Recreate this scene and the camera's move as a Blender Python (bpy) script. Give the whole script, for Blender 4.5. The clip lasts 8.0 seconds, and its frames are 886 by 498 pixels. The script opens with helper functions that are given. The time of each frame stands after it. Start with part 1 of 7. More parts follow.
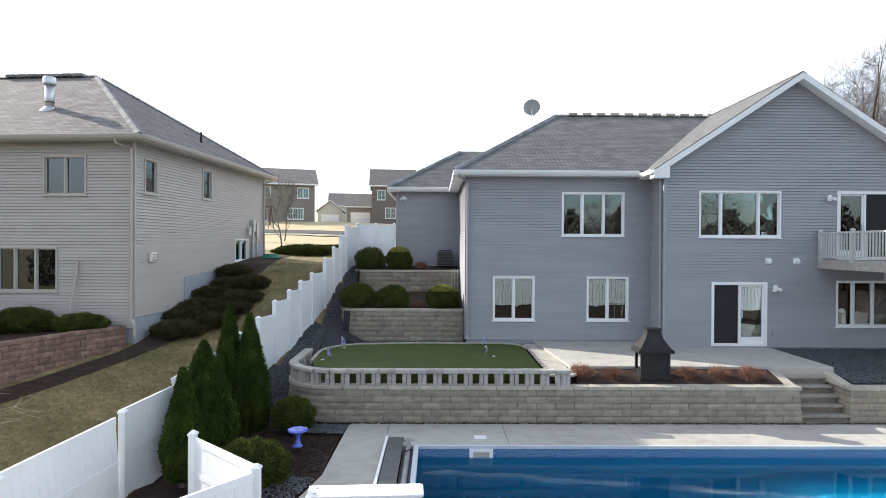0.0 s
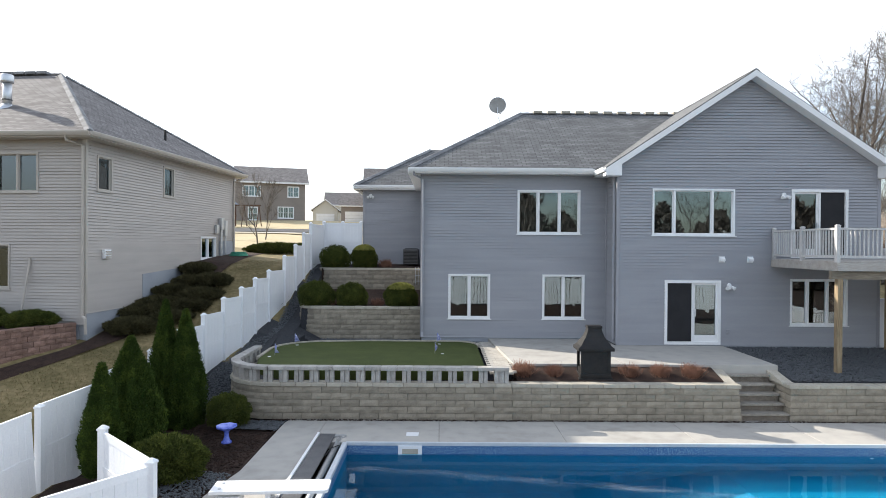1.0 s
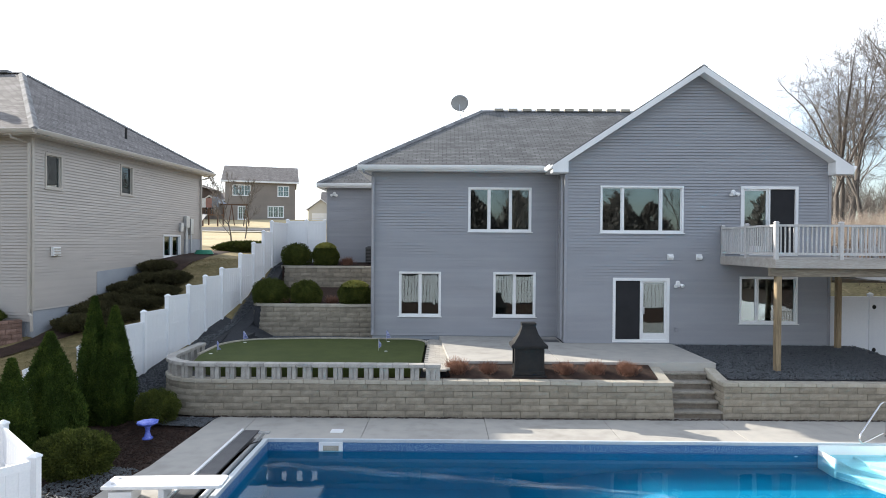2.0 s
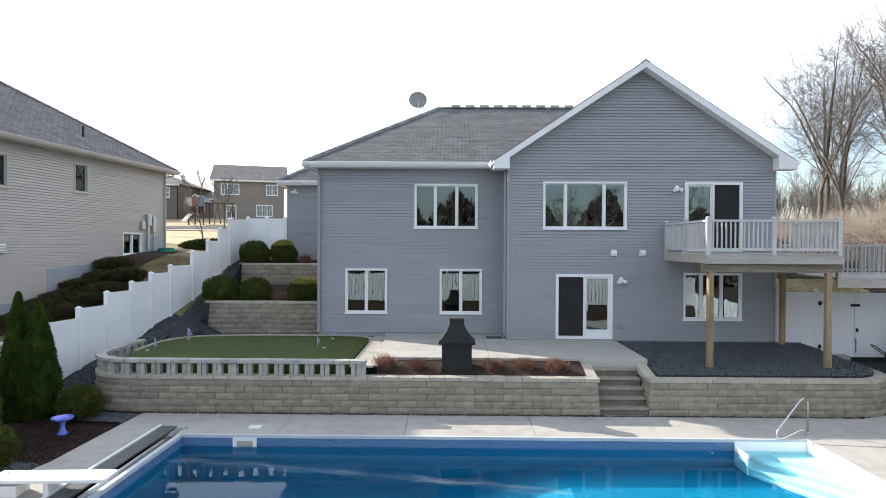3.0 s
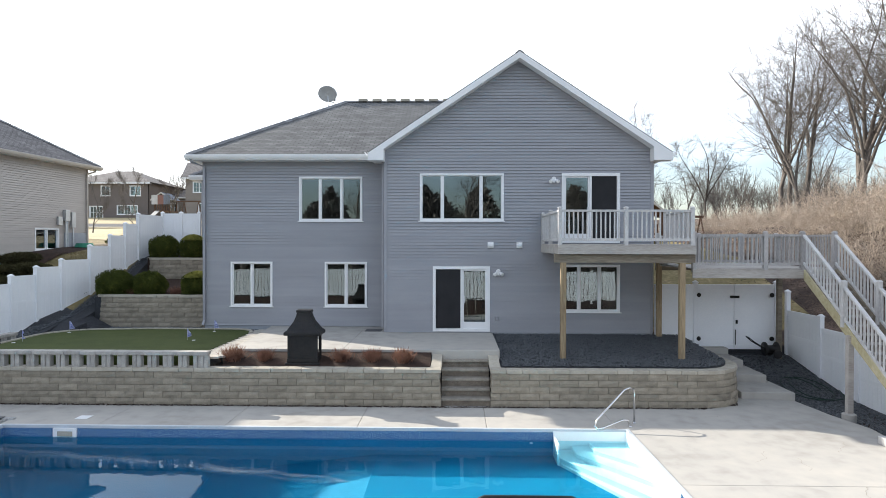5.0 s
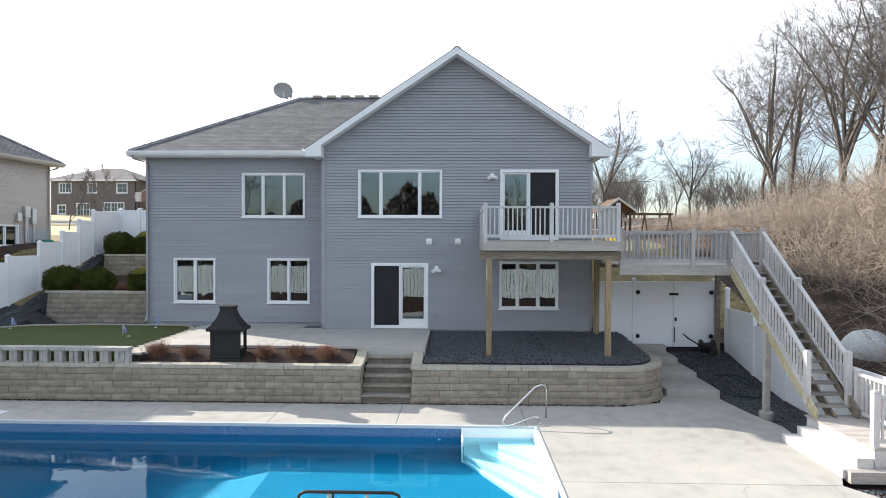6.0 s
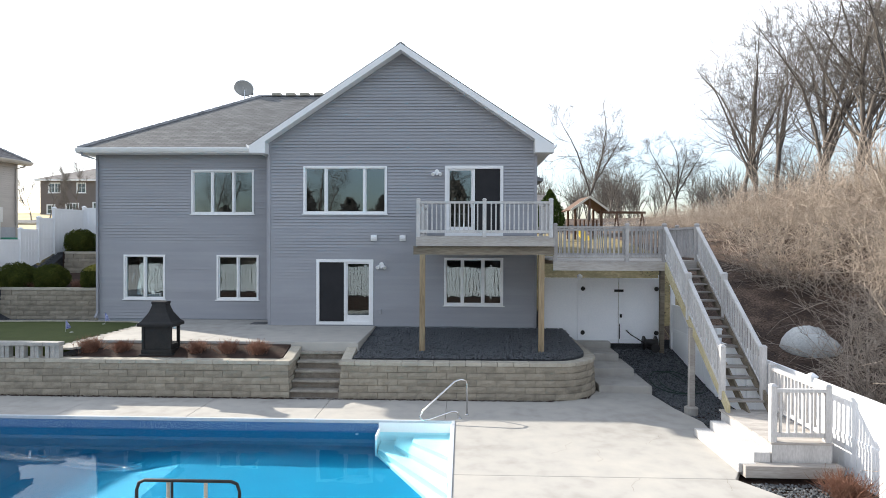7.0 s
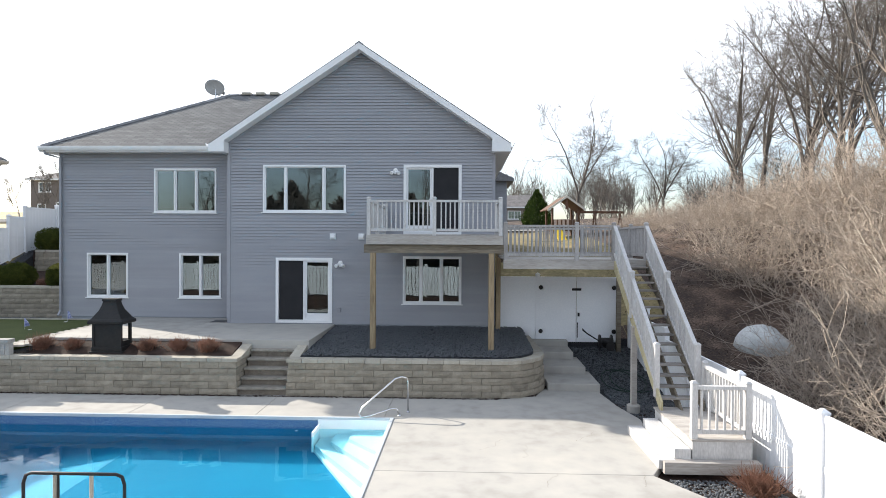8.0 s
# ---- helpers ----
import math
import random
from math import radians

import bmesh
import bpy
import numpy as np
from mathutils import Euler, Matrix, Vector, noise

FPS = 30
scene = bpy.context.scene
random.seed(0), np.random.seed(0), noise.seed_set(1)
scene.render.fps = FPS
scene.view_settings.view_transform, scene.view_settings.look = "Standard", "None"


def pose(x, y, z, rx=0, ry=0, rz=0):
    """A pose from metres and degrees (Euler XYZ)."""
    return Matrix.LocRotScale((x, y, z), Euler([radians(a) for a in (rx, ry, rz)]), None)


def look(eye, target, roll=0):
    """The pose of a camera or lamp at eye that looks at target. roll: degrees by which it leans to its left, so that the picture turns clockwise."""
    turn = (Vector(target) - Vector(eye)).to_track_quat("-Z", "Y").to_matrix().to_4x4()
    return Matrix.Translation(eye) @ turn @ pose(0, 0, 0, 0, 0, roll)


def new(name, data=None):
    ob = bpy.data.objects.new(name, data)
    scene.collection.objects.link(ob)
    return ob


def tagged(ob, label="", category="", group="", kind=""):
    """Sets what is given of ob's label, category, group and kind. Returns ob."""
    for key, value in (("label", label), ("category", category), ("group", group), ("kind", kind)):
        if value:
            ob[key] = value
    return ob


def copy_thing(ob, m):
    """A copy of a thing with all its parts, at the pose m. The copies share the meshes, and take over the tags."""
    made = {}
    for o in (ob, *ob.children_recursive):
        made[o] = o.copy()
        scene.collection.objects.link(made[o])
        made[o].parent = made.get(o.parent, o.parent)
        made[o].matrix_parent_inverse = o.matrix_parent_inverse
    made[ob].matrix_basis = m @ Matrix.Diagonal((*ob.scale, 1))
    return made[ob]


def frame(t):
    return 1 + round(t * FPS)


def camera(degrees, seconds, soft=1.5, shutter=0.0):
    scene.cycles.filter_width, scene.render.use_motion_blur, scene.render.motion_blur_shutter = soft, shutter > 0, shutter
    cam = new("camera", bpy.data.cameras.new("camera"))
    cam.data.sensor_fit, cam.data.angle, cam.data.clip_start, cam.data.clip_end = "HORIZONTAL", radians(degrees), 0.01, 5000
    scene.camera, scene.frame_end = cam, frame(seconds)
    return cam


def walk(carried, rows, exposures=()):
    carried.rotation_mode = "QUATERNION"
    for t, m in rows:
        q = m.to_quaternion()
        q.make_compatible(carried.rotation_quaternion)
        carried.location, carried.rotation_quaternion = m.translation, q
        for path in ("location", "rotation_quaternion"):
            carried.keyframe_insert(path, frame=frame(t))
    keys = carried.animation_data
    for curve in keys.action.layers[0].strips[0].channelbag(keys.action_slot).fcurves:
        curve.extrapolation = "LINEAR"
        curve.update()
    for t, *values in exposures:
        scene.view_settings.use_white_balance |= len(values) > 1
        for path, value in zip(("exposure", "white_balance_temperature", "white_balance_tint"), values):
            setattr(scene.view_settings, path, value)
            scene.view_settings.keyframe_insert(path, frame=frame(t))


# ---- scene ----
cam = camera(73.7, 8.0, soft=0.9)
PATH = [
    (0, (-7.74, -20.0, 4.669), (-7.718, -18.0, 4.658), 0.3),
    (0.5, (-6.897, -19.998, 4.634), (-6.881, -17.999, 4.622), 0.4),
    (1, (-6.01, -20.003, 4.607), (-6.0, -18.003, 4.595), 0.4),
    (1.5, (-5.065, -19.99, 4.571), (-5.063, -17.99, 4.559), 0.4),
    (3, (-1.946, -19.898, 4.452), (-1.97, -17.898, 4.437), 0.3),
    (3.5, (-0.88, -19.855, 4.391), (-0.912, -17.855, 4.375), 0.2),
    (4, (0.226, -19.825, 4.344), (0.186, -17.825, 4.326), 0.1),
    (4.5, (1.281, -19.803, 4.273), (1.241, -17.804, 4.257), 0.1),
    (6, (4.538, -19.67, 4.2), (4.483, -17.67, 4.175), 0.2),
    (6.5, (5.527, -19.624, 4.117), (5.47, -17.624, 4.095), 0.3),
    (7, (6.488, -19.594, 4.056), (6.421, -17.596, 4.034), 0.2),
    (7.5, (7.264, -19.59, 4.037), (7.193, -17.591, 4.015), 0.3),
    (8, (7.893, -19.613, 4.008), (7.823, -17.615, 3.987), 0.3),
]
EXPOSURE = 1.02
walk(cam, [(t, look(eye, target, roll)) for t, eye, target, roll in PATH], [(0.0, EXPOSURE, 6500, 10), (8.0, EXPOSURE, 6500, 10)])

# ---- daylight: low sun from behind the house, on its left ----
SUN_AZ, SUN_EL = radians(-60.3), radians(27.8)
world = bpy.data.worlds.new("sky")
scene.world = world
world.use_nodes = True
wn, wl = world.node_tree.nodes, world.node_tree.links
sky = wn.new("ShaderNodeTexSky")
sky.sky_type, sky.sun_disc = "NISHITA", False
sky.sun_elevation, sky.sun_rotation = SUN_EL, SUN_AZ
sky.air_density, sky.dust_density, sky.ozone_density = 1.0, 2.0, 1.5
wn["Background"].inputs[1].default_value = 0.13
# thin high cloud veils most of the sky and opens towards the horizon
wc, wsep, wmr, wnz, wad, wmix = wn.new("ShaderNodeTexCoord"), wn.new("ShaderNodeSeparateXYZ"), wn.new("ShaderNodeMapRange"), wn.new("ShaderNodeTexNoise"), wn.new("ShaderNodeMath"), wn.new("ShaderNodeMix")
wl.new(wc.outputs["Generated"], wsep.inputs[0])
wl.new(wc.outputs["Generated"], wnz.inputs["Vector"])
wnz.inputs["Scale"].default_value, wnz.inputs["Detail"].default_value = 2.5, 5
wad.operation = "MULTIPLY_ADD"
wad.inputs[1].default_value, wad.inputs[2].default_value = 0.25, -0.125
wl.new(wnz.outputs[0], wad.inputs[0])
wsum = wn.new("ShaderNodeMath")
# the veil is thickest on the sun's side
west = wn.new("ShaderNodeMath")
west.operation = "MULTIPLY_ADD"
west.inputs[1].default_value = -0.13
wl.new(wsep.outputs[0], west.inputs[0])
wl.new(wsep.outputs[2], west.inputs[2])
wl.new(west.outputs[0], wsum.inputs[0])
wl.new(wad.outputs[0], wsum.inputs[1])
wmr.inputs[1].default_value, wmr.inputs[2].default_value, wmr.inputs[3].default_value, wmr.inputs[4].default_value = 0.08, 0.2, 0.08, 0.85
wl.new(wsum.outputs[0], wmr.inputs[0])
wmix.data_type = "RGBA"
# and thins out overhead
zen, veil = wn.new("ShaderNodeMapRange"), wn.new("ShaderNodeMath")
zen.inputs[1].default_value, zen.inputs[2].default_value, zen.inputs[3].default_value, zen.inputs[4].default_value = 0.45, 0.9, 1.0, 0.35
wl.new(wsep.outputs[2], zen.inputs[0])
veil.operation = "MULTIPLY"
wl.new(wmr.outputs[0], veil.inputs[0])
wl.new(zen.outputs[0], veil.inputs[1])
# and is thinner away from the sun, to the south
south, veil2 = wn.new("ShaderNodeMapRange"), wn.new("ShaderNodeMath")
south.inputs[1].default_value, south.inputs[2].default_value, south.inputs[3].default_value, south.inputs[4].default_value = -0.7, 0.2, 0.5, 1.0
wl.new(wsep.outputs[1], south.inputs[0])
veil2.operation = "MULTIPLY"
wl.new(veil.outputs[0], veil2.inputs[0])
wl.new(south.outputs[0], veil2.inputs[1])
wl.new(veil2.outputs[0], wmix.inputs[0])
wl.new(sky.outputs[0], wmix.inputs[6])
wmix.inputs[7].default_value = (7.2, 7.7, 8.3, 1)
wl.new(wmix.outputs[2], wn["Background"].inputs[0])
sun = new("sun", bpy.data.lights.new("sun", "SUN"))
sun.data.energy, sun.data.angle, sun.data.color = 4.3, radians(0.6), (1.0, 0.93, 0.82)
sun_way = Vector((math.sin(SUN_AZ) * math.cos(SUN_EL), math.cos(SUN_AZ) * math.cos(SUN_EL), math.sin(SUN_EL)))
sun.matrix_world = look(sun_way * 60, (0, 0, 0))


# ---- materials ----
def node_mat(name):
    m = bpy.data.materials.new(name)
    m.use_nodes = True
    return m, m.node_tree.nodes, m.node_tree.links, m.node_tree.nodes["Principled BSDF"]


def rough_mat(name, a, b, scale=4.0, fine=60.0, rough=0.85, bump=0.15, metal=0.0, piece=0.0, spread=0.5, stretch=(1, 1, 1), spec=0.3, third=None, dist=0.01):
    """Two-scale noise between colours a and b, with bump; piece: how much single pieces differ."""
    m, n, l, p = node_mat(name)
    co = n.new("ShaderNodeTexCoord")
    mp = n.new("ShaderNodeMapping")
    mp.inputs["Scale"].default_value = stretch
    geo = n.new("ShaderNodeNewGeometry")
    l.new(geo.outputs["Position"], mp.inputs[0])
    big, small = n.new("ShaderNodeTexNoise"), n.new("ShaderNodeTexNoise")
    big.inputs["Scale"].default_value, small.inputs["Scale"].default_value = scale, fine
    big.inputs["Detail"].default_value, small.inputs["Detail"].default_value = 5, 3
    for t in (big, small):
        l.new(mp.outputs[0], t.inputs["Vector"])
    add = n.new("ShaderNodeMath")
    add.operation = "ADD"
    l.new(big.outputs[0], add.inputs[0])
    l.new(small.outputs[0], add.inputs[1])
    ramp = n.new("ShaderNodeValToRGB")
    half = n.new("ShaderNodeMath")
    half.operation = "MULTIPLY"
    half.inputs[1].default_value = 0.5
    l.new(add.outputs[0], half.inputs[0])
    l.new(half.outputs[0], ramp.inputs[0])
    e = ramp.color_ramp.elements
    e[0].position, e[1].position = 0.5 - spread * 0.3, 0.5 + spread * 0.3
    e[0].color, e[1].color = (*a, 1), (*b, 1)
    if third:
        x = ramp.color_ramp.elements.new(0.5)
        x.color = (*third, 1)
    out = ramp.outputs[0]
    if piece:
        info = n.new("ShaderNodeObjectInfo")
        hsv = n.new("ShaderNodeHueSaturation")
        mr = n.new("ShaderNodeMapRange")
        mr.inputs[3].default_value, mr.inputs[4].default_value = 1 - piece, 1 + piece
        l.new(info.outputs["Random"], mr.inputs[0])
        l.new(mr.outputs[0], hsv.inputs["Value"])
        l.new(out, hsv.inputs["Color"])
        out = hsv.outputs[0]
    l.new(out, p.inputs["Base Color"])
    p.inputs["Roughness"].default_value, p.inputs["Metallic"].default_value = rough, metal
    p.inputs["Specular IOR Level"].default_value = spec
    if bump:
        bn = n.new("ShaderNodeBump")
        bn.inputs["Strength"].default_value, bn.inputs["Distance"].default_value = bump, dist
        l.new(half.outputs[0], bn.inputs["Height"])
        l.new(bn.outputs[0], p.inputs["Normal"])
    return m


def shingle_mat(name, a, b):
    """Asphalt shingle courses, laid along the roof's slope (UV in metres)."""
    m, n, l, p = node_mat(name)
    uv = n.new("ShaderNodeTexCoord")
    br = n.new("ShaderNodeTexBrick")
    br.inputs["Color1"].default_value, br.inputs["Color2"].default_value = (*a, 1), (*b, 1)
    br.inputs["Mortar"].default_value = (a[0] * 0.45, a[1] * 0.45, a[2] * 0.45, 1)
    br.inputs["Scale"].default_value = 1.0
    br.inputs["Mortar Size"].default_value, br.inputs["Brick Width"].default_value, br.inputs["Row Height"].default_value = 0.012, 0.31, 0.145
    br.inputs["Bias"].default_value = -0.1
    l.new(uv.outputs["UV"], br.inputs["Vector"])
    nz = n.new("ShaderNodeTexNoise")
    nz.inputs["Scale"].default_value, nz.inputs["Detail"].default_value = 1.3, 6
    l.new(uv.outputs["UV"], nz.inputs["Vector"])
    fine = n.new("ShaderNodeTexNoise")
    fine.inputs["Scale"].default_value = 60
    l.new(uv.outputs["UV"], fine.inputs["Vector"])
    hsv = n.new("ShaderNodeHueSaturation")
    ad = n.new("ShaderNodeMath")
    ad.operation = "ADD"
    l.new(nz.outputs[0], ad.inputs[0])
    l.new(fine.outputs[0], ad.inputs[1])
    mr = n.new("ShaderNodeMapRange")
    mr.inputs[1].default_value, mr.inputs[2].default_value, mr.inputs[3].default_value, mr.inputs[4].default_value = 0.6, 1.4, 0.7, 1.35
    l.new(ad.outputs[0], mr.inputs[0])
    l.new(mr.outputs[0], hsv.inputs["Value"])
    l.new(br.outputs["Color"], hsv.inputs["Color"])
    l.new(hsv.outputs[0], p.inputs["Base Color"])
    p.inputs["Roughness"].default_value = 0.9
    p.inputs["Specular IOR Level"].default_value = 0.25
    bn = n.new("ShaderNodeBump")
    bn.invert = True
    bn.inputs["Strength"].default_value, bn.inputs["Distance"].default_value = 0.6, 0.02
    l.new(br.outputs["Fac"], bn.inputs["Height"])
    l.new(bn.outputs[0], p.inputs["Normal"])
    return m


def glass_mat(name, tint, ior, wave=0.0, deep=False, gloss=None):
    m, n, l, p = node_mat(name)
    n.remove(p)
    tr, gl, mix, fr = n.new("ShaderNodeBsdfRefraction" if deep else "ShaderNodeBsdfTransparent"), n.new("ShaderNodeBsdfGlossy"), n.new("ShaderNodeMixShader"), n.new("ShaderNodeFresnel")
    tr.inputs[0].default_value = (*tint, 1)
    gl.inputs["Roughness"].default_value = 0.01
    gl.inputs["Color"].default_value = (0.84, 0.94, 1.0, 1)
    if deep:
        tr.inputs["IOR"].default_value, tr.inputs["Roughness"].default_value = ior, 0.0
    fr.inputs[0].default_value = gloss or ior
    l.new(fr.outputs[0], mix.inputs[0])
    l.new(tr.outputs[0], mix.inputs[1])
    l.new(gl.outputs[0], mix.inputs[2])
    l.new(mix.outputs[0], n["Material Output"].inputs[0])
    if wave:
        nz, bn, geo = n.new("ShaderNodeTexNoise"), n.new("ShaderNodeBump"), n.new("ShaderNodeNewGeometry")
        nz.inputs["Scale"].default_value, nz.inputs["Detail"].default_value = wave, 2
        bn.inputs["Strength"].default_value, bn.inputs["Distance"].default_value = 0.05, 0.05
        l.new(geo.outputs["Position"], nz.inputs["Vector"])
        l.new(nz.outputs[0], bn.inputs["Height"])
        for s in (gl, fr):
            l.new(bn.outputs[0], s.inputs["Normal"])
    return m


M_SIDING = rough_mat("grey_vinyl", (0.28, 0.286, 0.31), (0.325, 0.33, 0.352), 0.6, 25, 0.5, 0.05, piece=0.03, stretch=(1, 1, 6))
M_SIDING_B = rough_mat("beige_vinyl", (0.375, 0.345, 0.32), (0.44, 0.405, 0.375), 0.6, 25, 0.5, 0.05, piece=0.03, stretch=(1, 1, 6))
M_SIDING_C = rough_mat("tan_vinyl", (0.215, 0.185, 0.16), (0.26, 0.225, 0.2), 0.6, 20, 0.6, 0.05, piece=0.03)
M_SIDING_D = rough_mat("brown_vinyl", (0.13, 0.108, 0.098), (0.16, 0.135, 0.123), 0.6, 20, 0.6, 0.05)
M_CREAM = rough_mat("cream_vinyl", (0.5, 0.48, 0.42), (0.58, 0.55, 0.49), 0.6, 20, 0.6, 0.05)
M_TRIM = rough_mat("white_trim", (0.72, 0.73, 0.74), (0.8, 0.8, 0.8), 1.5, 40, 0.45, 0.03)
M_TRIM_B = rough_mat("taupe_trim", (0.4, 0.37, 0.33), (0.46, 0.42, 0.38), 1.5, 40, 0.45, 0.03)
M_GREY_TRIM = rough_mat("grey_trim", (0.27, 0.275, 0.3), (0.32, 0.325, 0.35), 1.5, 40, 0.45, 0.03)
M_ROOF = shingle_mat("grey_shingle", (0.115, 0.117, 0.12), (0.165, 0.167, 0.17))
M_ROOF_B = shingle_mat("weathered_shingle", (0.15, 0.138, 0.135), (0.23, 0.215, 0.21))
M_RIDGE = rough_mat("ridge_cap", (0.14, 0.14, 0.145), (0.26, 0.26, 0.265), 6, 60, 0.9, 0.3, piece=0.25)
M_VINYL = rough_mat("white_vinyl", (0.74, 0.76, 0.79), (0.82, 0.83, 0.85), 0.9, 30, 0.4, 0.03, piece=0.02)
M_BLOCK = rough_mat("tan_block", (0.2, 0.175, 0.137), (0.325, 0.288, 0.228), 5, 45, 0.95, 0.6, piece=0.14)
M_CAP = rough_mat("cap_stone", (0.33, 0.3, 0.245), (0.45, 0.415, 0.35), 5, 50, 0.95, 0.5, piece=0.08)
M_BALUS = rough_mat("grey_stone", (0.29, 0.275, 0.255), (0.45, 0.43, 0.4), 6, 50, 0.95, 0.6, piece=0.12)
M_RED_BLOCK = rough_mat("red_block", (0.13, 0.078, 0.06), (0.28, 0.18, 0.145), 5, 40, 0.95, 0.6, piece=0.2)
M_CONC = rough_mat("concrete", (0.25, 0.236, 0.212), (0.46, 0.432, 0.385), 0.4, 2.6, 0.85, 0.08, spread=0.95, third=(0.385, 0.368, 0.34))
M_CRACK = rough_mat("joint_shadow", (0.24, 0.22, 0.19), (0.31, 0.285, 0.25), 8, 60, 0.95, 0.2)
# block stone darkened so the risers carry the shade below the tread noses
M_STEPSTONE = rough_mat("shaded_step_stone", (0.12, 0.1, 0.08), (0.25, 0.215, 0.175), 5, 45, 0.9, 0.5, piece=0.15)
M_TREAD = rough_mat("tread_stone", (0.2, 0.18, 0.15), (0.34, 0.31, 0.265), 5, 45, 0.9, 0.5, piece=0.1)
M_DISH = rough_mat("dish_grey", (0.33, 0.34, 0.35), (0.42, 0.43, 0.44), 4, 40, 0.5, 0.03)
M_PAVER = rough_mat("paver", (0.33, 0.305, 0.265), (0.45, 0.42, 0.375), 6, 50, 0.9, 0.4, piece=0.1)
M_FOUND = rough_mat("foundation", (0.27, 0.29, 0.32), (0.35, 0.37, 0.4), 1.2, 25, 0.9, 0.2)
M_TURF = rough_mat("putting_turf", (0.042, 0.058, 0.012), (0.068, 0.085, 0.02), 2.0, 90, 0.9, 0.5)
M_LAWN = rough_mat("winter_lawn", (0.085, 0.075, 0.03), (0.33, 0.25, 0.135), 1.1, 7, 0.95, 0.8, third=(0.175, 0.14, 0.065), spread=0.8, dist=0.03)
M_GOLD = rough_mat("dry_lawn", (0.35, 0.285, 0.165), (0.48, 0.4, 0.25), 0.3, 6, 0.95, 0.5, dist=0.03)
M_MULCH = rough_mat("dark_mulch", (0.018, 0.011, 0.008), (0.06, 0.035, 0.026), 5, 45, 0.95, 1.0, dist=0.03)
M_LEAF = rough_mat("leaf_litter", (0.03, 0.021, 0.017), (0.16, 0.11, 0.082), 1.2, 18, 0.95, 1.0, third=(0.055, 0.037, 0.028), dist=0.04)
M_SLATE = rough_mat("dark_rock_bed", (0.014, 0.015, 0.018), (0.05, 0.053, 0.06), 20, 60, 0.7, 1.0, dist=0.03)
M_STONE = rough_mat("slate_chip", (0.024, 0.03, 0.036), (0.14, 0.15, 0.162), 14, 50, 0.5, 0.3, spec=0.5)
M_ROAD = rough_mat("asphalt", (0.05, 0.05, 0.052), (0.075, 0.075, 0.078), 1, 30, 0.9, 0.2)
M_LINER = rough_mat("blue_liner", (0.001, 0.175, 0.295), (0.002, 0.205, 0.33), 1.2, 12, 0.6, 0.0)
# white fibreglass, brightened further to hold sunlight focused by the water
M_STEP = rough_mat("sunlit_white_fibreglass", (0.86, 0.86, 0.84), (0.9, 0.9, 0.88), 2, 30, 0.4, 0.02)
M_STEEL = rough_mat("polished_steel", (0.6, 0.6, 0.6), (0.7, 0.7, 0.7), 3, 40, 0.2, 0.0, metal=1.0)
M_ALU = rough_mat("galvanised", (0.5, 0.52, 0.54), (0.62, 0.63, 0.65), 5, 40, 0.4, 0.03, metal=0.8)
M_BLACK = rough_mat("black_cast", (0.008, 0.008, 0.009), (0.022, 0.02, 0.019), 4, 40, 0.55, 0.1, spec=0.3)
M_DARK = rough_mat("dark_grey_metal", (0.07, 0.07, 0.075), (0.11, 0.11, 0.115), 4, 40, 0.5, 0.05)
M_RAIL = rough_mat("weathered_white_rail", (0.4, 0.39, 0.385), (0.58, 0.57, 0.56), 3, 40, 0.65, 0.12, stretch=(1, 1, 0.3), piece=0.05)
# dimmer copy of the rail above: weathering and the walkway's shade in one colour
M_RAIL_GREY = rough_mat("weathered_shaded_rail", (0.27, 0.26, 0.255), (0.42, 0.405, 0.395), 3, 40, 0.75, 0.15, stretch=(1, 1, 0.3), piece=0.1)
M_DECKWOOD = rough_mat("grey_deck_board", (0.3, 0.275, 0.25), (0.46, 0.43, 0.4), 3, 30, 0.8, 0.25, stretch=(0.2, 1.5, 1.5), piece=0.1)
M_LUMBER = rough_mat("treated_post", (0.18, 0.132, 0.08), (0.38, 0.29, 0.18), 5, 30, 0.8, 0.3, stretch=(1.5, 1.5, 0.12), piece=0.08)
# weathered beam wood, also used dark where shade is painted under the decks
M_BEAM = rough_mat("weathered_shaded_beam", (0.11, 0.092, 0.07), (0.26, 0.222, 0.17), 4, 30, 0.85, 0.3, stretch=(0.15, 1.5, 1.5), piece=0.08)
# stair treads, a darker grey-brown than the deck boards
M_TREADWOOD = rough_mat("dark_grey_tread", (0.17, 0.155, 0.14), (0.34, 0.315, 0.29), 4, 30, 0.85, 0.25, stretch=(0.2, 1.5, 1.5), piece=0.12)
M_COPING = rough_mat("pale_metal_coping", (0.42, 0.46, 0.5), (0.55, 0.58, 0.61), 2, 40, 0.45, 0.03)
M_STRINGER = rough_mat("yellow_stringer", (0.34, 0.29, 0.16), (0.5, 0.45, 0.3), 5, 30, 0.8, 0.3, stretch=(1.2, 0.4, 0.4))
M_GLASS = glass_mat("window_glass", (0.66, 0.71, 0.7), 2.05, 1.1)
M_WATER = glass_mat("pool_water", (0.5, 0.88, 0.98), 1.33, 2.2, True, 1.2)
M_SHEER, sn, sl, sp = node_mat("clear_plastic")
sp.inputs["Base Color"].default_value, sp.inputs["Roughness"].default_value = (0.75, 0.82, 0.86, 1), 0.15
st_, sm_ = sn.new("ShaderNodeBsdfTransparent"), sn.new("ShaderNodeMixShader")
snz = sn.new("ShaderNodeTexNoise")
snz.inputs["Scale"].default_value = 5
smr = sn.new("ShaderNodeMapRange")
smr.inputs[1].default_value, smr.inputs[2].default_value, smr.inputs[3].default_value, smr.inputs[4].default_value = 0.42, 0.8, 0.0, 0.1
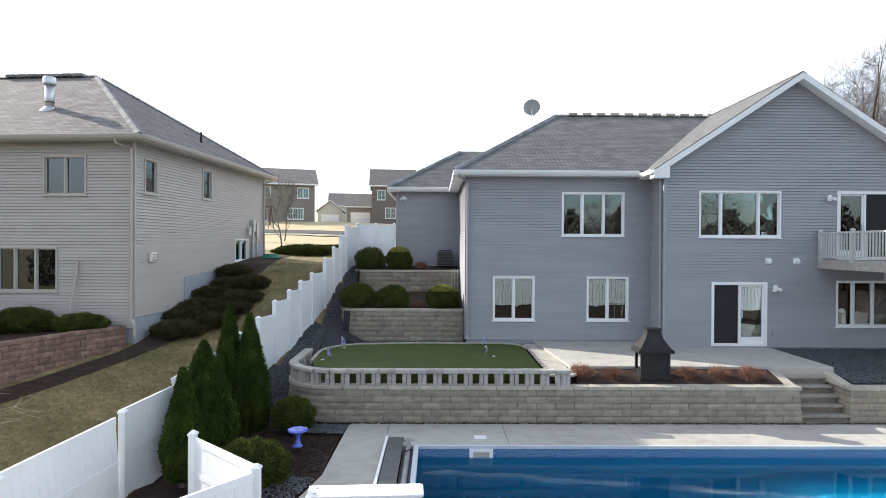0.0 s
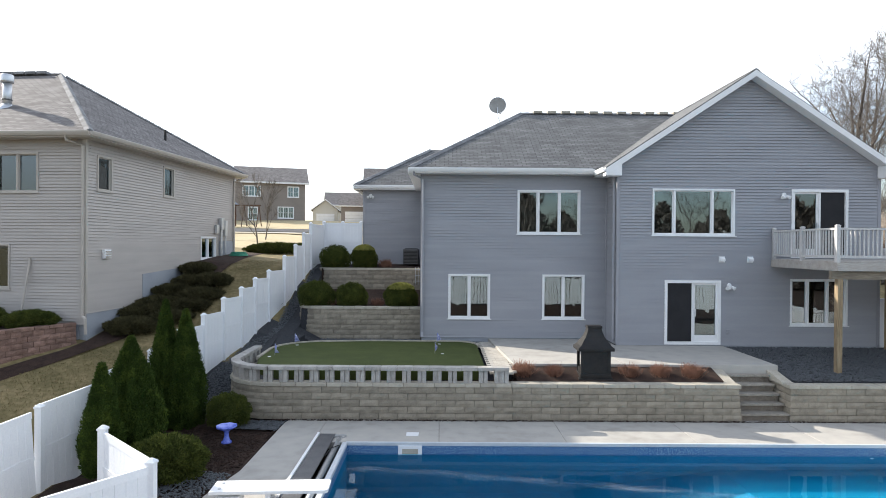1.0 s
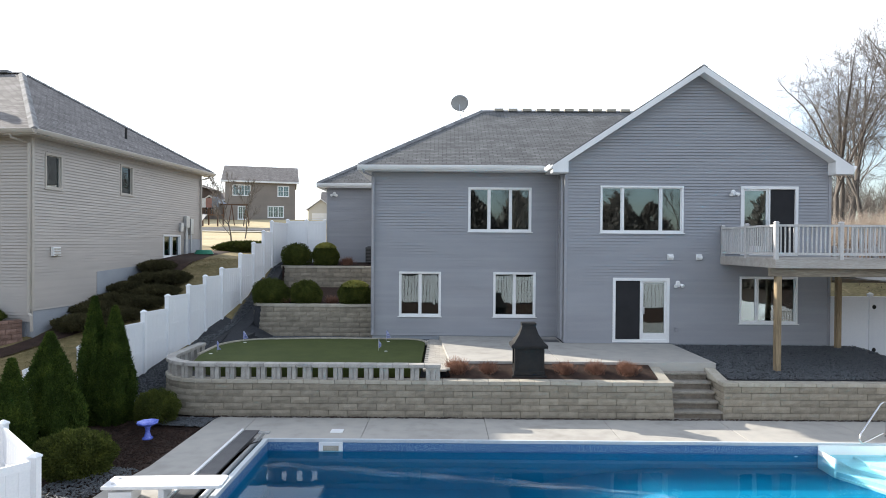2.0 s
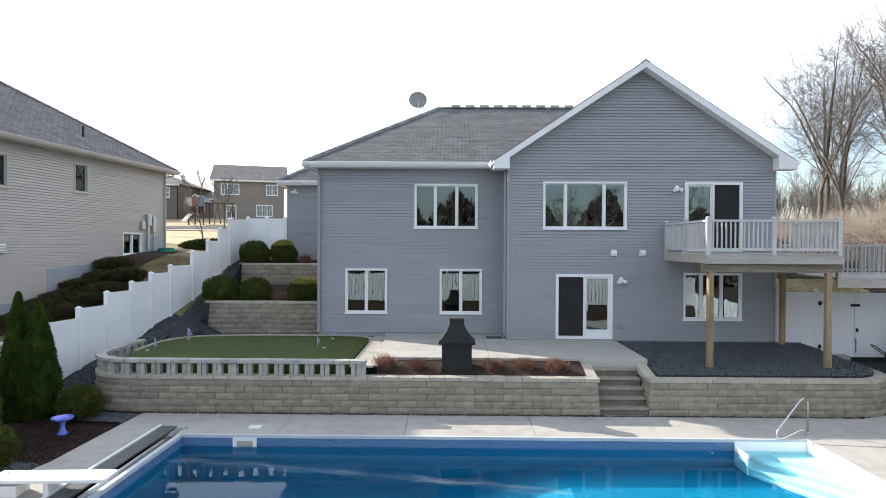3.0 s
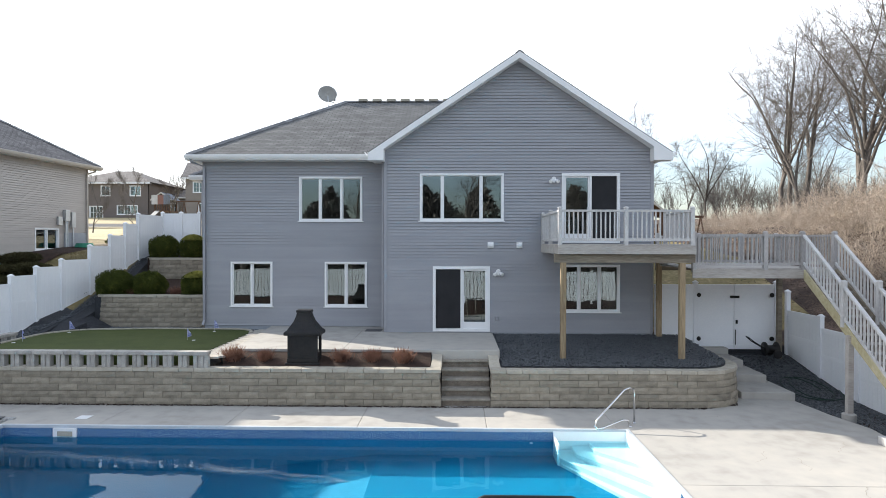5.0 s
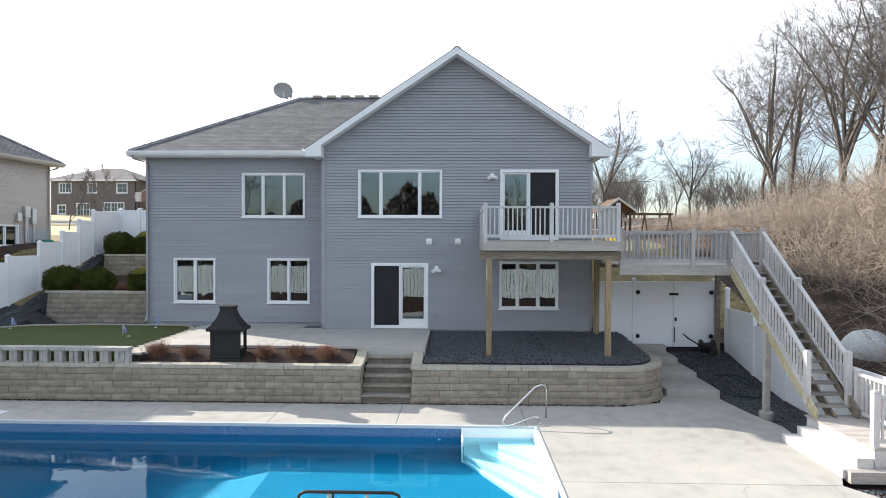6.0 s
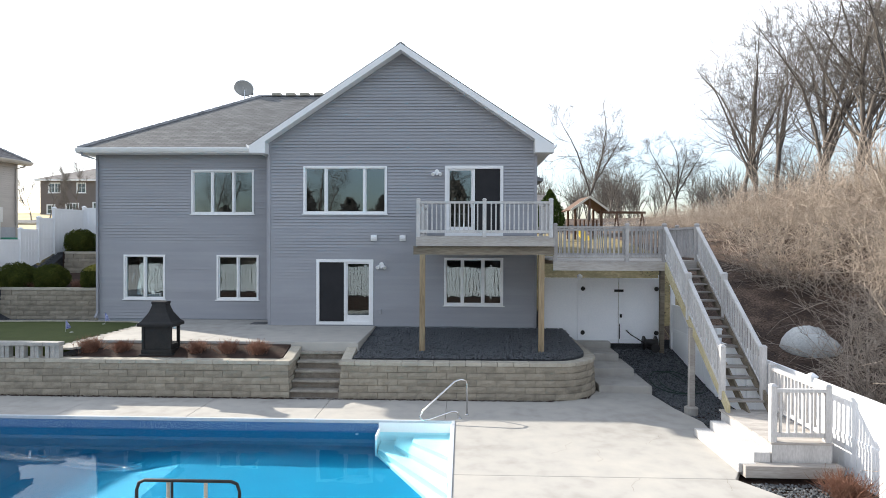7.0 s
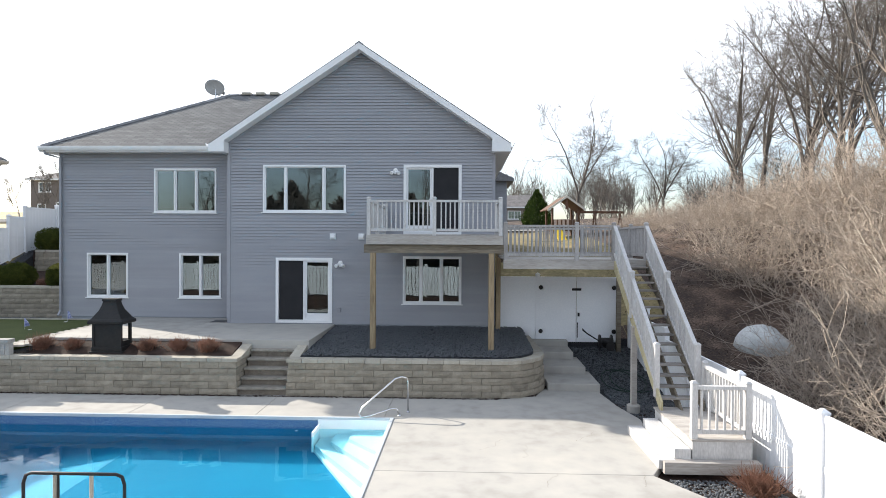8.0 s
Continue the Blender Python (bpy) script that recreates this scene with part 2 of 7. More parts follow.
sl.new(snz.outputs[0], smr.inputs[0])
sl.new(smr.outputs[0], sm_.inputs[0])
sl.new(st_.outputs[0], sm_.inputs[1])
sl.new(sp.outputs[0], sm_.inputs[2])
sl.new(sm_.outputs[0], sn["Material Output"].inputs[0])
# the dimness of the assumed interiors is put into this dark blue-grey
M_ROOM = rough_mat("dim_room_wall", (0.09, 0.1, 0.11), (0.12, 0.13, 0.14), 1, 10, 0.9, 0.0)
M_CURTAIN = rough_mat("yellow_blind", (0.6, 0.52, 0.28), (0.75, 0.66, 0.38), 2, 20, 0.9, 0.1, stretch=(14, 14, 0.3))
M_SCREEN = rough_mat("insect_screen", (0.02, 0.02, 0.022), (0.03, 0.03, 0.033), 3, 80, 0.9, 0.0)
M_BARK = rough_mat("grey_bark", (0.068, 0.06, 0.053), (0.2, 0.176, 0.156), 3, 30, 0.95, 0.5, stretch=(2, 2, 0.4), piece=0.15)
M_TWIG = rough_mat("brown_twig", (0.18, 0.145, 0.115), (0.58, 0.485, 0.4), 1.5, 12, 0.95, 0.2)
M_THUJA = rough_mat("thuja_green", (0.02, 0.036, 0.007), (0.1, 0.135, 0.024), 3, 30, 0.9, 0.3, third=(0.038, 0.064, 0.013), spec=0.1)
M_BOX = rough_mat("boxwood_green", (0.028, 0.04, 0.01), (0.125, 0.14, 0.03), 4, 30, 0.9, 0.3, third=(0.062, 0.076, 0.018), spec=0.1)
M_BOX_Y = rough_mat("sunlit_yellow_green_leaf", (0.13, 0.14, 0.03), (0.34, 0.33, 0.09), 4, 30, 0.8, 0.3)
M_JUNIPER = rough_mat("juniper_dark", (0.03, 0.03, 0.015), (0.1, 0.088, 0.042), 3, 30, 0.95, 0.3, spec=0.1)
M_RUST = rough_mat("rust_twig", (0.12, 0.055, 0.034), (0.31, 0.165, 0.115), 5, 30, 0.95, 0.2)
M_BLUE = rough_mat("blue_glaze", (0.05, 0.09, 0.5), (0.2, 0.26, 0.75), 9, 50, 0.2, 0.05, spec=0.6)
M_FLAG = rough_mat("blue_flag", (0.06, 0.09, 0.4), (0.6, 0.62, 0.72), 14, 40, 0.8, 0.0)
M_HOSE = rough_mat("green_hose", (0.03, 0.2, 0.13), (0.05, 0.27, 0.18), 9, 50, 0.5, 0.05)
M_HOSE_DARK = rough_mat("dark_hose", (0.012, 0.03, 0.022), (0.02, 0.045, 0.032), 9, 50, 0.5, 0.05)
M_ROCK = rough_mat("pale_boulder", (0.42, 0.43, 0.42), (0.66, 0.67, 0.65), 1.5, 20, 0.9, 0.5, dist=0.03)
M_YELLOW = rough_mat("yellow_plastic", (0.6, 0.42, 0.03), (0.7, 0.5, 0.05), 4, 30, 0.4, 0.02)
M_CEDAR = rough_mat("cedar", (0.07, 0.04, 0.026), (0.15, 0.085, 0.055), 4, 30, 0.8, 0.2)
M_TARP = rough_mat("canvas", (0.45, 0.43, 0.4), (0.6, 0.58, 0.55), 2, 20, 0.8, 0.1)
M_CANVAS_BLUE = rough_mat("blue_canvas", (0.15, 0.17, 0.2), (0.2, 0.22, 0.26), 2, 20, 0.8, 0.1)
M_CANVAS_RED = rough_mat("red_canvas", (0.22, 0.11, 0.085), (0.28, 0.15, 0.12), 2, 20, 0.8, 0.1)


# ---- mesh helpers ----
class Shape:
    """A mesh in the making: lists of corners and faces."""

    def __init__(self):
        self.v, self.f, self.uv = [], [], []

    def poly(self, pts):
        b = len(self.v)
        self.v += [tuple(p) for p in pts]
        self.f.append(tuple(range(b, b + len(pts))))

    def hull8(self, p):
        b = len(self.v)
        self.v += [tuple(q) for q in p]
        self.f += [tuple(b + i for i in q) for q in ((3, 2, 1, 0), (4, 5, 6, 7), (0, 1, 5, 4), (1, 2, 6, 5), (2, 3, 7, 6), (3, 0, 4, 7))]

    def box(self, x0, x1, y0, y1, z0, z1):
        self.hull8([(x0, y0, z0), (x1, y0, z0), (x1, y1, z0), (x0, y1, z0), (x0, y0, z1), (x1, y0, z1), (x1, y1, z1), (x0, y1, z1)])
        return self

    def prism(self, pts, z0, z1):
        """Upright prism over a plan outline (counter-clockwise); z1 may be a list."""
        n, b = len(pts), len(self.v)
        tops = z1 if isinstance(z1, (list, tuple)) else [z1] * n
        self.v += [(p[0], p[1], z0) for p in pts] + [(p[0], p[1], t) for p, t in zip(pts, tops)]
        self.f.append(tuple(range(b + n - 1, b - 1, -1)))
        self.f.append(tuple(range(b + n, b + 2 * n)))
        self.f += [(b + i, b + (i + 1) % n, b + n + (i + 1) % n, b + n + i) for i in range(n)]
        return self

    def tube(self, pts, radii, sides=6, caps=True):
        pts = [Vector(p) for p in pts]
        b, n = len(self.v), len(pts)
        side = None
        for i, p in enumerate(pts):
            d = (pts[min(i + 1, n - 1)] - pts[max(i - 1, 0)]).normalized()
            if side is None:
                side = d.cross(Vector((0.31, 0.87, 0.37))).normalized()
            side = (side - d * side.dot(d)).normalized()
            up = d.cross(side)
            r = radii[i] if isinstance(radii, (list, tuple)) else radii
            for k in range(sides):
                a = 2 * math.pi * k / sides
                self.v.append(tuple(p + (side * math.cos(a) + up * math.sin(a)) * r))
        for i in range(n - 1):
            for k in range(sides):
                k2 = (k + 1) % sides
                self.f.append((b + i * sides + k, b + i * sides + k2, b + (i + 1) * sides + k2, b + (i + 1) * sides + k))
        if caps:
            self.f.append(tuple(range(b + sides - 1, b - 1, -1)))
            self.f.append(tuple(range(b + (n - 1) * sides, b + n * sides)))
        return self

    def lathe(self, prof, sides=24, cx=0, cy=0):
        b = len(self.v)
        for r, z in prof:
            for k in range(sides):
                a = 2 * math.pi * k / sides
                self.v.append((cx + r * math.cos(a), cy + r * math.sin(a), z))
        for i in range(len(prof) - 1):
            for k in range(sides):
                k2 = (k + 1) % sides
                self.f.append((b + i * sides + k, b + i * sides + k2, b + (i + 1) * sides + k2, b + (i + 1) * sides + k))
        self.f.append(tuple(range(b + sides - 1, b - 1, -1)))
        self.f.append(tuple(range(b + (len(prof) - 1) * sides, b + len(prof) * sides)))
        return self

    def mesh(self, name, mat, bevel=0.0, smooth=False):
        me = bpy.data.meshes.new(name)
        me.from_pydata(self.v, [], self.f)
        if bevel:
            bm = bmesh.new()
            bm.from_mesh(me)
            bmesh.ops.bevel(bm, geom=bm.edges[:], offset=bevel, segments=2, profile=0.6, affect="EDGES", clamp_overlap=True)
            bm.to_mesh(me)
            bm.free()
        if mat:
            me.materials.append(mat)
        if smooth:
            me.polygons.foreach_set("use_smooth", [True] * len(me.polygons))
        me.update()
        return me


def part(name, shape, mat, parent=None, label="", bevel=0.0, smooth=False):
    me = shape if isinstance(shape, bpy.types.Mesh) else shape.mesh(name, mat, bevel, smooth)
    ob = new(name, me)
    if parent:
        ob.parent = parent
    return tagged(ob, label)


def thing(name, label, category, group="", kind="", at=(0, 0, 0), turn=0.0):
    ob = new(name)
    ob.empty_display_size = 0.2
    ob.matrix_basis = pose(*at, 0, 0, turn)
    return tagged(ob, label, category, group, kind)


def structure(name, shape, mat, label, bevel=0.0, smooth=False):
    return tagged(part(name, shape, mat, None, label, bevel, smooth), label, "", "", "structure")


def lerp_table(table, v):
    return float(np.interp(v, [a for a, _ in table], [b for _, b in table]))


# ---- the ground ----
RIGHT_X = 13.4


def fence_x(y):
    """The boundary fence on the neighbour's side runs askew."""
    return -13.02 + 0.149 * (min(max(y, -17), 9) + 2.4)


LEFT_Z = [(-40, -1.2), (-20, -0.9), (-11, -0.72), (-8.3, -0.55), (-6.5, -0.4), (-4, 0.2), (-2.4, 0.68), (-1.1, 1.05), (0, 1.32), (1, 1.55), (2, 1.85), (3.4, 2.35), (4.5, 2.8), (5.4, 3.25), (6.2, 3.65), (8, 3.85), (14, 4.2), (22, 4.6), (38, 5.6), (55, 7.4), (120, 9.5), (400, 12)]
RIGHT_Z = [(-40, -0.3), (-6, -0.4), (-3, 0.0), (0.2, 0.85), (3, 2.0), (7, 3.4), (16, 4.3), (30, 4.6), (55, 6.6), (120, 9), (400, 12)]


def ground_z(x, y):
    lz, rz = lerp_table(LEFT_Z, y), lerp_table(RIGHT_Z, y)
    fx = fence_x(y)
    if x < fx or (x < -11.5 and y > 8.0):
        rise = lerp_table([(-60, 1.6), (-24, 1.2), (-19.5, 1.0), (-17.5, 0.55), (-15, 0.15), (-13.0, 0.0)], x)
        return lz + rise * lerp_table([(-14, 0.6), (-6, 0.9), (-4.5, 0.85), (-1, 0.5), (4, 0.3), (9, 0.3), (14, 0.2)], y)
    if x > RIGHT_X:
        return rz + lerp_table([(RIGHT_X, 0), (16, 0.5), (20, 1.3), (35, 2.5), (80, 4)], x) * lerp_table([(-20, 0.2), (-8, 0.6), (0, 1), (20, 0.6), (60, 0.3)], y)
    if y > 14:
        w = (x + 12.0) / (RIGHT_X + 12.0)
        return lz * (1 - w) + rz * w
    if x > 9.2 and y > 0.2:
        return rz
    if x > 9.6:
        return lerp_table([(-30, -0.2), (-4, -0.12), (-3, -0.05), (0.2, 0.6)], y)
    if -8.9 < x < 6.4 and -12.6 < y < -6.17:
        return -2.6
    if y < -14.5:
        return lerp_table([(-60, 0.9), (-17, 0.65), (-15.6, -0.14)], y)
    if y < -4.3 or (-6.7 < x and y < 0.2) or (x > -11.7 and y < 1.0):
        return -0.14 if x > -10.1 else lerp_table([(-12.2, max(-0.3, min(lz, 0.0))), (-10.1, -0.06)], x)
    if y > 8.0 and x < -9.6:
        return lz
    if x < -6.7:
        if x < -11.2 or (x < -11.7 and y < 1):
            return lerp_table([(-4.3, 0.05), (-2.4, 0.68), (0, 1.15), (2, 1.6), (4.5, 2.6), (6.2, 3.5), (8, 3.75)], y)
        return 1.08 if y < 2.15 else (lerp_table([(2.15, 2.2), (5.95, 2.7)], y) if y < 5.95 else lerp_table([(5.95, 3.58), (8, 3.7)], y))
    return 1.06


def coords(lo, hi, step, breaks, fars):
    c = list(np.arange(lo, hi, step)) + [b + e for b in breaks for e in (-0.012, 0.012)] + fars
    return sorted(set(round(float(v), 3) for v in c))


gx = coords(-30, 30, 0.6, [-11.7, -11.2, -10.1, -8.9, -6.7, 6.4, 9.2, 9.6, RIGHT_X], [-600, -300, -150, -100, -80, -60, -50, -42, -36, 36, 42, 50, 60, 80, 100, 150, 300, 600])
gy = coords(-26, 30, 0.6, [-12.6, -6.17, -4.3, 0.2, 1.0, 2.15, 5.95, 8.0, 14.0], [-600, -300, -150, -90, -60, -45, -36, -30, 34, 38, 42, 46, 50, 55, 60, 70, 85, 100, 120, 160, 250, 400, 800])
g = Shape()
for yy in gy:
    for xx in gx:
        z = ground_z(xx, yy)
        wob = 0.0 if (-13 < xx < 13.5 and yy < 14) else 0.06 * noise.noise(Vector((xx * 0.35, yy * 0.35, 0)))
        g.v.append((xx, yy, z + wob))
nx = len(gx)
slots = []
for j in range(len(gy) - 1):
    for i in range(nx - 1):
        g.f.append((j * nx + i, j * nx + i + 1, (j + 1) * nx + i + 1, (j + 1) * nx + i))
        cx, cy = (gx[i] + gx[i + 1]) / 2, (gy[j] + gy[j + 1]) / 2
        s = 0
        if cx > RIGHT_X or (cx > 9.2 and cy > 12):
            s = 3
        if cy > 15.5 and cx < 9.2:
            s = 1
        if fence_x(cy) < cx < RIGHT_X and cy < 8.0:
            s = 4 if ((cx < -11.2 and cy > -4.3) or cy > -4.3) else 2
            if -11.2 < cx < -6.7 and cy > 2.15:
                s = 2
            if cx > 9.2 and cy > 0.2:
                s = 0 if cy > 1 else 3
        if cx > 9.2 and 1 < cy < 34 and cx < 15:
            s = 0
        slots.append(s)
gm = g.mesh("ground", M_LAWN)
for m in (M_GOLD, M_MULCH, M_LEAF, M_SLATE):
    gm.materials.append(m)
gm.polygons.foreach_set("material_index", slots)
structure("ground", gm, None, "sloping yard of brown winter grass, mulch and leaf litter")


def drape(name, left, right, mat, label, off=0.03, rows=24, cols=8):
    """A thin skin over the ground between two edge lines."""
    s = Shape()

    def along(line, t):
        d = [0.0]
        for a, b in zip(line, line[1:]):
            d.append(d[-1] + math.dist(a, b))
        return tuple(np.interp(t * d[-1], d, [p[k] for p in line]) for k in (0, 1))

    for j in range(rows + 1):
        a, b = along(left, j / rows), along(right, j / rows)
        for i in range(cols + 1):
            w = i / cols
            x, y = a[0] + (b[0] - a[0]) * w, a[1] + (b[1] - a[1]) * w
            edge = 0.0 if i in (0, cols) or j in (0, rows) else off
            s.v.append((x, y, ground_z(x, y) + edge + 0.02 + 0.02 * noise.noise(Vector((x * 2, y * 2, 3)))))
    for j in range(rows):
        for i in range(cols):
            k = j * (cols + 1) + i
            s.f.append((k, k + 1, k + cols + 2, k + cols + 1))
    return structure(name, s, mat, label, smooth=True)


# ---- houses ----
def cells(length, z0, z1, holes):
    """Rectangles that fill a wall round its openings."""
    us = sorted({0.0, length, *[u for h in holes for u in h[:2]]})
    zs = sorted({z0, z1, *[z for h in holes for z in h[2:]]})
    for za, zb in zip(zs, zs[1:]):
        run = None
        for ua, ub in zip(us, us[1:]):
            um, zm = (ua + ub) / 2, (za + zb) / 2
            if any(h[0] < um < h[1] and h[2] < zm < h[3] for h in holes):
                if run:
                    yield (*run, za, zb)
                run = None
            else:
                run = (run[0], ub) if run else (ua, ub)
        if run:
            yield (*run, za, zb)


class Face:
    """An upright wall plane: origin, the way along it and its outer side."""

    def __init__(self, o, u, n, length, z0, z1, holes=(), slope=0.0):
        self.o, self.u, self.n = o, u, n
        self.length, self.z0, self.z1, self.holes, self.slope = length, z0, z1, list(holes), slope

    def p(self, u, z, d=0.0):
        return (self.o[0] + self.u[0] * u + self.n[0] * d, self.o[1] + self.u[1] * u + self.n[1] * d, z)

    def slab(self, s, u0, u1, z0, z1, d0, d1, u0t=None, u1t=None, d1t=None):
        t0, t1, dt = u0 if u0t is None else u0t, u1 if u1t is None else u1t, d1 if d1t is None else d1t
        q = [self.p(u0, z0, d1), self.p(u1, z0, d1), self.p(u1, z0, d0), self.p(u0, z0, d0), self.p(t0, z1, dt), self.p(t1, z1, dt), self.p(t1, z1, d0), self.p(t0, z1, d0)]
        if self.u[0] * self.n[1] - self.u[1] * self.n[0] > 0:
            q = [q[1], q[0], q[3], q[2], q[5], q[4], q[7], q[6]]
        s.hull8(q)


def clad(house, face, mat, pitch=0.104, boards=True):
    """A wall with siding boards, each lapping over the one below."""
    s = Shape()
    for u0, u1, za, zb in cells(face.length, face.z0, face.z1, face.holes):
        face.slab(s, u0, u1, za, zb, -0.2, 0.0)
    L = face.length
    if face.slope:
        top = face.z1 + face.slope * L / 2
        face.slab(s, 0, L, face.z1, top - 0.03, -0.2, 0.0, L / 2 - 0.02, L / 2 + 0.02)
    wall = part("wall", s, mat, house)
    if not boards:
        return wall
    end = face.z1 + (face.slope * L / 2 - 0.06 if face.slope else 0)
    z = face.z0
    while z < end - 0.02:
        zt = min(z + pitch, end)
        cuts = sorted({z, zt, *[c for h in face.holes for c in h[2:] if z + 0.005 < c < zt - 0.005]})
        for za, zb in zip(cuts, cuts[1:]):
            lap = lambda q: float(np.interp((q - z) / pitch, (0, 1), (0.033, 0.003)))
            zs = [za, zb]
            ia = max(0, (za - face.z1) / face.slope) if face.slope else 0
            ib = max(0, (zb - face.z1) / face.slope) if face.slope else 0
            spans = [(ia, L - ia, ib, L - ib)]
            for h in sorted(face.holes):
                if h[2] < (za + zb) / 2 < h[3]:
                    a0, a1, t0, t1 = spans.pop()
                    spans += [(a0, h[0], t0, h[0]), (h[1], a1, h[1], t1)]
            for a0, a1, t0, t1 in spans:
                if a1 - a0 > 0.02:
                    b = Shape()
                    rows = []
                    for q in zs:
                        w = (q - za) / (zb - za)
                        rows.append((a0 + (t0 - a0) * w, a1 + (t1 - a1) * w, q, lap(q)))
                    rows = [(rows[0][0], rows[0][1], za, 0.001)] + rows + [(rows[-1][0], rows[-1][1], zb, 0.001)]
                    b.v = [face.p(r[k], r[2], r[3]) for r in rows for k in (0, 1)]
                    m = len(rows)
                    flip = face.u[0] * face.n[1] - face.u[1] * face.n[0] > 0
                    for k in range(m):
                        j = (k + 1) % m
                        q = (2 * k, 2 * k + 1, 2 * j + 1, 2 * j)
                        b.f.append(q[::-1] if flip else q)
                    e0, e1 = tuple(range(0, 2 * m, 2)), tuple(range(2 * m - 1, 0, -2))
                    b.f += [e0[::-1], e1[::-1]] if flip else [e0, e1]
                    part("siding_board", b, mat, wall)
        z = zt
    return wall


def ring(face, u0, u1, z0, z1, w, low, d0, d1):
    """A rectangular frame as one closed mesh."""
    s = Shape()
    for d in (d1, d0):
        s.v += [face.p(u, z, d) for u, z in ((u0, z0), (u1, z0), (u1, z1), (u0, z1), (u0 + w, z0 + low), (u1 - w, z0 + low), (u1 - w, z1 - w), (u0 + w, z1 - w))]
    for k in range(4):
        j = (k + 1) % 4
        s.f += [(k, j, 4 + j, 4 + k), (8 + j, 8 + k, 12 + k, 12 + j), (j, k, 8 + k, 8 + j), (4 + k, 4 + j, 12 + j, 12 + k)]
    if face.u[0] * face.n[1] - face.u[1] * face.n[0] > 0:
        s.f = [q[::-1] for q in s.f]
    return s


def window(house, face, hole, panes, trim, wide=0.055, name="window", label="", blind=None, door=False, grid=None):
    u0, u1, z0, z1 = hole
    s = Shape()
    w = wide
    s = ring(face, u0 - 0.004, u1 + 0.004, z0 - 0.004, z1 + 0.004, w + 0.004, w + 0.004, -0.12, 0.045)
    n = len(panes)
    total = sum(panes)
    iu0, iu1 = u0 + w, u1 - w
    edges = [iu0 + (iu1 - iu0) * sum(panes[:i]) / total for i in range(n + 1)]
    win = part(name, s, trim, house, label)
    for e in edges[1:-1]:
        mu = Shape()
        face.slab(mu, e - 0.028, e + 0.028, z0 + w, z1 - w, -0.1, 0.03)
        part("mullion", mu, trim, win)
    if not door:
        sill = Shape()
        face.slab(sill, u0 - 0.05, u1 + 0.05, z0 - 0.03, z0 - 0.005, 0.036, 0.07)
        part("sill", sill, trim, win)
    for i in range(n):
        a, b = edges[i] + (0.028 if i else 0), edges[i + 1] - (0.028 if i < n - 1 else 0)
        za, zb = z0 + w, z1 - w
        sash = Shape()
        f = 0.03 if not door else 0.06
        low = f if not door else (0.22 if i == 1 or door == "up" else 0.09)
        sash = ring(face, a, b, za, zb, f, low, -0.08, -0.02 + (0.012 * (i % 2)))
        if grid:
            for k in range(1, grid[0]):
                m = a + (b - a) * k / grid[0]
                face.slab(sash, m - 0.012, m + 0.012, za + f, zb - f, -0.06, -0.03)
            for k in range(1, grid[1]):
                m = za + (zb - za) * k / grid[1]
                face.slab(sash, a + f, b - f, m - 0.012, m + 0.012, -0.06, -0.03)
        part("sash", sash, trim, win)
        g = Shape()
        face.slab(g, a + f, b - f, za + low, zb - f, -0.056, -0.05)
        part("pane", g, M_GLASS, win).visible_shadow = False
        if blind:
            c = Shape()
            m = 14
            for k in range(m):
                x0, x1 = a + (b - a) * k / m, a + (b - a) * (k + 1) / m
                face.slab(c, x0, x1, za, zb, -0.112 + 0.014 * (k % 2), -0.1 + 0.014 * (k % 2))
            part("blind", c, blind, win)
    return win


def roof_slab(house, pts, mat, thick=0.14, name="roof"):
    """A sloping roof plane from three or four corners, the first two along the eave; UV in metres along it."""
    v = [Vector(p) for p in pts]
    nrm = (v[1] - v[0]).cross(v[2] - v[0]).normalized()
    if nrm.z < 0:
        v = [v[1], v[0]] + list(reversed(v[2:]))
        nrm = -nrm
    k = len(v)
    s = Shape()
    s.v = [tuple(p) for p in v] + [tuple(p - nrm * thick) for p in v]
    s.f = [tuple(range(k)), tuple(range(2 * k - 1, k - 1, -1))] + [(i, k + i, k + (i + 1) % k, (i + 1) % k) for i in range(k)]
    me = s.mesh(name, mat)
    e = (v[1] - v[0]).normalized()
    e2 = nrm.cross(e)
    lay = me.uv_layers.new(name="slope")
    for lp in me.loops:
        d = Vector(me.vertices[lp.vertex_index].co) - v[0]
        lay.data[lp.index].uv = (d.dot(e), d.dot(e2))
    return part(name, me, None, house)


def bar(house, a, b, w, h, mat, name, label=""):
    """A straight board between two points, w deep across and h high."""
    a, b = Vector(a), Vector(b)
    d = (b - a).normalized()
    side = Vector((-d.y, d.x, 0)).normalized() * w / 2 if abs(d.z) < 0.99 else Vector((w / 2, 0, 0))
    up = Vector((0, 0, h / 2)) if abs(d.z) < 0.99 else Vector((0, h / 2, 0))
    s = Shape()
    s.hull8([a - side - up, a + side - up, b + side - up, b - side - up, a - side + up, a + side + up, b + side + up, b - side + up])
    return part(name, s, mat, house, label)


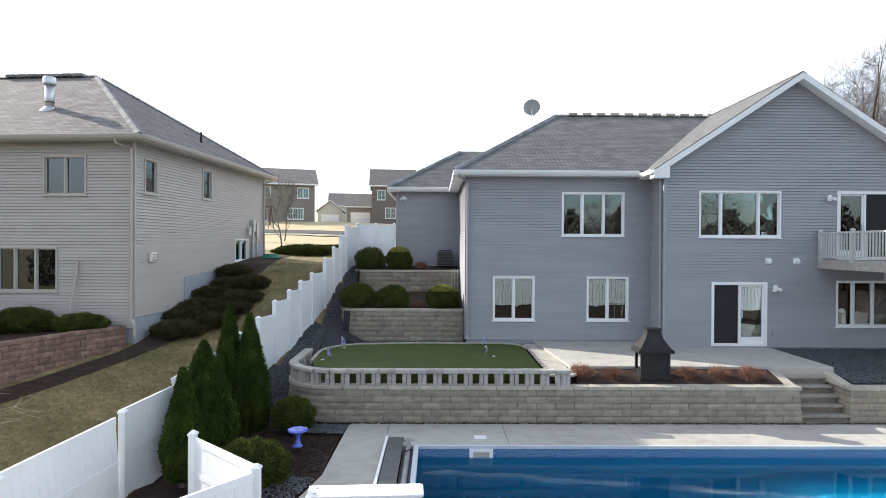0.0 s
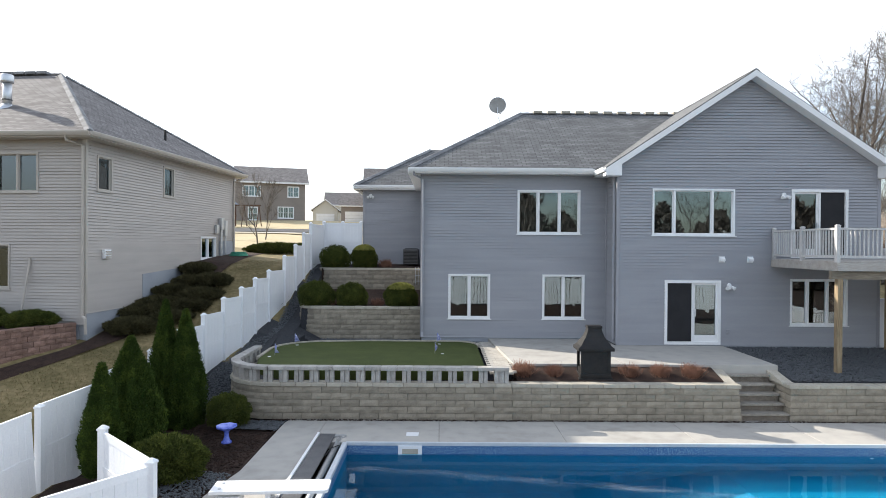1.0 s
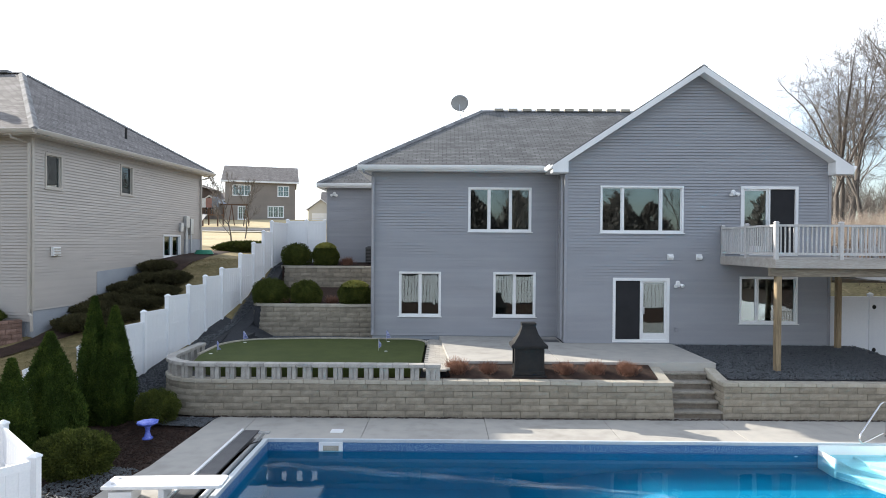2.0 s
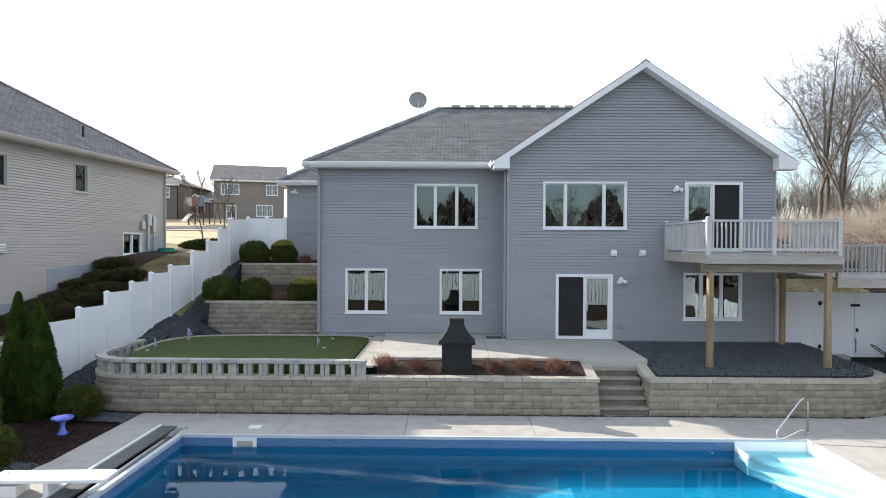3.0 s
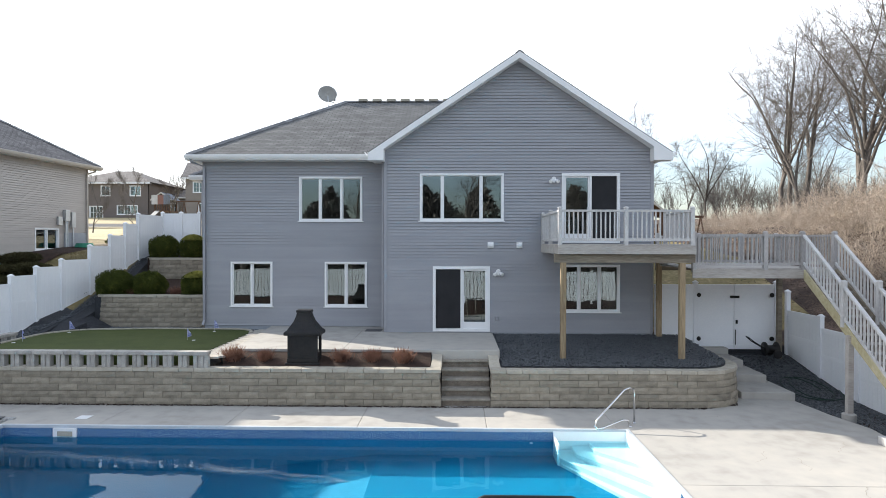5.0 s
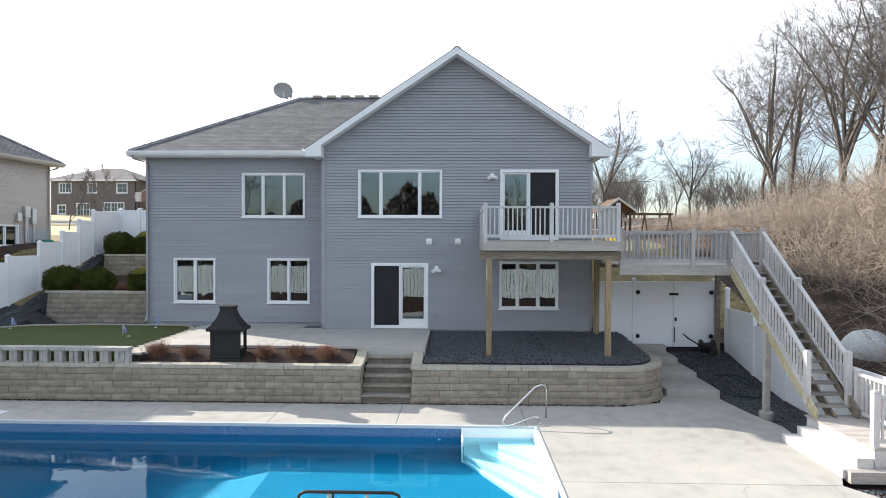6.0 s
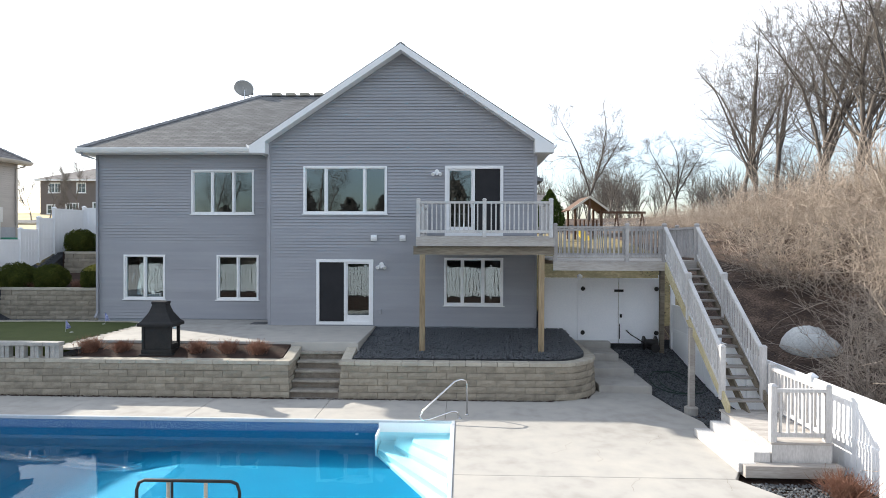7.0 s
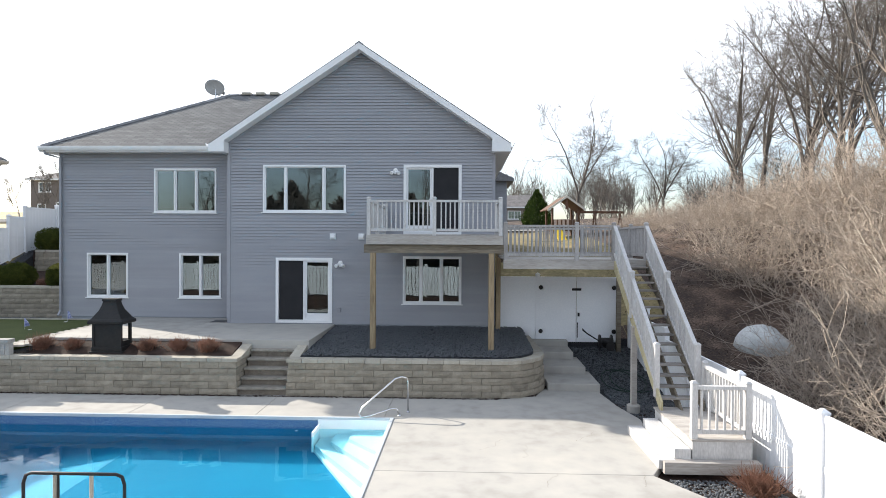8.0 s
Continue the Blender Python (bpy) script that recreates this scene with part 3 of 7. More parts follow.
def gutter_profile(house, a, b, mat, out):
    """A gutter with a rolled lip along an eave; out: the way it faces."""
    a, b, o = Vector(a), Vector(b), Vector((*out, 0))
    prof = [(0, -0.13), (0.06, -0.13), (0.1, -0.06), (0.115, 0.0), (0.105, 0.012), (0.09, 0.0), (0.08, -0.05), (0.05, -0.11), (0.01, -0.11), (0.01, 0.0), (0, 0)]
    s = Shape()
    for q in (a, b):
        s.v += [tuple(q + o * p + Vector((0, 0, z))) for p, z in prof]
    n = len(prof)
    s.f = [(i, (i + 1) % n, n + (i + 1) % n, n + i) for i in range(n)] + [tuple(range(n)), tuple(range(2 * n - 1, n - 1, -1))]
    return part("gutter", s, mat, house, "", 0, False)


def downspout(house, pts, mat):
    s = Shape()
    s.tube(pts, 0.048, 4)
    return part("downspout", s, mat, house)


house = thing("house", "grey vinyl-sided two-storey house with white trim and shingled hip roof", "house")
BASE = 1.28
PD = (1.61, 3.51, 1.31, 3.48)
W2 = (1.17, 3.96, 5.0, 6.58)
UD = (5.89, 7.81, 4.27, 6.59)
LW = (5.88, 7.82, 1.97, 3.55)
front = Face((0, 0), (1, 0), (0, -1), 8.89, BASE, 7.42, [PD, W2, UD, LW], 0.664)
clad(house, front, M_SIDING)
W1, W3, W4 = (3.45, 5.71, 5.04, 6.62), (0.98, 2.48, 1.98, 3.58), (4.37, 5.88, 1.98, 3.58)
recess = Face((-6.68, 1.3), (1, 0), (0, -1), 6.68, 1.3, 7.3, [W1, W3, W4])
clad(house, recess, M_SIDING)
back_return = Face((0, 0.0), (0, 1), (-1, 0), 1.3, BASE, 7.42)
clad(house, back_return, M_SIDING)
right_side = Face((8.89, 0), (0, 1), (1, 0), 12.8, 0.7, 7.35)
clad(house, right_side, M_SIDING)
left_side = Face((-6.68, 1.3), (0, 1), (-1, 0), 6.7, 1.3, 7.3)
clad(house, left_side, M_SIDING)
wing = Face((-9.63, 8.0), (1, 0), (0, -1), 2.95, 3.5, 7.35)
clad(house, wing, M_SIDING)
clad(house, Face((-9.63, 8.0), (0, 1), (-1, 0), 5, 3.5, 7.35), M_SIDING)
clad(house, Face((-9.63, 13.0), (1, 0), (0, 1), 18.52, 3.5, 7.35), M_SIDING, boards=False)
for face in (Face((8.95, 9.2), (1, 0), (0, -1), 1.0, 0.9, 7.0), Face((9.95, 9.2), (0, 1), (1, 0), 3.4, 0.9, 7.0)):
    clad(house, face, M_SIDING)
part("bay_roof", Shape().prism([(8.92, 8.85), (10.3, 8.85), (10.3, 12.9), (8.92, 12.9)], 7.0, [7.75, 7.12, 7.12, 7.75]), M_RIDGE, house)
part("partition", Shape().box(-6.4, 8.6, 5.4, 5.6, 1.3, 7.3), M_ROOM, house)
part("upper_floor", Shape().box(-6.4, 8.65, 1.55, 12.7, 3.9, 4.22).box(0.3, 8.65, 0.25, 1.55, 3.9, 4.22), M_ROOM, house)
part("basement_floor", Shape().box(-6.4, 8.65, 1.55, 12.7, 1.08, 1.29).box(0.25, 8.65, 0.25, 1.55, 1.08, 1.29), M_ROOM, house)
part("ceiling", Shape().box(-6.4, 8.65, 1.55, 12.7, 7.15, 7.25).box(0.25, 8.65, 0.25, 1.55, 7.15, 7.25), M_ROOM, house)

window(house, front, W2, (0.62, 1.16, 0.62), M_TRIM)
window(house, recess, W1, (1, 1.12, 1), M_TRIM)
window(house, recess, W3, (1, 1), M_TRIM, blind=None)
window(house, recess, W4, (1, 1), M_TRIM)
window(house, front, LW, (0.8, 1, 0.9), M_TRIM)
for hole, kind in ((PD, True), (UD, "up")):
    d = window(house, front, hole, (1, 1), M_TRIM, 0.09, "patio_door", "white sliding glass door with dark screen", None, kind)
    s = Shape()
    ua, ub = (hole[0] + 0.1, (hole[0] + hole[1]) / 2 - 0.02) if kind is True else ((hole[0] + hole[1]) / 2 + 0.02, hole[1] - 0.1)
    front.slab(s, ua, ub, hole[2] + 0.1, hole[3] - 0.1, -0.012, -0.004)
    part("screen", s, M_SCREEN, d, "dark insect screen")
    h = Shape()
    hx = (hole[0] + hole[1]) / 2 + (0.1 if kind is True else -0.1)
    front.slab(h, hx - 0.015, hx + 0.015, hole[2] + 0.95, hole[2] + 1.2, 0.0, 0.04)
    part("handle", h, M_ALU, d)

# corner posts of the siding
for x, y, za, zb in ((0, 0, BASE, 7.4), (8.89, 0, BASE, 7.4), (-6.68, 1.3, 1.3, 7.3), (-9.63, 8.0, 3.5, 7.35)):
    sx = -0.035 if x < 8 else -0.06
    part("corner_post", Shape().box(x + sx, x + sx + 0.095, y - 0.035, y + 0.06, za, zb), M_GREY_TRIM, house)
part("corner_post", Shape().box(-0.055, -0.026, 1.2, 1.272, 1.3, 7.3), M_GREY_TRIM, house)
part("foundation", Shape().box(0.01, 8.87, 0.006, 0.15, 0.9, BASE).box(-6.66, 0.0, 1.306, 1.45, 0.9, 1.3).box(8.7, 8.88, 0.2, 12.7, 0.3, 0.7), M_FOUND, house)

# main roof: a hip, with the front gable running into it
EZ, RZ, RY, HX = 7.36, 10.5, 6.3, -2.43
roof_slab(house, [(-7.12, 0.88, EZ), (9.35, 0.88, EZ), (6.6, RY, RZ), (HX, RY, RZ)], M_ROOF)
roof_slab(house, [(-7.12, 13.4, EZ), (-7.12, 0.88, EZ), (HX, RY, RZ)], M_ROOF)
roof_slab(house, [(9.35, 0.88, EZ), (9.35, 13.4, EZ), (6.6, RY, RZ)], M_ROOF)
roof_slab(house, [(9.35, 13.4, EZ), (-7.12, 13.4, EZ), (HX, RY, RZ), (6.6, RY, RZ)], M_ROOF)
GX, GZ = 4.445, 10.55
roof_slab(house, [(-0.52, RY, 7.25), (-0.52, -0.4, 7.25), (GX, -0.4, GZ), (GX, RY, GZ)], M_ROOF)
roof_slab(house, [(9.41, -0.4, 7.25), (9.41, RY, 7.25), (GX, RY, GZ), (GX, -0.4, GZ)], M_ROOF)
roof_slab(house, [(-10.03, 7.6, 7.4), (-5.0, 7.6, 7.4), (-5.0, 11.0, 9.62), (-6.5, 11.0, 9.62)], M_ROOF)
roof_slab(house, [(-10.03, 14.4, 7.4), (-10.03, 7.6, 7.4), (-6.5, 11.0, 9.62)], M_ROOF)
# rake boards, eave returns, soffits, gutters
for sgn in (-1, 1):
    ex = GX + sgn * 4.965
    s = Shape()
    a, b = Vector((ex, 0, 7.25)), Vector((GX, 0, GZ))
    s.hull8([(a.x, -0.43, a.z - 0.25), (a.x, -0.402, a.z - 0.25), (b.x, -0.402, b.z - 0.25), (b.x, -0.43, b.z - 0.25),
             (a.x, -0.43, a.z - 0.04), (a.x, -0.402, a.z - 0.04), (b.x, -0.402, b.z - 0.04), (b.x, -0.43, b.z - 0.04)] if sgn < 0 else
            [(b.x, -0.43, b.z - 0.25), (b.x, -0.402, b.z - 0.25), (a.x, -0.402, a.z - 0.25), (a.x, -0.43, a.z - 0.25),
             (b.x, -0.43, b.z - 0.04), (b.x, -0.402, b.z - 0.04), (a.x, -0.402, a.z - 0.04), (a.x, -0.43, a.z - 0.04)])
    part("rake_board", s, M_TRIM, house, "white rake board")
    s = Shape()
    s.hull8([(a.x, -0.4, a.z - 0.25), (a.x, -0.03, a.z - 0.25), (b.x, -0.03, b.z - 0.25), (b.x, -0.4, b.z - 0.25),
             (a.x, -0.4, a.z - 0.17), (a.x, -0.03, a.z - 0.17), (b.x, -0.03, b.z - 0.17), (b.x, -0.4, b.z - 0.17)])
    part("soffit", s, M_TRIM, house)
    x0, x1 = (ex, 0.0) if sgn < 0 else (8.8, ex)
    s = Shape()
    s.prism([(x0, -0.425), (x1, -0.425), (x1, -0.03), (x0, -0.03)], 6.97, 7.0)
    f = [(x0, 6.97), (x1, 6.97), (x1, 7.25 - 0.27 + 0.664 * 0.52 + 0.02), (x0, 7.0)] if sgn < 0 else [(x0, 6.97), (x1, 6.97), (x1, 7.0), (x0, 7.25 - 0.27 + 0.664 * 0.61 + 0.02)]
    b0 = len(s.v)
    s.v += [(q[0], -0.428, q[1]) for q in f] + [(q[0], -0.4, q[1]) for q in f]
    s.f += [tuple(b0 + i for i in q) for q in ((0, 1, 2, 3), (7, 6, 5, 4), (0, 4, 5, 1), (1, 5, 6, 2), (2, 6, 7, 3), (3, 7, 4, 0))]
    s.box(*((x1 - 0.02, x1) if sgn < 0 else (x0, x0 + 0.02)), -0.4, -0.03, 7.002, 7.25 - 0.27 + 0.664 * (0.5 if sgn < 0 else 0.59))
    part("eave_return", s, M_TRIM, house, "white boxed eave return")
    gutter_profile(house, (ex, -0.4, 7.24), (ex, 0.85 if sgn < 0 else 6, 7.24), M_TRIM, (sgn, 0))
    part("side_soffit", Shape().box(min(x0, x1), max(x0, x1), -0.02, 1.2 if sgn < 0 else 12.8, 7.08, 7.1), M_TRIM, house)
part("fascia", Shape().box(-7.12, -0.55, 0.84, 0.876, 7.16, 7.34).box(-7.16, -7.122, 0.84, 13.4, 7.16, 7.34), M_TRIM, house, "white fascia board")
part("soffit", Shape().box(-7.12, -0.06, 0.88, 1.27, 7.16, 7.18).box(-7.12, -6.72, 1.27, 8.0, 7.16, 7.18), M_TRIM, house)
gutter_profile(house, (-7.14, 0.838, 7.33), (-0.66, 0.838, 7.33), M_TRIM, (0, -1))
gutter_profile(house, (-10.05, 7.58, 7.38), (-7.2, 7.58, 7.38), M_TRIM, (0, -1))
part("fascia", Shape().box(-10.03, -7.17, 7.585, 7.62, 7.2, 7.37).box(-10.07, -10.032, 7.585, 14.4, 7.2, 7.37), M_TRIM, house)
part("soffit", Shape().box(-10.03, -7.17, 7.63, 7.97, 7.2, 7.22), M_TRIM, house)
downspout(house, [(-6.95, 0.8, 7.25), (-6.95, 0.85, 7.1), (-6.63, 1.2, 6.98), (-6.63, 1.2, 1.5), (-6.63, 1.05, 1.32)], M_GREY_TRIM)
downspout(house, [(-0.45, -0.1, 7.12), (-0.45, 0.0, 7.06), (-0.09, 0.16, 6.98), (-0.09, 0.16, 1.4)], M_GREY_TRIM)
# ridge and hip caps
cap = Shape()
cap.hull8([(-0.16, -0.14, -0.05), (0.16, -0.14, -0.05), (0.16, 0.14, -0.05), (-0.16, 0.14, -0.05), (-0.16, -0.02, 0.035), (0.16, -0.02, 0.05), (0.16, 0.02, 0.05), (-0.16, 0.02, 0.035)])
cap_mesh = cap.mesh("ridge_cap", M_RIDGE)
vent = Shape().box(-0.2, 0.2, -0.16, 0.16, -0.04, 0.075)
vent_mesh = vent.mesh("ridge_vent", M_CAP, 0.02)


def cap_run(parent, a, b, mesh, name, step, lift=0.02):
    a, b = Vector(a), Vector(b)
    d = (b - a).normalized()
    n = int((b - a).length / step)
    rot = d.to_track_quat("X", "Z").to_matrix().to_4x4()
    for i in range(n):
        o = part(name, mesh, None, parent)
        o.matrix_basis = Matrix.Translation(a + d * (i + 0.5) * step + Vector((0, 0, lift))) @ rot


cap_run(house, (HX + 0.4, RY, RZ), (6.0, RY, RZ), vent_mesh, "ridge_vent", 0.62)
cap_run(house, (HX, RY, RZ), (6.6, RY, RZ), cap_mesh, "ridge_cap", 0.31, 0.0)
cap_run(house, (-7.12, 0.88, EZ), (HX, RY, RZ), cap_mesh, "ridge_cap", 0.31)
cap_run(house, (-10.03, 7.6, 7.4), (-6.5, 11.0, 9.62), cap_mesh, "ridge_cap", 0.31)
cap_run(house, (GX, -0.4, GZ), (GX, 6.3, GZ), cap_mesh, "ridge_cap", 0.31, -0.02)

# left neighbour
nh = thing("neighbour_house", "beige vinyl-sided two-storey house with taupe trim and hip roof", "house", at=(-17.55, -0.7, 0), turn=-5.14)
nfront = Face((-16.0, 0), (1, 0), (0, -1), 16.0, 1.95, 8.1)
# openings are counted from the far end of the front wall
FU = lambda x: 16.0 + x
NW1, NW2 = (FU(-3.12), FU(-1.63), 6.25, 7.56), (FU(-4.75), FU(-2.62), 3.08, 4.56)
nfront.holes = [NW1, NW2]
clad(nh, nfront, M_SIDING_B)
nside = Face((0, 0), (0, 1), (1, 0), 10.95, 2.3, 8.1)
S1, S2, S3 = (0.52, 1.3, 6.36, 7.55), (4.5, 5.3, 6.49, 7.7), (7.55, 9.0, 3.9, 4.93)
nside.holes = [S1, S2, S3]
clad(nh, nside, M_SIDING_B)
clad(nh, Face((-16.0, 10.95), (1, 0), (0, 1), 16.0, 3, 8.1), M_SIDING_B, boards=False)
clad(nh, Face((-16.0, 0), (0, 1), (-1, 0), 10.95, 2, 8.1), M_SIDING_B, boards=False)
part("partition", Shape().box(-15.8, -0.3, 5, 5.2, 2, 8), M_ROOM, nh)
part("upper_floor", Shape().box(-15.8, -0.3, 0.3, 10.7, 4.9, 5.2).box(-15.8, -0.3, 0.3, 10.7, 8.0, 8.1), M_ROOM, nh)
window(nh, nfront, NW1, (1, 1), M_TRIM_B)
window(nh, nfront, NW2, (0.8, 1, 1), M_TRIM_B, blind=M_CURTAIN)
for h in (S1, S2):
    window(nh, nside, h, (1,), M_TRIM_B)
window(nh, nside, S3, (1, 1), M_TRIM)
part("foundation", Shape().box(-0.25, 0.006, 0.05, 10.9, 0.6, 2.31).box(-15.9, -0.26, 0.004, 0.2, 0.6, 1.96), M_FOUND, nh, "grey concrete foundation")
fnd = Shape()
fnd.prism([(0.0, 3.1), (0.04, 3.1), (0.04, 10.93), (0.0, 10.93)], 1.0, [3.45, 3.45, 3.85, 3.85])
part("foundation_step", fnd, M_FOUND, nh)
fnd2 = Shape()
fnd2.prism([(0.0, 9.35), (0.046, 9.35), (0.046, 10.9), (0.0, 10.9)], 2.0, 4.75)
part("foundation_step", fnd2, M_FOUND, nh)
for x, y in ((0, 0), (0, 10.95)):
    part("corner_post", Shape().box(x - 0.06, x + 0.035, y - 0.035, y + 0.06, 2.3, 8.1), M_TRIM_B, nh)
ne, nr = 8.18, 11.75
roof_slab(nh, [(-16.5, -0.45, ne), (0.45, -0.45, ne), (-5.1, 5.47, nr), (-16.5, 5.47, nr)], M_ROOF_B)
roof_slab(nh, [(0.45, -0.45, ne), (0.45, 11.4, ne), (-5.1, 5.47, nr)], M_ROOF_B)
roof_slab(nh, [(0.45, 11.4, ne), (-16.5, 11.4, ne), (-16.5, 5.47, nr), (-5.1, 5.47, nr)], M_ROOF_B)
part("fascia", Shape().box(-16.5, 0.49, -0.49, -0.452, ne - 0.2, ne - 0.03).box(0.452, 0.49, -0.45, 11.4, ne - 0.2, ne - 0.03), M_TRIM_B, nh)
part("soffit", Shape().box(-16.5, 0.45, -0.45, -0.03, ne - 0.2, ne - 0.18).box(0.03, 0.45, -0.03, 11.4, ne - 0.2, ne - 0.18), M_TRIM_B, nh)
gutter_profile(nh, (-16.5, -0.492, ne - 0.03), (0.5, -0.492, ne - 0.03), M_TRIM_B, (0, -1))
gutter_profile(nh, (0.492, -0.5, ne - 0.03), (0.492, 11.4, ne - 0.03), M_TRIM_B, (1, 0))
downspout(nh, [(-0.35, -0.5, ne - 0.15), (-0.35, -0.45, ne - 0.28), (-0.03, -0.1, ne - 0.42), (-0.03, -0.1, 2.25), (0.1, -0.15, 2.15), (0.12, -0.15, 1.65)], M_TRIM_B)
downspout(nh, [(0.4, 11.1, ne - 0.15), (0.4, 11.05, ne - 0.28), (0.08, 10.87, ne - 0.42), (0.08, 10.87, 4.2)], M_TRIM_B)
cap_run(nh, (0.45, -0.45, ne), (-5.1, 5.47, nr), cap_mesh, "ridge_cap", 0.31)
cap_run(nh, (0.45, 11.4, ne), (-5.1, 5.47, nr), cap_mesh, "ridge_cap", 0.31)
cap_run(nh, (-5.1, 5.47, nr), (-16.4, 5.47, nr), cap_mesh, "ridge_cap", 0.31)
nv = Shape().box(-0.22, 0.22, -0.2, 0.2, -0.03, 0.09).mesh("ridge_vent", M_RIDGE, 0.02)
cap_run(nh, (-5.6, 5.47, nr), (-9.5, 5.47, nr), nv, "ridge_vent", 0.5)


# ---- far houses up the hill ----
def far_house(name, label, at, turn, w, d, base, eave, ridge, wall_mat, roof_mat, wins, hip=False, garage=None, gable_front=False):
    h = thing(name, label, "house", "far houses", at=(*at, 0), turn=turn)
    f = Face((-w / 2, 0), (1, 0), (0, -1), w, base, eave, [q[:4] for q in wins])
    if gable_front:
        f.slope = (ridge - eave) / (w / 2)
    clad(h, f, wall_mat, 0.2)
    clad(h, Face((w / 2, 0), (0, 1), (1, 0), d, base, eave), wall_mat, 0.2, boards=False)
    clad(h, Face((-w / 2, 0), (0, 1), (-1, 0), d, base, eave), wall_mat, 0.2, boards=False)
    clad(h, Face((-w / 2, d), (1, 0), (0, 1), w, base, eave), wall_mat, 0.2, boards=False)
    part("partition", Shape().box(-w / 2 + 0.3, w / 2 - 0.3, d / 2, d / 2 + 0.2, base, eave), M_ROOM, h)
    for q in wins:
        window(h, f, q[:4], (1,) * q[4], M_TRIM, 0.09, grid=(2, 2) if q[4] < 4 else None)
    o = 0.45
    X0, X1, Y0, Y1 = -w / 2 - o, w / 2 + o, -o, d + o
    if gable_front:
        roof_slab(h, [(X0, Y1, eave), (X0, Y0, eave), (0, Y0, ridge + 0.2), (0, Y1, ridge + 0.2)], roof_mat)
        roof_slab(h, [(X1, Y0, eave), (X1, Y1, eave), (0, Y1, ridge + 0.2), (0, Y0, ridge + 0.2)], roof_mat)
        for sg in (-1, 1):
            bar(h, (sg * (w / 2 + o), Y0 - 0.02, eave - 0.1), (0, Y0 - 0.02, ridge + 0.1), 0.05, 0.2, M_TRIM, "rake_board")
    else:
        k = d / 2 if hip else 0
        roof_slab(h, [(X0, Y0, eave), (X1, Y0, eave), (X1 - k, d / 2, ridge), (X0 + k, d / 2, ridge)], roof_mat)
        roof_slab(h, [(X1, Y1, eave), (X0, Y1, eave), (X0 + k, d / 2, ridge), (X1 - k, d / 2, ridge)], roof_mat)
        if hip:
            roof_slab(h, [(X1, Y0, eave), (X1, Y1, eave), (X1 - k, d / 2, ridge)], roof_mat)
            roof_slab(h, [(X0, Y1, eave), (X0, Y0, eave), (X0 + k, d / 2, ridge)], roof_mat)
        else:
            for sg in (-1, 1):
                s = Shape()
                x = sg * w / 2
                s.hull8([(x - 0.1, 0, eave - 0.02), (x + 0.1, 0, eave - 0.02), (x + 0.1, d, eave - 0.02), (x - 0.1, d, eave - 0.02), (x - 0.1, d / 2 - 0.1, ridge - 0.2), (x + 0.1, d / 2 - 0.1, ridge - 0.2), (x + 0.1, d / 2 + 0.1, ridge - 0.2), (x - 0.1, d / 2 + 0.1, ridge - 0.2)])
                part("gable", s, wall_mat, h)
        part("fascia", Shape().box(X0, X1, Y0 - 0.04, Y0 - 0.002, eave - 0.22, eave - 0.02), M_TRIM, h)
        part("soffit", Shape().box(X0, X1, Y0, -0.03, eave - 0.22, eave - 0.2), M_TRIM, h)
    if garage:
        a, b, z0, z1 = garage
        s = Shape()
        for k in range(4):
            za, zb = z0 + (z1 - z0) * k / 4, z0 + (z1 - z0) * (k + 1) / 4 - 0.03
            f.slab(s, a, b, za, zb, 0.02, 0.06)
        part("garage_door", s, M_TRIM, h, "white panelled garage door")
    return h


far_house("far_house", "tan two-storey house with white-trimmed windows on the rise", (-27.5, 55), 16, 8.5, 9, 7.2, 12.5, 14.9, M_SIDING_C, M_ROOF_B,
          [(0.85, 3.05, 10.6, 12.0, 3), (6.3, 7.75, 10.6, 12.0, 2), (1.5, 2.7, 7.6, 9.3, 2), (5.1, 7.1, 7.9, 9.4, 3)])
far_house("far_house", "low tan wing beside a two-storey house", (-34, 57), 0, 6, 7, 7.2, 10.3, 11.5, M_SIDING_C, M_ROOF_B, [(1, 3, 8.3, 9.5, 2)])
far_house("far_house", "small cream house with white gable and garage", (-29.3, 100), 8, 5, 9, 8.7, 11.6, 13.6, M_CREAM, M_ROOF_B, [], gable_front=True, garage=(0.7, 4.3, 8.7, 10.9))
far_house("far_house", "cream two-storey house with grey roof", (-27.5, 112), 8, 8, 9, 9, 13.5, 16.6, M_CREAM, M_ROOF_B, [(3.5, 5, 11.4, 12.9, 2), (5.8, 7.3, 11.4, 12.9, 2)])
far_house("far_house", "tan house with attached garage and porch", (-21.9, 90), 6, 5, 9, 8.2, 11.9, 14.6, M_SIDING_C, M_ROOF_B, [], garage=(0.7, 4.3, 8.2, 10.8))
far_house("far_house", "brown two-storey house with white porch posts", (-15.4, 84), 5, 7.5, 9, 8.2, 15.2, 18.6, M_SIDING_D, M_ROOF_B, [(1.0, 2.4, 12.6, 14.4, 1), (2.4, 5.2, 9.4, 11.3, 3)])
far_house("far_house", "brown two-storey house with hip roof and white windows", (-40.6, 52), 0, 10.5, 9, 6.8, 11.7, 13.6, M_SIDING_D, M_ROOF_B,
          [(1.0, 2.6, 10.0, 11.3, 2), (4.6, 5.8, 10.0, 11.3, 1), (8.2, 9.6, 10.0, 11.3, 1), (3.2, 4.9, 7.2, 8.8, 2), (6.6, 9.2, 7.7, 8.9, 3), (0.8, 1.9, 7.4, 8.6, 1)], hip=True)
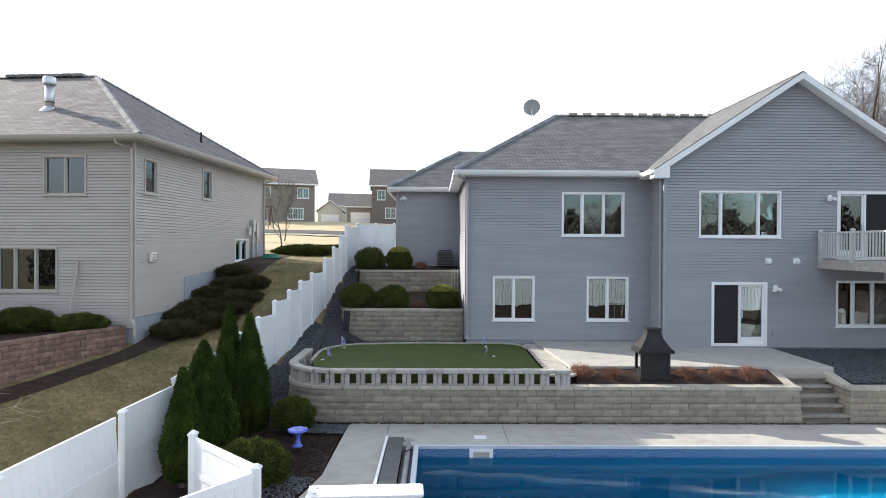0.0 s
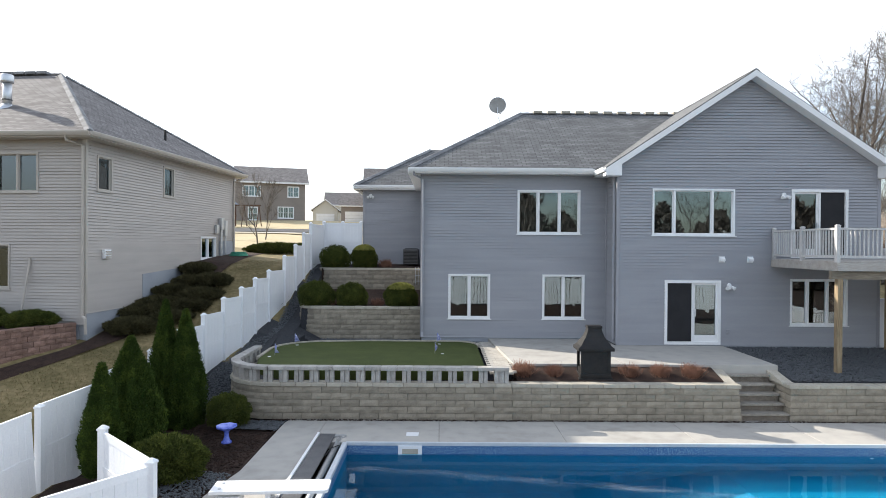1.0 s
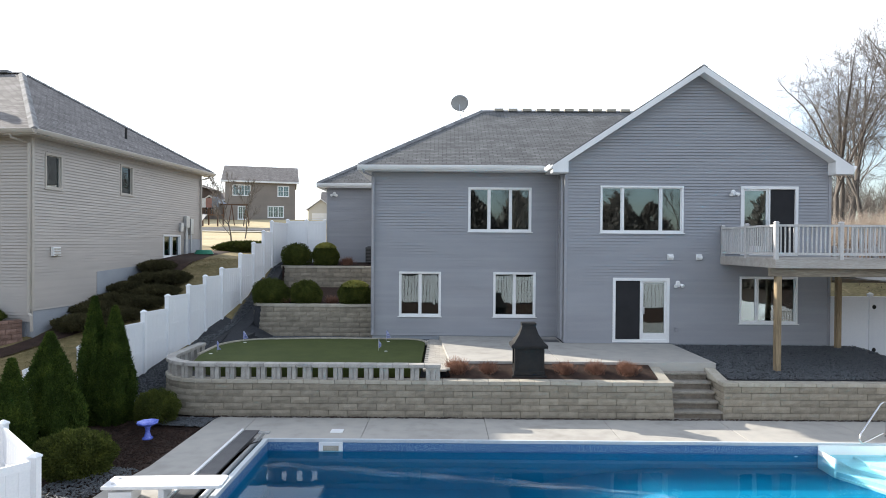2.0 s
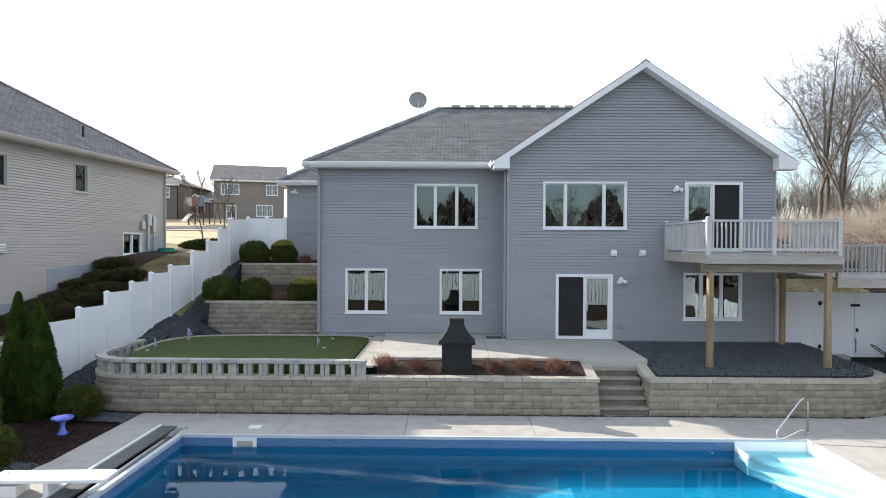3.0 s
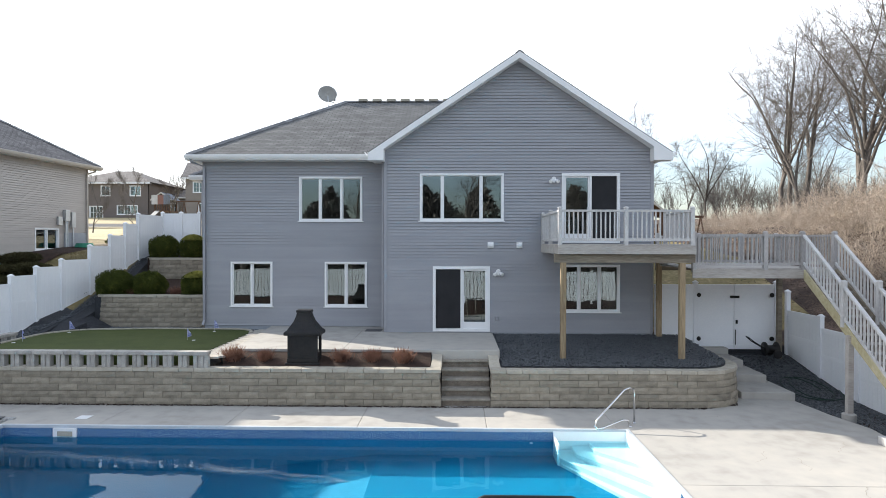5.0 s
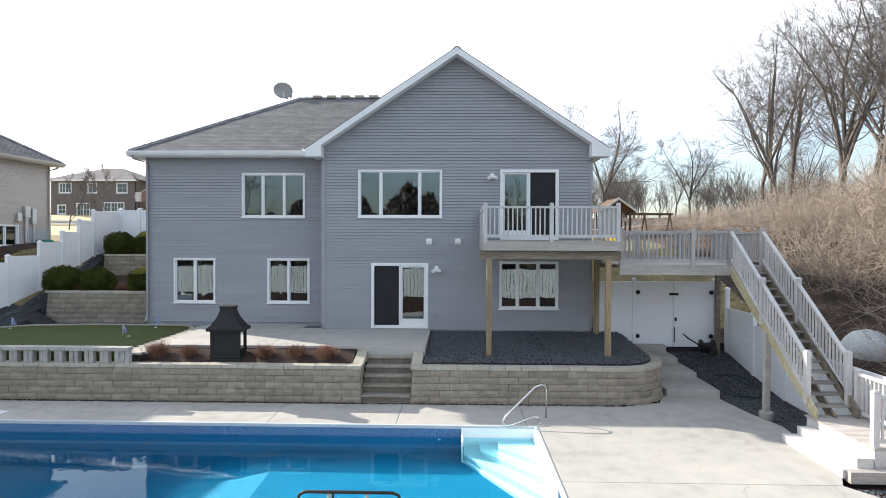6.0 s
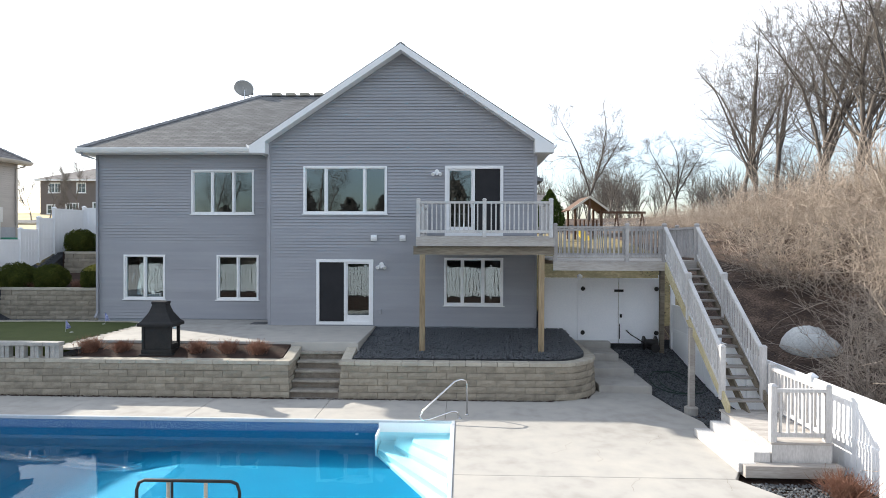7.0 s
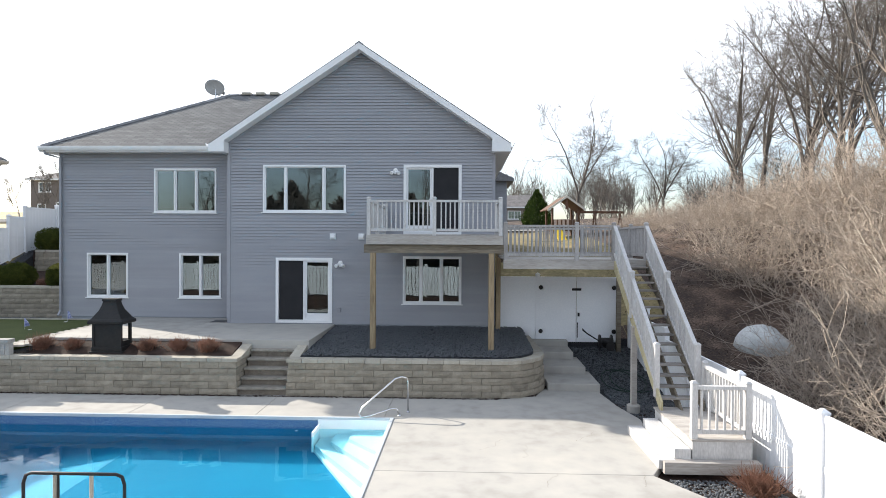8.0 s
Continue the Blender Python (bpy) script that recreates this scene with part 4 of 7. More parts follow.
far_house("far_house", "distant tan house among bare trees", (13.5, 70), 0, 12, 9, 6.5, 9.5, 11.6, M_SIDING_C, M_ROOF_B, [(2, 4, 7.6, 8.9, 2), (7, 9, 7.6, 8.9, 2)])

road = Shape()
for k in range(24):
    x0, x1 = -90 + k * 7, -83 + k * 7
    p = [(x0, 36), (x1, 36), (x1, 40.5), (x0, 40.5)]
    road.poly([(a, b, ground_z(a, b) + 0.12) for a, b in p])
structure("road", road, M_ROAD, "asphalt street crossing the rise")
walkw = Shape()
for k in range(24):
    x0, x1 = -90 + k * 7, -83 + k * 7
    p = [(x0, 33.5), (x1, 33.5), (x1, 34.9), (x0, 34.9)]
    walkw.poly([(a, b, ground_z(a, b) + 0.12) for a, b in p])
structure("pavement", walkw, M_CONC, "pale concrete footpath beside the street")


# ---- paths along a plan line ----
def arc(cx, cy, r, a0, a1, n=10):
    return [(cx + r * math.cos(radians(a0 + (a1 - a0) * i / n)), cy + r * math.sin(radians(a0 + (a1 - a0) * i / n))) for i in range(n + 1)]


class Line:
    def __init__(self, pts):
        self.p = pts
        self.d = [0.0]
        for a, b in zip(pts, pts[1:]):
            self.d.append(self.d[-1] + math.dist(a, b))
        self.length = self.d[-1]

    def at(self, s):
        x, y = (float(np.interp(s, self.d, [q[k] for q in self.p])) for k in (0, 1))
        e = 0.05
        x0, y0, x1, y1 = (float(np.interp(min(max(s + o, 0), self.length), self.d, [q[k] for q in self.p])) for o in (-e, e) for k in (0, 1))
        return x, y, math.degrees(math.atan2(y1 - y0, x1 - x0))


def block_mesh(name, w, h, d, mat, seed, bulge=0.012):
    """A split-faced block: front face at y=0, broken and bevelled."""
    r = random.Random(seed)
    s = Shape()
    n = 4
    g = 0.004
    for j in range(3):
        for i in range(n + 1):
            edge = i in (0, n) or j in (0, 2)
            s.v.append((-w / 2 + g + (w - 2 * g) * i / n, (0.009 if edge else -bulge * r.random()), g + (h - 2 * g) * j / 2))
    for j in range(2):
        for i in range(n):
            k = j * (n + 1) + i
            s.f.append((k, k + 1, k + n + 2, k + n + 1))
    b = len(s.v)
    s.v += [(-w / 2 + g, d, g), (w / 2 - g, d, g), (w / 2 - g, d, h - g), (-w / 2 + g, d, h - g)]
    s.f += [(*range(n, -1, -1), b, b + 1), (*range(2 * (n + 1), 3 * (n + 1)), b + 2, b + 3), (0, n + 1, 2 * (n + 1), b + 3, b), (n, b + 1, b + 2, 3 * n + 2, 2 * n + 1), (b + 1, b, b + 3, b + 2)]
    return s.mesh(name, mat)


def block_wall(name, label, line, z0, courses, h, mat, cap_mat, w=0.5, depth=0.24, batter=0.012, cap_w=0.41, cap_h=0.1, step_base=None):
    wall = thing(name, label, "retaining wall", "", "structure")
    for run in (line if isinstance(line[0], list) else [line]):
        block_run(wall, Line(run), z0, courses, h, mat, cap_mat, w, depth, batter, cap_w, cap_h, step_base, run[0] in CORNERS, run[-1] in CORNERS)
    return wall


CORNERS = [(2.0, -4.45), (3.28, -4.44)]


def block_run(wall, ln, z0, courses, h, mat, cap_mat, w, depth, batter, cap_w, cap_h, step_base, trim_a, trim_b):
    meshes = [block_mesh("block", w, h, depth, mat, k) for k in range(4)]
    rnd = random.Random(int(ln.length * 7) + courses)
    for c in range(courses):
        n = max(1, round(ln.length / w))
        step = ln.length / n
        off = 0.5 if c % 2 else 0.0
        for i in range(n + (1 if off else 0)):
            s0, s1 = max(c * batter if trim_a else 0, (i - off) * step), min(ln.length - (c * batter if trim_b else 0), (i + 1 - off) * step)
            if s1 - s0 < 0.05:
                continue
            x, y, a = ln.at((s0 + s1) / 2)
            if step_base and z0 + (c + 1) * h < step_base(x, y) - 0.05:
                continue
            o = part("block", rnd.choice(meshes), None, wall)
            inn = c * batter + rnd.uniform(0, 0.006)
            o.matrix_basis = pose(x, y, z0 + c * h, 0, 0, a) @ Matrix.Translation((0, inn, 0)) @ Matrix.Diagonal(((s1 - s0) / w, 1, 1, 1))
    cm = [Shape().box(-cap_w / 2 + 0.003, cap_w / 2 - 0.003, -0.03, 0.28, 0, cap_h).mesh("cap_stone", cap_mat, 0.014)]
    n = max(1, round(ln.length / cap_w))
    for i in range(n):
        x, y, a = ln.at((i + 0.5) * ln.length / n)
        o = part("cap_stone", cm[0], None, wall)

        o.matrix_basis = pose(x, y, z0 + courses * h, 0, 0, a) @ Matrix.Translation((0, courses * batter, rnd.uniform(0, 0.004))) @ Matrix.Diagonal((ln.length / n / cap_w, 1, 1, 1))


# ---- pool terrace: slab round the pool ----
PX0, PX1, PY0, PY1 = -8.15, 6.27, -12.4, -6.27


def slab_with_edges(name, pts, mat, z0, z1, label, bevel=0.015):
    return structure(name, Shape().prism(pts, z0, z1), mat, label, bevel)


left_edge = [(-10.2, -15.5), (-10.35, -10.6), (-10.3, -9.2), (-10.05, -8.0), (-10.0, -4.75)]
slab_with_edges("pavement_west", [(-8.95, -15.5), (-8.95, -4.3), (-9.9, -4.3)] + list(reversed(left_edge)), M_CONC, -0.16, 0.0, "pale concrete pool deck")
# joints are left open between the slabs
jx = [-8.944, -6.0, -3.0, 0.1, 3.1, 6.1]
for a, b in zip(jx, jx[1:]):
    slab_with_edges("pavement_north", [(a, PY1 + 0.06), (b - 0.006, PY1 + 0.06), (b - 0.006, -4.25), (a, -4.25)], M_CONC, -0.16, 0.0, "pale concrete pool deck, lightly stained")
slab_with_edges("pavement_south", [(-8.944, -15.5), (12.0, -15.5), (12.0, PY0 - 0.1), (-8.944, PY0 - 0.1)], M_CONC, -0.16, 0.0, "pale concrete pool deck")
slab_with_edges("pavement_east", [(6.1, PY1 + 0.06), (6.322, PY1 + 0.06), (6.322, -9.3), (11.2, -9.3), (11.62, -8.6), (11.8, -7.2), (11.95, -6.0), (11.7, -4.9), (11.55, -3.5), (10.0, -3.2), (9.0, -4.25), (6.1, -4.25)], M_CONC, -0.16, 0.0, "broad pale concrete pool deck with hairline cracks")
slab_with_edges("pavement_east_near", [(6.322, PY0 - 0.094), (12.1, PY0 - 0.094), (11.85, -10.3), (11.2, -9.306), (6.322, -9.306)], M_CONC, -0.16, 0.0, "broad pale concrete pool deck")


def crack(pts):
    s = Shape()
    for a, b in zip(pts, pts[1:]):
        d = Vector((b[0] - a[0], b[1] - a[1], 0)).normalized()
        n = Vector((-d.y, d.x, 0)) * 0.0028
        s.poly([(a[0] - n.x, a[1] - n.y, 0.004), (b[0] - n.x, b[1] - n.y, 0.004), (b[0] + n.x, b[1] + n.y, 0.004), (a[0] + n.x, a[1] + n.y, 0.004)])
    return s


cr = random.Random(4)
for x, y, ang, length in ((8.2, -8.2, 60, 0.9), (9.0, -8.6, 75, 0.8), (10.2, -7.6, 50, 0.9), (9.3, -9.9, 60, 0.7), (10.9, -9.8, 80, 0.6), (-4.6, -5.2, 70, 0.8), (2.2, -5.0, 40, 0.7), (8.0, -5.4, 20, 1.2), (-9.4, -5.0, 60, 0.9)):
    pts = [(x, y)]
    for k in range(12):
        way = ang + cr.uniform(-42, 42)
        pts.append((pts[-1][0] + math.cos(radians(way)) * length / 12, pts[-1][1] + math.sin(radians(way)) * length / 12))
    structure("crack_trim", crack(pts), M_CRACK, "hairline crack in the concrete")

# ---- pool ----
pool = thing("swimming_pool", "rectangular in-ground pool with blue liner and white coping", "swimming pool")
basin = Shape()
ZB, ZW = -2.5, -0.24
basin.box(PX0 - 0.1, PX0, PY0, PY1, ZB, -0.02).box(PX1, PX1 + 0.06, PY0, PY1, ZB, -0.02).box(PX0 - 0.1, PX1 + 0.06, PY1, PY1 + 0.06, ZB, -0.02).box(PX0 - 0.1, PX1 + 0.06, PY0 - 0.1, PY0, ZB, -0.02).box(PX0 - 0.1, PX1 + 0.06, PY0 - 0.1, PY1 + 0.06, ZB - 0.1, ZB)
# floor slopes up from the diving end to the shallow end
basin.box(0.6, PX1, PY0, PY1, ZB, -1.25)
basin.hull8([(-3.2, PY0, ZB), (0.6, PY0, ZB), (0.6, PY1, ZB), (-3.2, PY1, ZB), (-3.19, PY0, ZB + 0.01), (0.6, PY0, -1.25), (0.6, PY1, -1.25), (-3.19, PY1, ZB + 0.01)])
part("liner", basin, M_LINER, pool, "bright blue vinyl liner")


def tile_mat():
    m, n, l, p = node_mat("patterned_band")
    geo, mp, br = n.new("ShaderNodeNewGeometry"), n.new("ShaderNodeMapping"), n.new("ShaderNodeTexVoronoi")
    br.inputs["Scale"].default_value = 34
    l.new(geo.outputs["Position"], br.inputs["Vector"])
    ramp = n.new("ShaderNodeValToRGB")
    e = ramp.color_ramp.elements
    e[0].position, e[1].position = 0.25, 0.6
    e[0].color, e[1].color = (0.2, 0.33, 0.46, 1), (0.035, 0.11, 0.26, 1)
    l.new(br.outputs["Distance"], ramp.inputs[0])
    l.new(ramp.outputs[0], p.inputs["Base Color"])
    p.inputs["Roughness"].default_value = 0.35
    return m


M_BAND = tile_mat()
part("tile_band", Shape().box(PX0, PX1, PY1 - 0.008, PY1 - 0.002, -0.34, -0.06), M_BAND, pool, "blue and white patterned liner border")
part("tile_band", Shape().box(PX1 - 0.008, PX1 - 0.002, PY0, PY1 - 0.01, -0.34, -0.06), M_BAND, pool)
part("tile_band", Shape().box(PX0 + 0.002, PX0 + 0.008, PY0, PY1 - 0.01, -0.34, -0.06), M_BAND, pool)
water = Shape()
wn_ = 60
for j in range(25):
    for i in range(wn_ + 1):
        water.v.append((PX0 + (PX1 - PX0) * i / wn_, PY0 + (PY1 - PY0) * j / 24, ZW))
for j in range(24):
    for i in range(wn_):
        k = j * (wn_ + 1) + i
        water.f.append((k, k + 1, k + wn_ + 2, k + wn_ + 1))
part("water", water, M_WATER, pool, "clear rippled pool water", smooth=True).visible_shadow = False
for a in (Shape().box(PX0 - 0.02, PX1 + 0.06, PY1 - 0.02, PY1 + 0.055, -0.055, 0.02), Shape().box(PX1 - 0.02, PX1 + 0.055, PY0 - 0.09, PY1 - 0.022, -0.055, 0.02),
          Shape().box(PX0 - 0.09, PX0 + 0.02, PY0 - 0.09, PY1 - 0.022, -0.055, 0.03), Shape().box(PX0 - 0.09, PX1, PY0 - 0.09, PY0, -0.055, 0.02)):
    part("coping", a, M_COPING, pool, "pale grey metal coping", 0.008)
# corner steps in white fibreglass
cx, cy = PX1 - 0.01, PY1 - 0.012
for k, (lx, ly, zt) in enumerate(((1.62, 3.3, -1.1), (1.6, 2.75, -0.82), (1.25, 2.1, -0.58), (0.85, 1.45, -0.36))):
    part("step", Shape().prism([(cx, cy), (cx - lx, cy), (cx - lx, cy - 0.55), (cx - 0.02, cy - ly), (cx, cy - ly)], -1.3 if k == 0 else (-1.1, -0.82, -0.58)[k - 1] + 0.002, zt), M_STEP, pool, "white moulded pool step", 0.03)
part("step_surround", Shape().box(cx - 1.66, cx, cy - 0.03, cy - 0.005, -1.2, -0.03).box(cx - 0.03, cx - 0.004, cy - 3.3, cy - 0.03, -1.2, -0.03).box(cx - 1.66, cx - 1.62, cy - 0.6, cy - 0.03, -1.2, -0.14), M_STEP, pool)
# skimmer
sk = Shape()
sk.box(-6.95, -6.4, PY1 - 0.05, PY1 - 0.01, -0.12, -0.05).box(-6.95, -6.86, PY1 - 0.05, PY1 - 0.01, -0.3, -0.12).box(-6.49, -6.4, PY1 - 0.05, PY1 - 0.01, -0.3, -0.12).box(-6.86, -6.49, PY1 - 0.05, PY1 - 0.01, -0.3, -0.26)
part("skimmer", sk, M_TRIM, pool, "white plastic skimmer mouth")
part("skimmer_flap", Shape().box(-6.86, -6.49, PY1 - 0.03, PY1 - 0.012, -0.26, -0.12), M_CAP, pool)
part("skimmer_lid", Shape().prism([(-6.8, -5.78), (-6.5, -5.78), (-6.5, -5.5), (-6.8, -5.5)], 0.002, 0.014), M_TRIM, pool, "white square skimmer lid", 0.004)
part("return_jet", Shape().lathe([(0.04, 0), (0.04, 0.015), (0.02, 0.02)], 12), M_TRIM, pool).matrix_basis = pose(4.1, PY1 - 0.012, -0.42, 90, 0, 0)

# cover housing along the short side
ch = thing("pool_cover_housing", "long recessed pool cover box with grey lid lying open", "pool cover")
part("lid", Shape().box(-8.86, -8.5, -12.3, -5.75, 0.012, 0.05), M_DARK, ch, "grey metal lid", 0.006)
part("rail", Shape().box(-8.94, -8.88, -12.3, -5.72, 0.004, 0.075), M_TRIM, ch, "white metal edging", 0.006)
part("trough", Shape().box(-8.5, -8.24, -12.3, -5.8, -0.15, -0.1), M_DARK, ch)
part("roller", Shape().tube([(-8.37, -12.2, -0.02), (-8.37, -5.9, -0.02)], 0.06, 10), M_ALU, ch, "rolled grey cover drum", smooth=True)
part("strap", Shape().tube([(-8.48, -7.2, 0.02), (-8.42, -6.8, 0.06), (-8.3, -6.5, 0.02)], 0.012, 6), M_BLACK, ch)
part("side_plate", Shape().box(-8.5, -8.24, -5.9, -5.75, -0.1, 0.03), M_ALU, ch)

# diving board
db = thing("diving_board", "white diving board on a low stand", "diving board", at=(-8.95, -9.5, -0.16), turn=3)
part("board", Shape().prism([(-1.05, -0.25), (0.95, -0.25), (1.0, -0.2), (1.0, 0.2), (0.95, 0.25), (-1.05, 0.25)], 0.42, 0.48), M_TRIM, db, "white gritted board", 0.012)
part("stand", Shape().box(-0.95, -0.55, -0.2, 0.2, 0.16, 0.36).box(-0.1, 0.0, -0.2, 0.2, 0.16, 0.41), M_TRIM, db, "", 0.02)
part("bolt", Shape().lathe([(0.03, 0.48), (0.03, 0.495), (0.015, 0.5)], 10, -0.9, 0.12), M_ALU, db)
part("bolt", Shape().lathe([(0.03, 0.48), (0.03, 0.495), (0.015, 0.5)], 10, -0.9, -0.12), M_ALU, db)

# grab rail of the steps
gr = thing("pool_handrail", "bent polished steel pool handrail", "handrail")
hx, hy = 6.45, -5.85
for dy in (0.0,):
    pts = [(hx + 0.15, hy + 0.12, 0.0), (hx + 0.15, hy + 0.12, 0.72), (hx + 0.12, hy + 0.1, 0.82), (hx, hy + 0.02, 0.86), (hx - 0.14, hy - 0.06, 0.83), (hx - 0.85, hy - 0.42, 0.24), (hx - 0.92, hy - 0.46, 0.12), (hx - 0.86, hy - 0.46, 0.04), (hx - 0.7, hy - 0.4, 0.05), (hx - 0.2, hy - 0.2, 0.17), (hx - 0.08, hy - 0.16, 0.15), (hx - 0.02, hy - 0.16, 0.0)]
    part("rail", Shape().tube(pts, 0.022, 10), M_STEEL, gr, smooth=True)
for q in ((hx + 0.15, hy + 0.12), (hx - 0.02, hy - 0.16)):
    part("escutcheon", Shape().lathe([(0.05, 0.0), (0.05, 0.012), (0.03, 0.03)], 16, *q), M_STEEL, gr)

# clear water tube left floating on the surface
fl_ = thing("water_tube", "clear plastic water tube floating on the pool", "pool float")
tp = [(-8.0 + 8.4 * k / 20, -7.35 - 1.5 * (k / 20) ** 1.3 + 0.05 * math.sin(k * 1.7), ZW + 0.03) for k in range(21)]
tube_ = Shape().tube(tp, [0.02] + [0.15 + 0.02 * math.sin(k * 2.3) for k in range(19)] + [0.02], 10)
tube_.v = [(x, y, ZW + 0.012 + (z - ZW - 0.03) * 0.3 + 0.025) for x, y, z in tube_.v]
part("tube", tube_, M_SHEER, fl_, "crinkled clear plastic", smooth=True)

# black-framed rack at the near edge of the pool
fr = thing("towel_rack", "black tubular towel rack with pale rods beside the pool", "towel rack")
sx0, sx1, sy = 2.62, 3.86, -12.72
pts = [(sx0, sy, 0.0), (sx0, sy, 1.1), (sx0 + 0.03, sy, 1.19), (sx0 + 0.1, sy, 1.22), (sx1 - 0.1, sy, 1.22), (sx1 - 0.03, sy, 1.19), (sx1, sy, 1.1), (sx1, sy, 0.0)]
part("frame", Shape().tube(pts, 0.02, 8), M_BLACK, fr, "black tubular frame", smooth=True)
for x in (sx0 + 0.38, sx0 + 0.83):
    part("rod", Shape().tube([(x, sy + 0.01, 0.25), (x, sy + 0.01, 1.2)], 0.022, 8), M_CAP, fr)
part("brace", Shape().tube([(sx0 + 0.43, sy, 0.25), (sx0 + 0.43, sy, 1.2)], 0.014, 6), M_BLACK, fr)
part("crossbar", Shape().tube([(sx0, sy, 0.25), (sx1, sy, 0.25)], 0.018, 8), M_BLACK, fr)
for x in (sx0, sx1):
    part("foot", Shape().tube([(x, sy - 0.3, 0.02), (x, sy + 0.25, 0.02)], 0.02, 8), M_BLACK, fr)

# ---- retaining walls, steps, balustrade ----
w1 = [(-11.95, -1.1), (-11.95, -3.0)] + arc(-10.5, -3.0, 1.45, 180, 270)[1:] + [(2.0, -4.45)]
w1 = [w1, [(2.0, -4.2), (2.0, -3.3)]]
w2 = [(3.28, -4.44), (8.75, -4.42)] + arc(8.75, -3.0, 1.42, 270, 360)[1:] + [(10.1, 0.0)]
w2 = [[(3.28, -3.2), (3.28, -4.19)], w2]
lo = [(-11.5, 4.6), (-11.45, 3.0)] + arc(-10.45, 2.95, 1.0, 180, 270, 8)[1:] + [(-6.72, 1.95)]
up = [(-11.5, 7.7), (-11.4, 6.6)] + arc(-10.65, 6.5, 0.75, 180, 270, 8)[1:] + [(-6.72, 5.75)]


def fill(name, pts, z0, z1, mat, label):
    return structure(name, Shape().prism(pts, z0, z1), mat, label)


fill("bed_south", [(-11.6, -1.1), (-11.6, -3.0)] + arc(-10.5, -3.0, 1.12, 180, 270) + [(-3.9, -4.12), (-3.9, 1.3), (-11.6, 1.3)], -0.2, 0.93, M_SLATE, "dark slate bed round the turf")
structure("bed_shrubs", Shape().prism([(-3.9, -4.12), (1.7, -4.12), (1.7, -3.28), (-3.9, -3.28)], -0.2, [0.95, 0.95, 1.2, 1.2]), M_MULCH, "dark mulch bed behind the retaining wall")
rock_out = [(3.58, -4.12), (8.75, -4.1)] + arc(8.75, -3.0, 1.1, 270, 360) + [(9.8, 0.0), (3.58, 0.0)]
structure("rock_bed", Shape().prism(rock_out, -0.2, [0.98 + 0.055 * (q[1] + 4.12) for q in rock_out]), M_SLATE, "bed of dark slate chips")
# patio in three bays and the paved strip
for a, b in ((-3.9, -0.8), (-0.794, 3.6)):
    slab_with_edges("patio", [(a, -3.26), (b, -3.3), (b, -0.006), (a, -0.006)] if a > -1 else [(a, -3.26), (b - 0.0, -3.26), (b, 1.29), (a - 0.35, 1.29)], M_CONC, 0.9, 1.27, "broom-finished concrete patio")
slab_with_edges("patio_recess", [(-0.794, 0.0), (-0.06, 0.0), (-0.06, 1.29), (-0.794, 1.29)], M_CONC, 0.9, 1.27, "broom-finished concrete patio")
turf_out = [(-4.72, -3.9), (-4.72, 0.3)] + arc(-5.5, 0.3, 0.78, 0, 90, 6)[1:] + [(-8.5, 1.12), (-10.0, 0.9)] + arc(-10.0, -0.6, 1.5, 90, 180, 8)[1:] + [(-11.45, -2.2), (-11.2, -3.2), (-10.4, -3.9)]
structure("putting_green", Shape().prism(turf_out, 0.9, 1.17), M_TURF, "artificial turf putting green")
tl = Line(turf_out[1:-2])
kerb = thing("stone_edging", "curved pale stone edging round the turf", "edging")
km = Shape().box(-0.098, 0.098, -0.1, 0.0, 0, 0.12).mesh("edging_stone", M_CAP, 0.012)
for i in range(int(tl.length / 0.2)):
    x, y, a = tl.at((i + 0.5) * 0.2)
    part("edging_stone", km, None, kerb).matrix_basis = pose(x, y, 1.09, 0, 0, a)
for k, (x, y) in enumerate(((-11.0, 0.4), (-11.1, -1.7), (-6.15, -1.2), (-6.1, 0.8))):
    cup = thing("golf_flag", "small blue and white flag on a pin in the turf", "flag", "flags on the green", at=(x, y, 1.17), turn=(20, -35, 60, 10)[k])
    part("pin", Shape().tube([(0, 0, 0), (0, 0, 0.36)], 0.005, 6), M_ALU, cup)
    fl = Shape()
    for j in range(5):
        fl.v += [(0.0, 0, 0.36 - j * 0.07), (0.035 * j + 0.03, 0.03 * math.sin(j * 2.0), 0.36 - j * 0.065)]
    for j in range(4):
        fl.f.append((2 * j, 2 * j + 1, 2 * j + 3, 2 * j + 2))
    fo = part("cloth", fl, M_FLAG, cup, "limp blue and white cloth")
    so = fo.modifiers.new("thick", "SOLIDIFY")
    so.thickness = 0.006
    part("cup", Shape().lathe([(0.055, 0.002), (0.055, 0.008), (0.05, 0.01)], 14, 0.05, -0.25), M_TRIM, cup)
# mound strip of slate between turf and terrace wall
fill("rock_strip", [(-11.7, 1.0), (-10.0, 1.02), (-6.75, 1.22), (-6.75, 1.95), (-11.7, 1.95)], 0.9, 1.12, M_SLATE, "strip of dark slate chips")
fill("rock_strip_east", [(-6.66, 1.0), (-4.3, 1.0), (-4.25, 1.29), (-6.66, 1.29)], 0.9, 1.14, M_SLATE, "strip of dark slate chips")
structure("rock_slope", Shape().prism([(-11.75, -0.2), (-11.45, -0.2), (-11.2, 0.4), (-10.8, 1.04), (-11.75, 1.04)], 0.7, [0.95, 0.95, 1.17, 1.4, 1.4]), M_SLATE, "sloping bed of dark slate chips")
structure("rock_slope", Shape().prism([(-11.26, 1.044), (-10.4, 1.044), (-10.4, 1.93), (-11.26, 1.93)], 0.7, [1.42, 1.128, 1.128, 1.58]), M_SLATE, "sloping bed of dark slate chips")

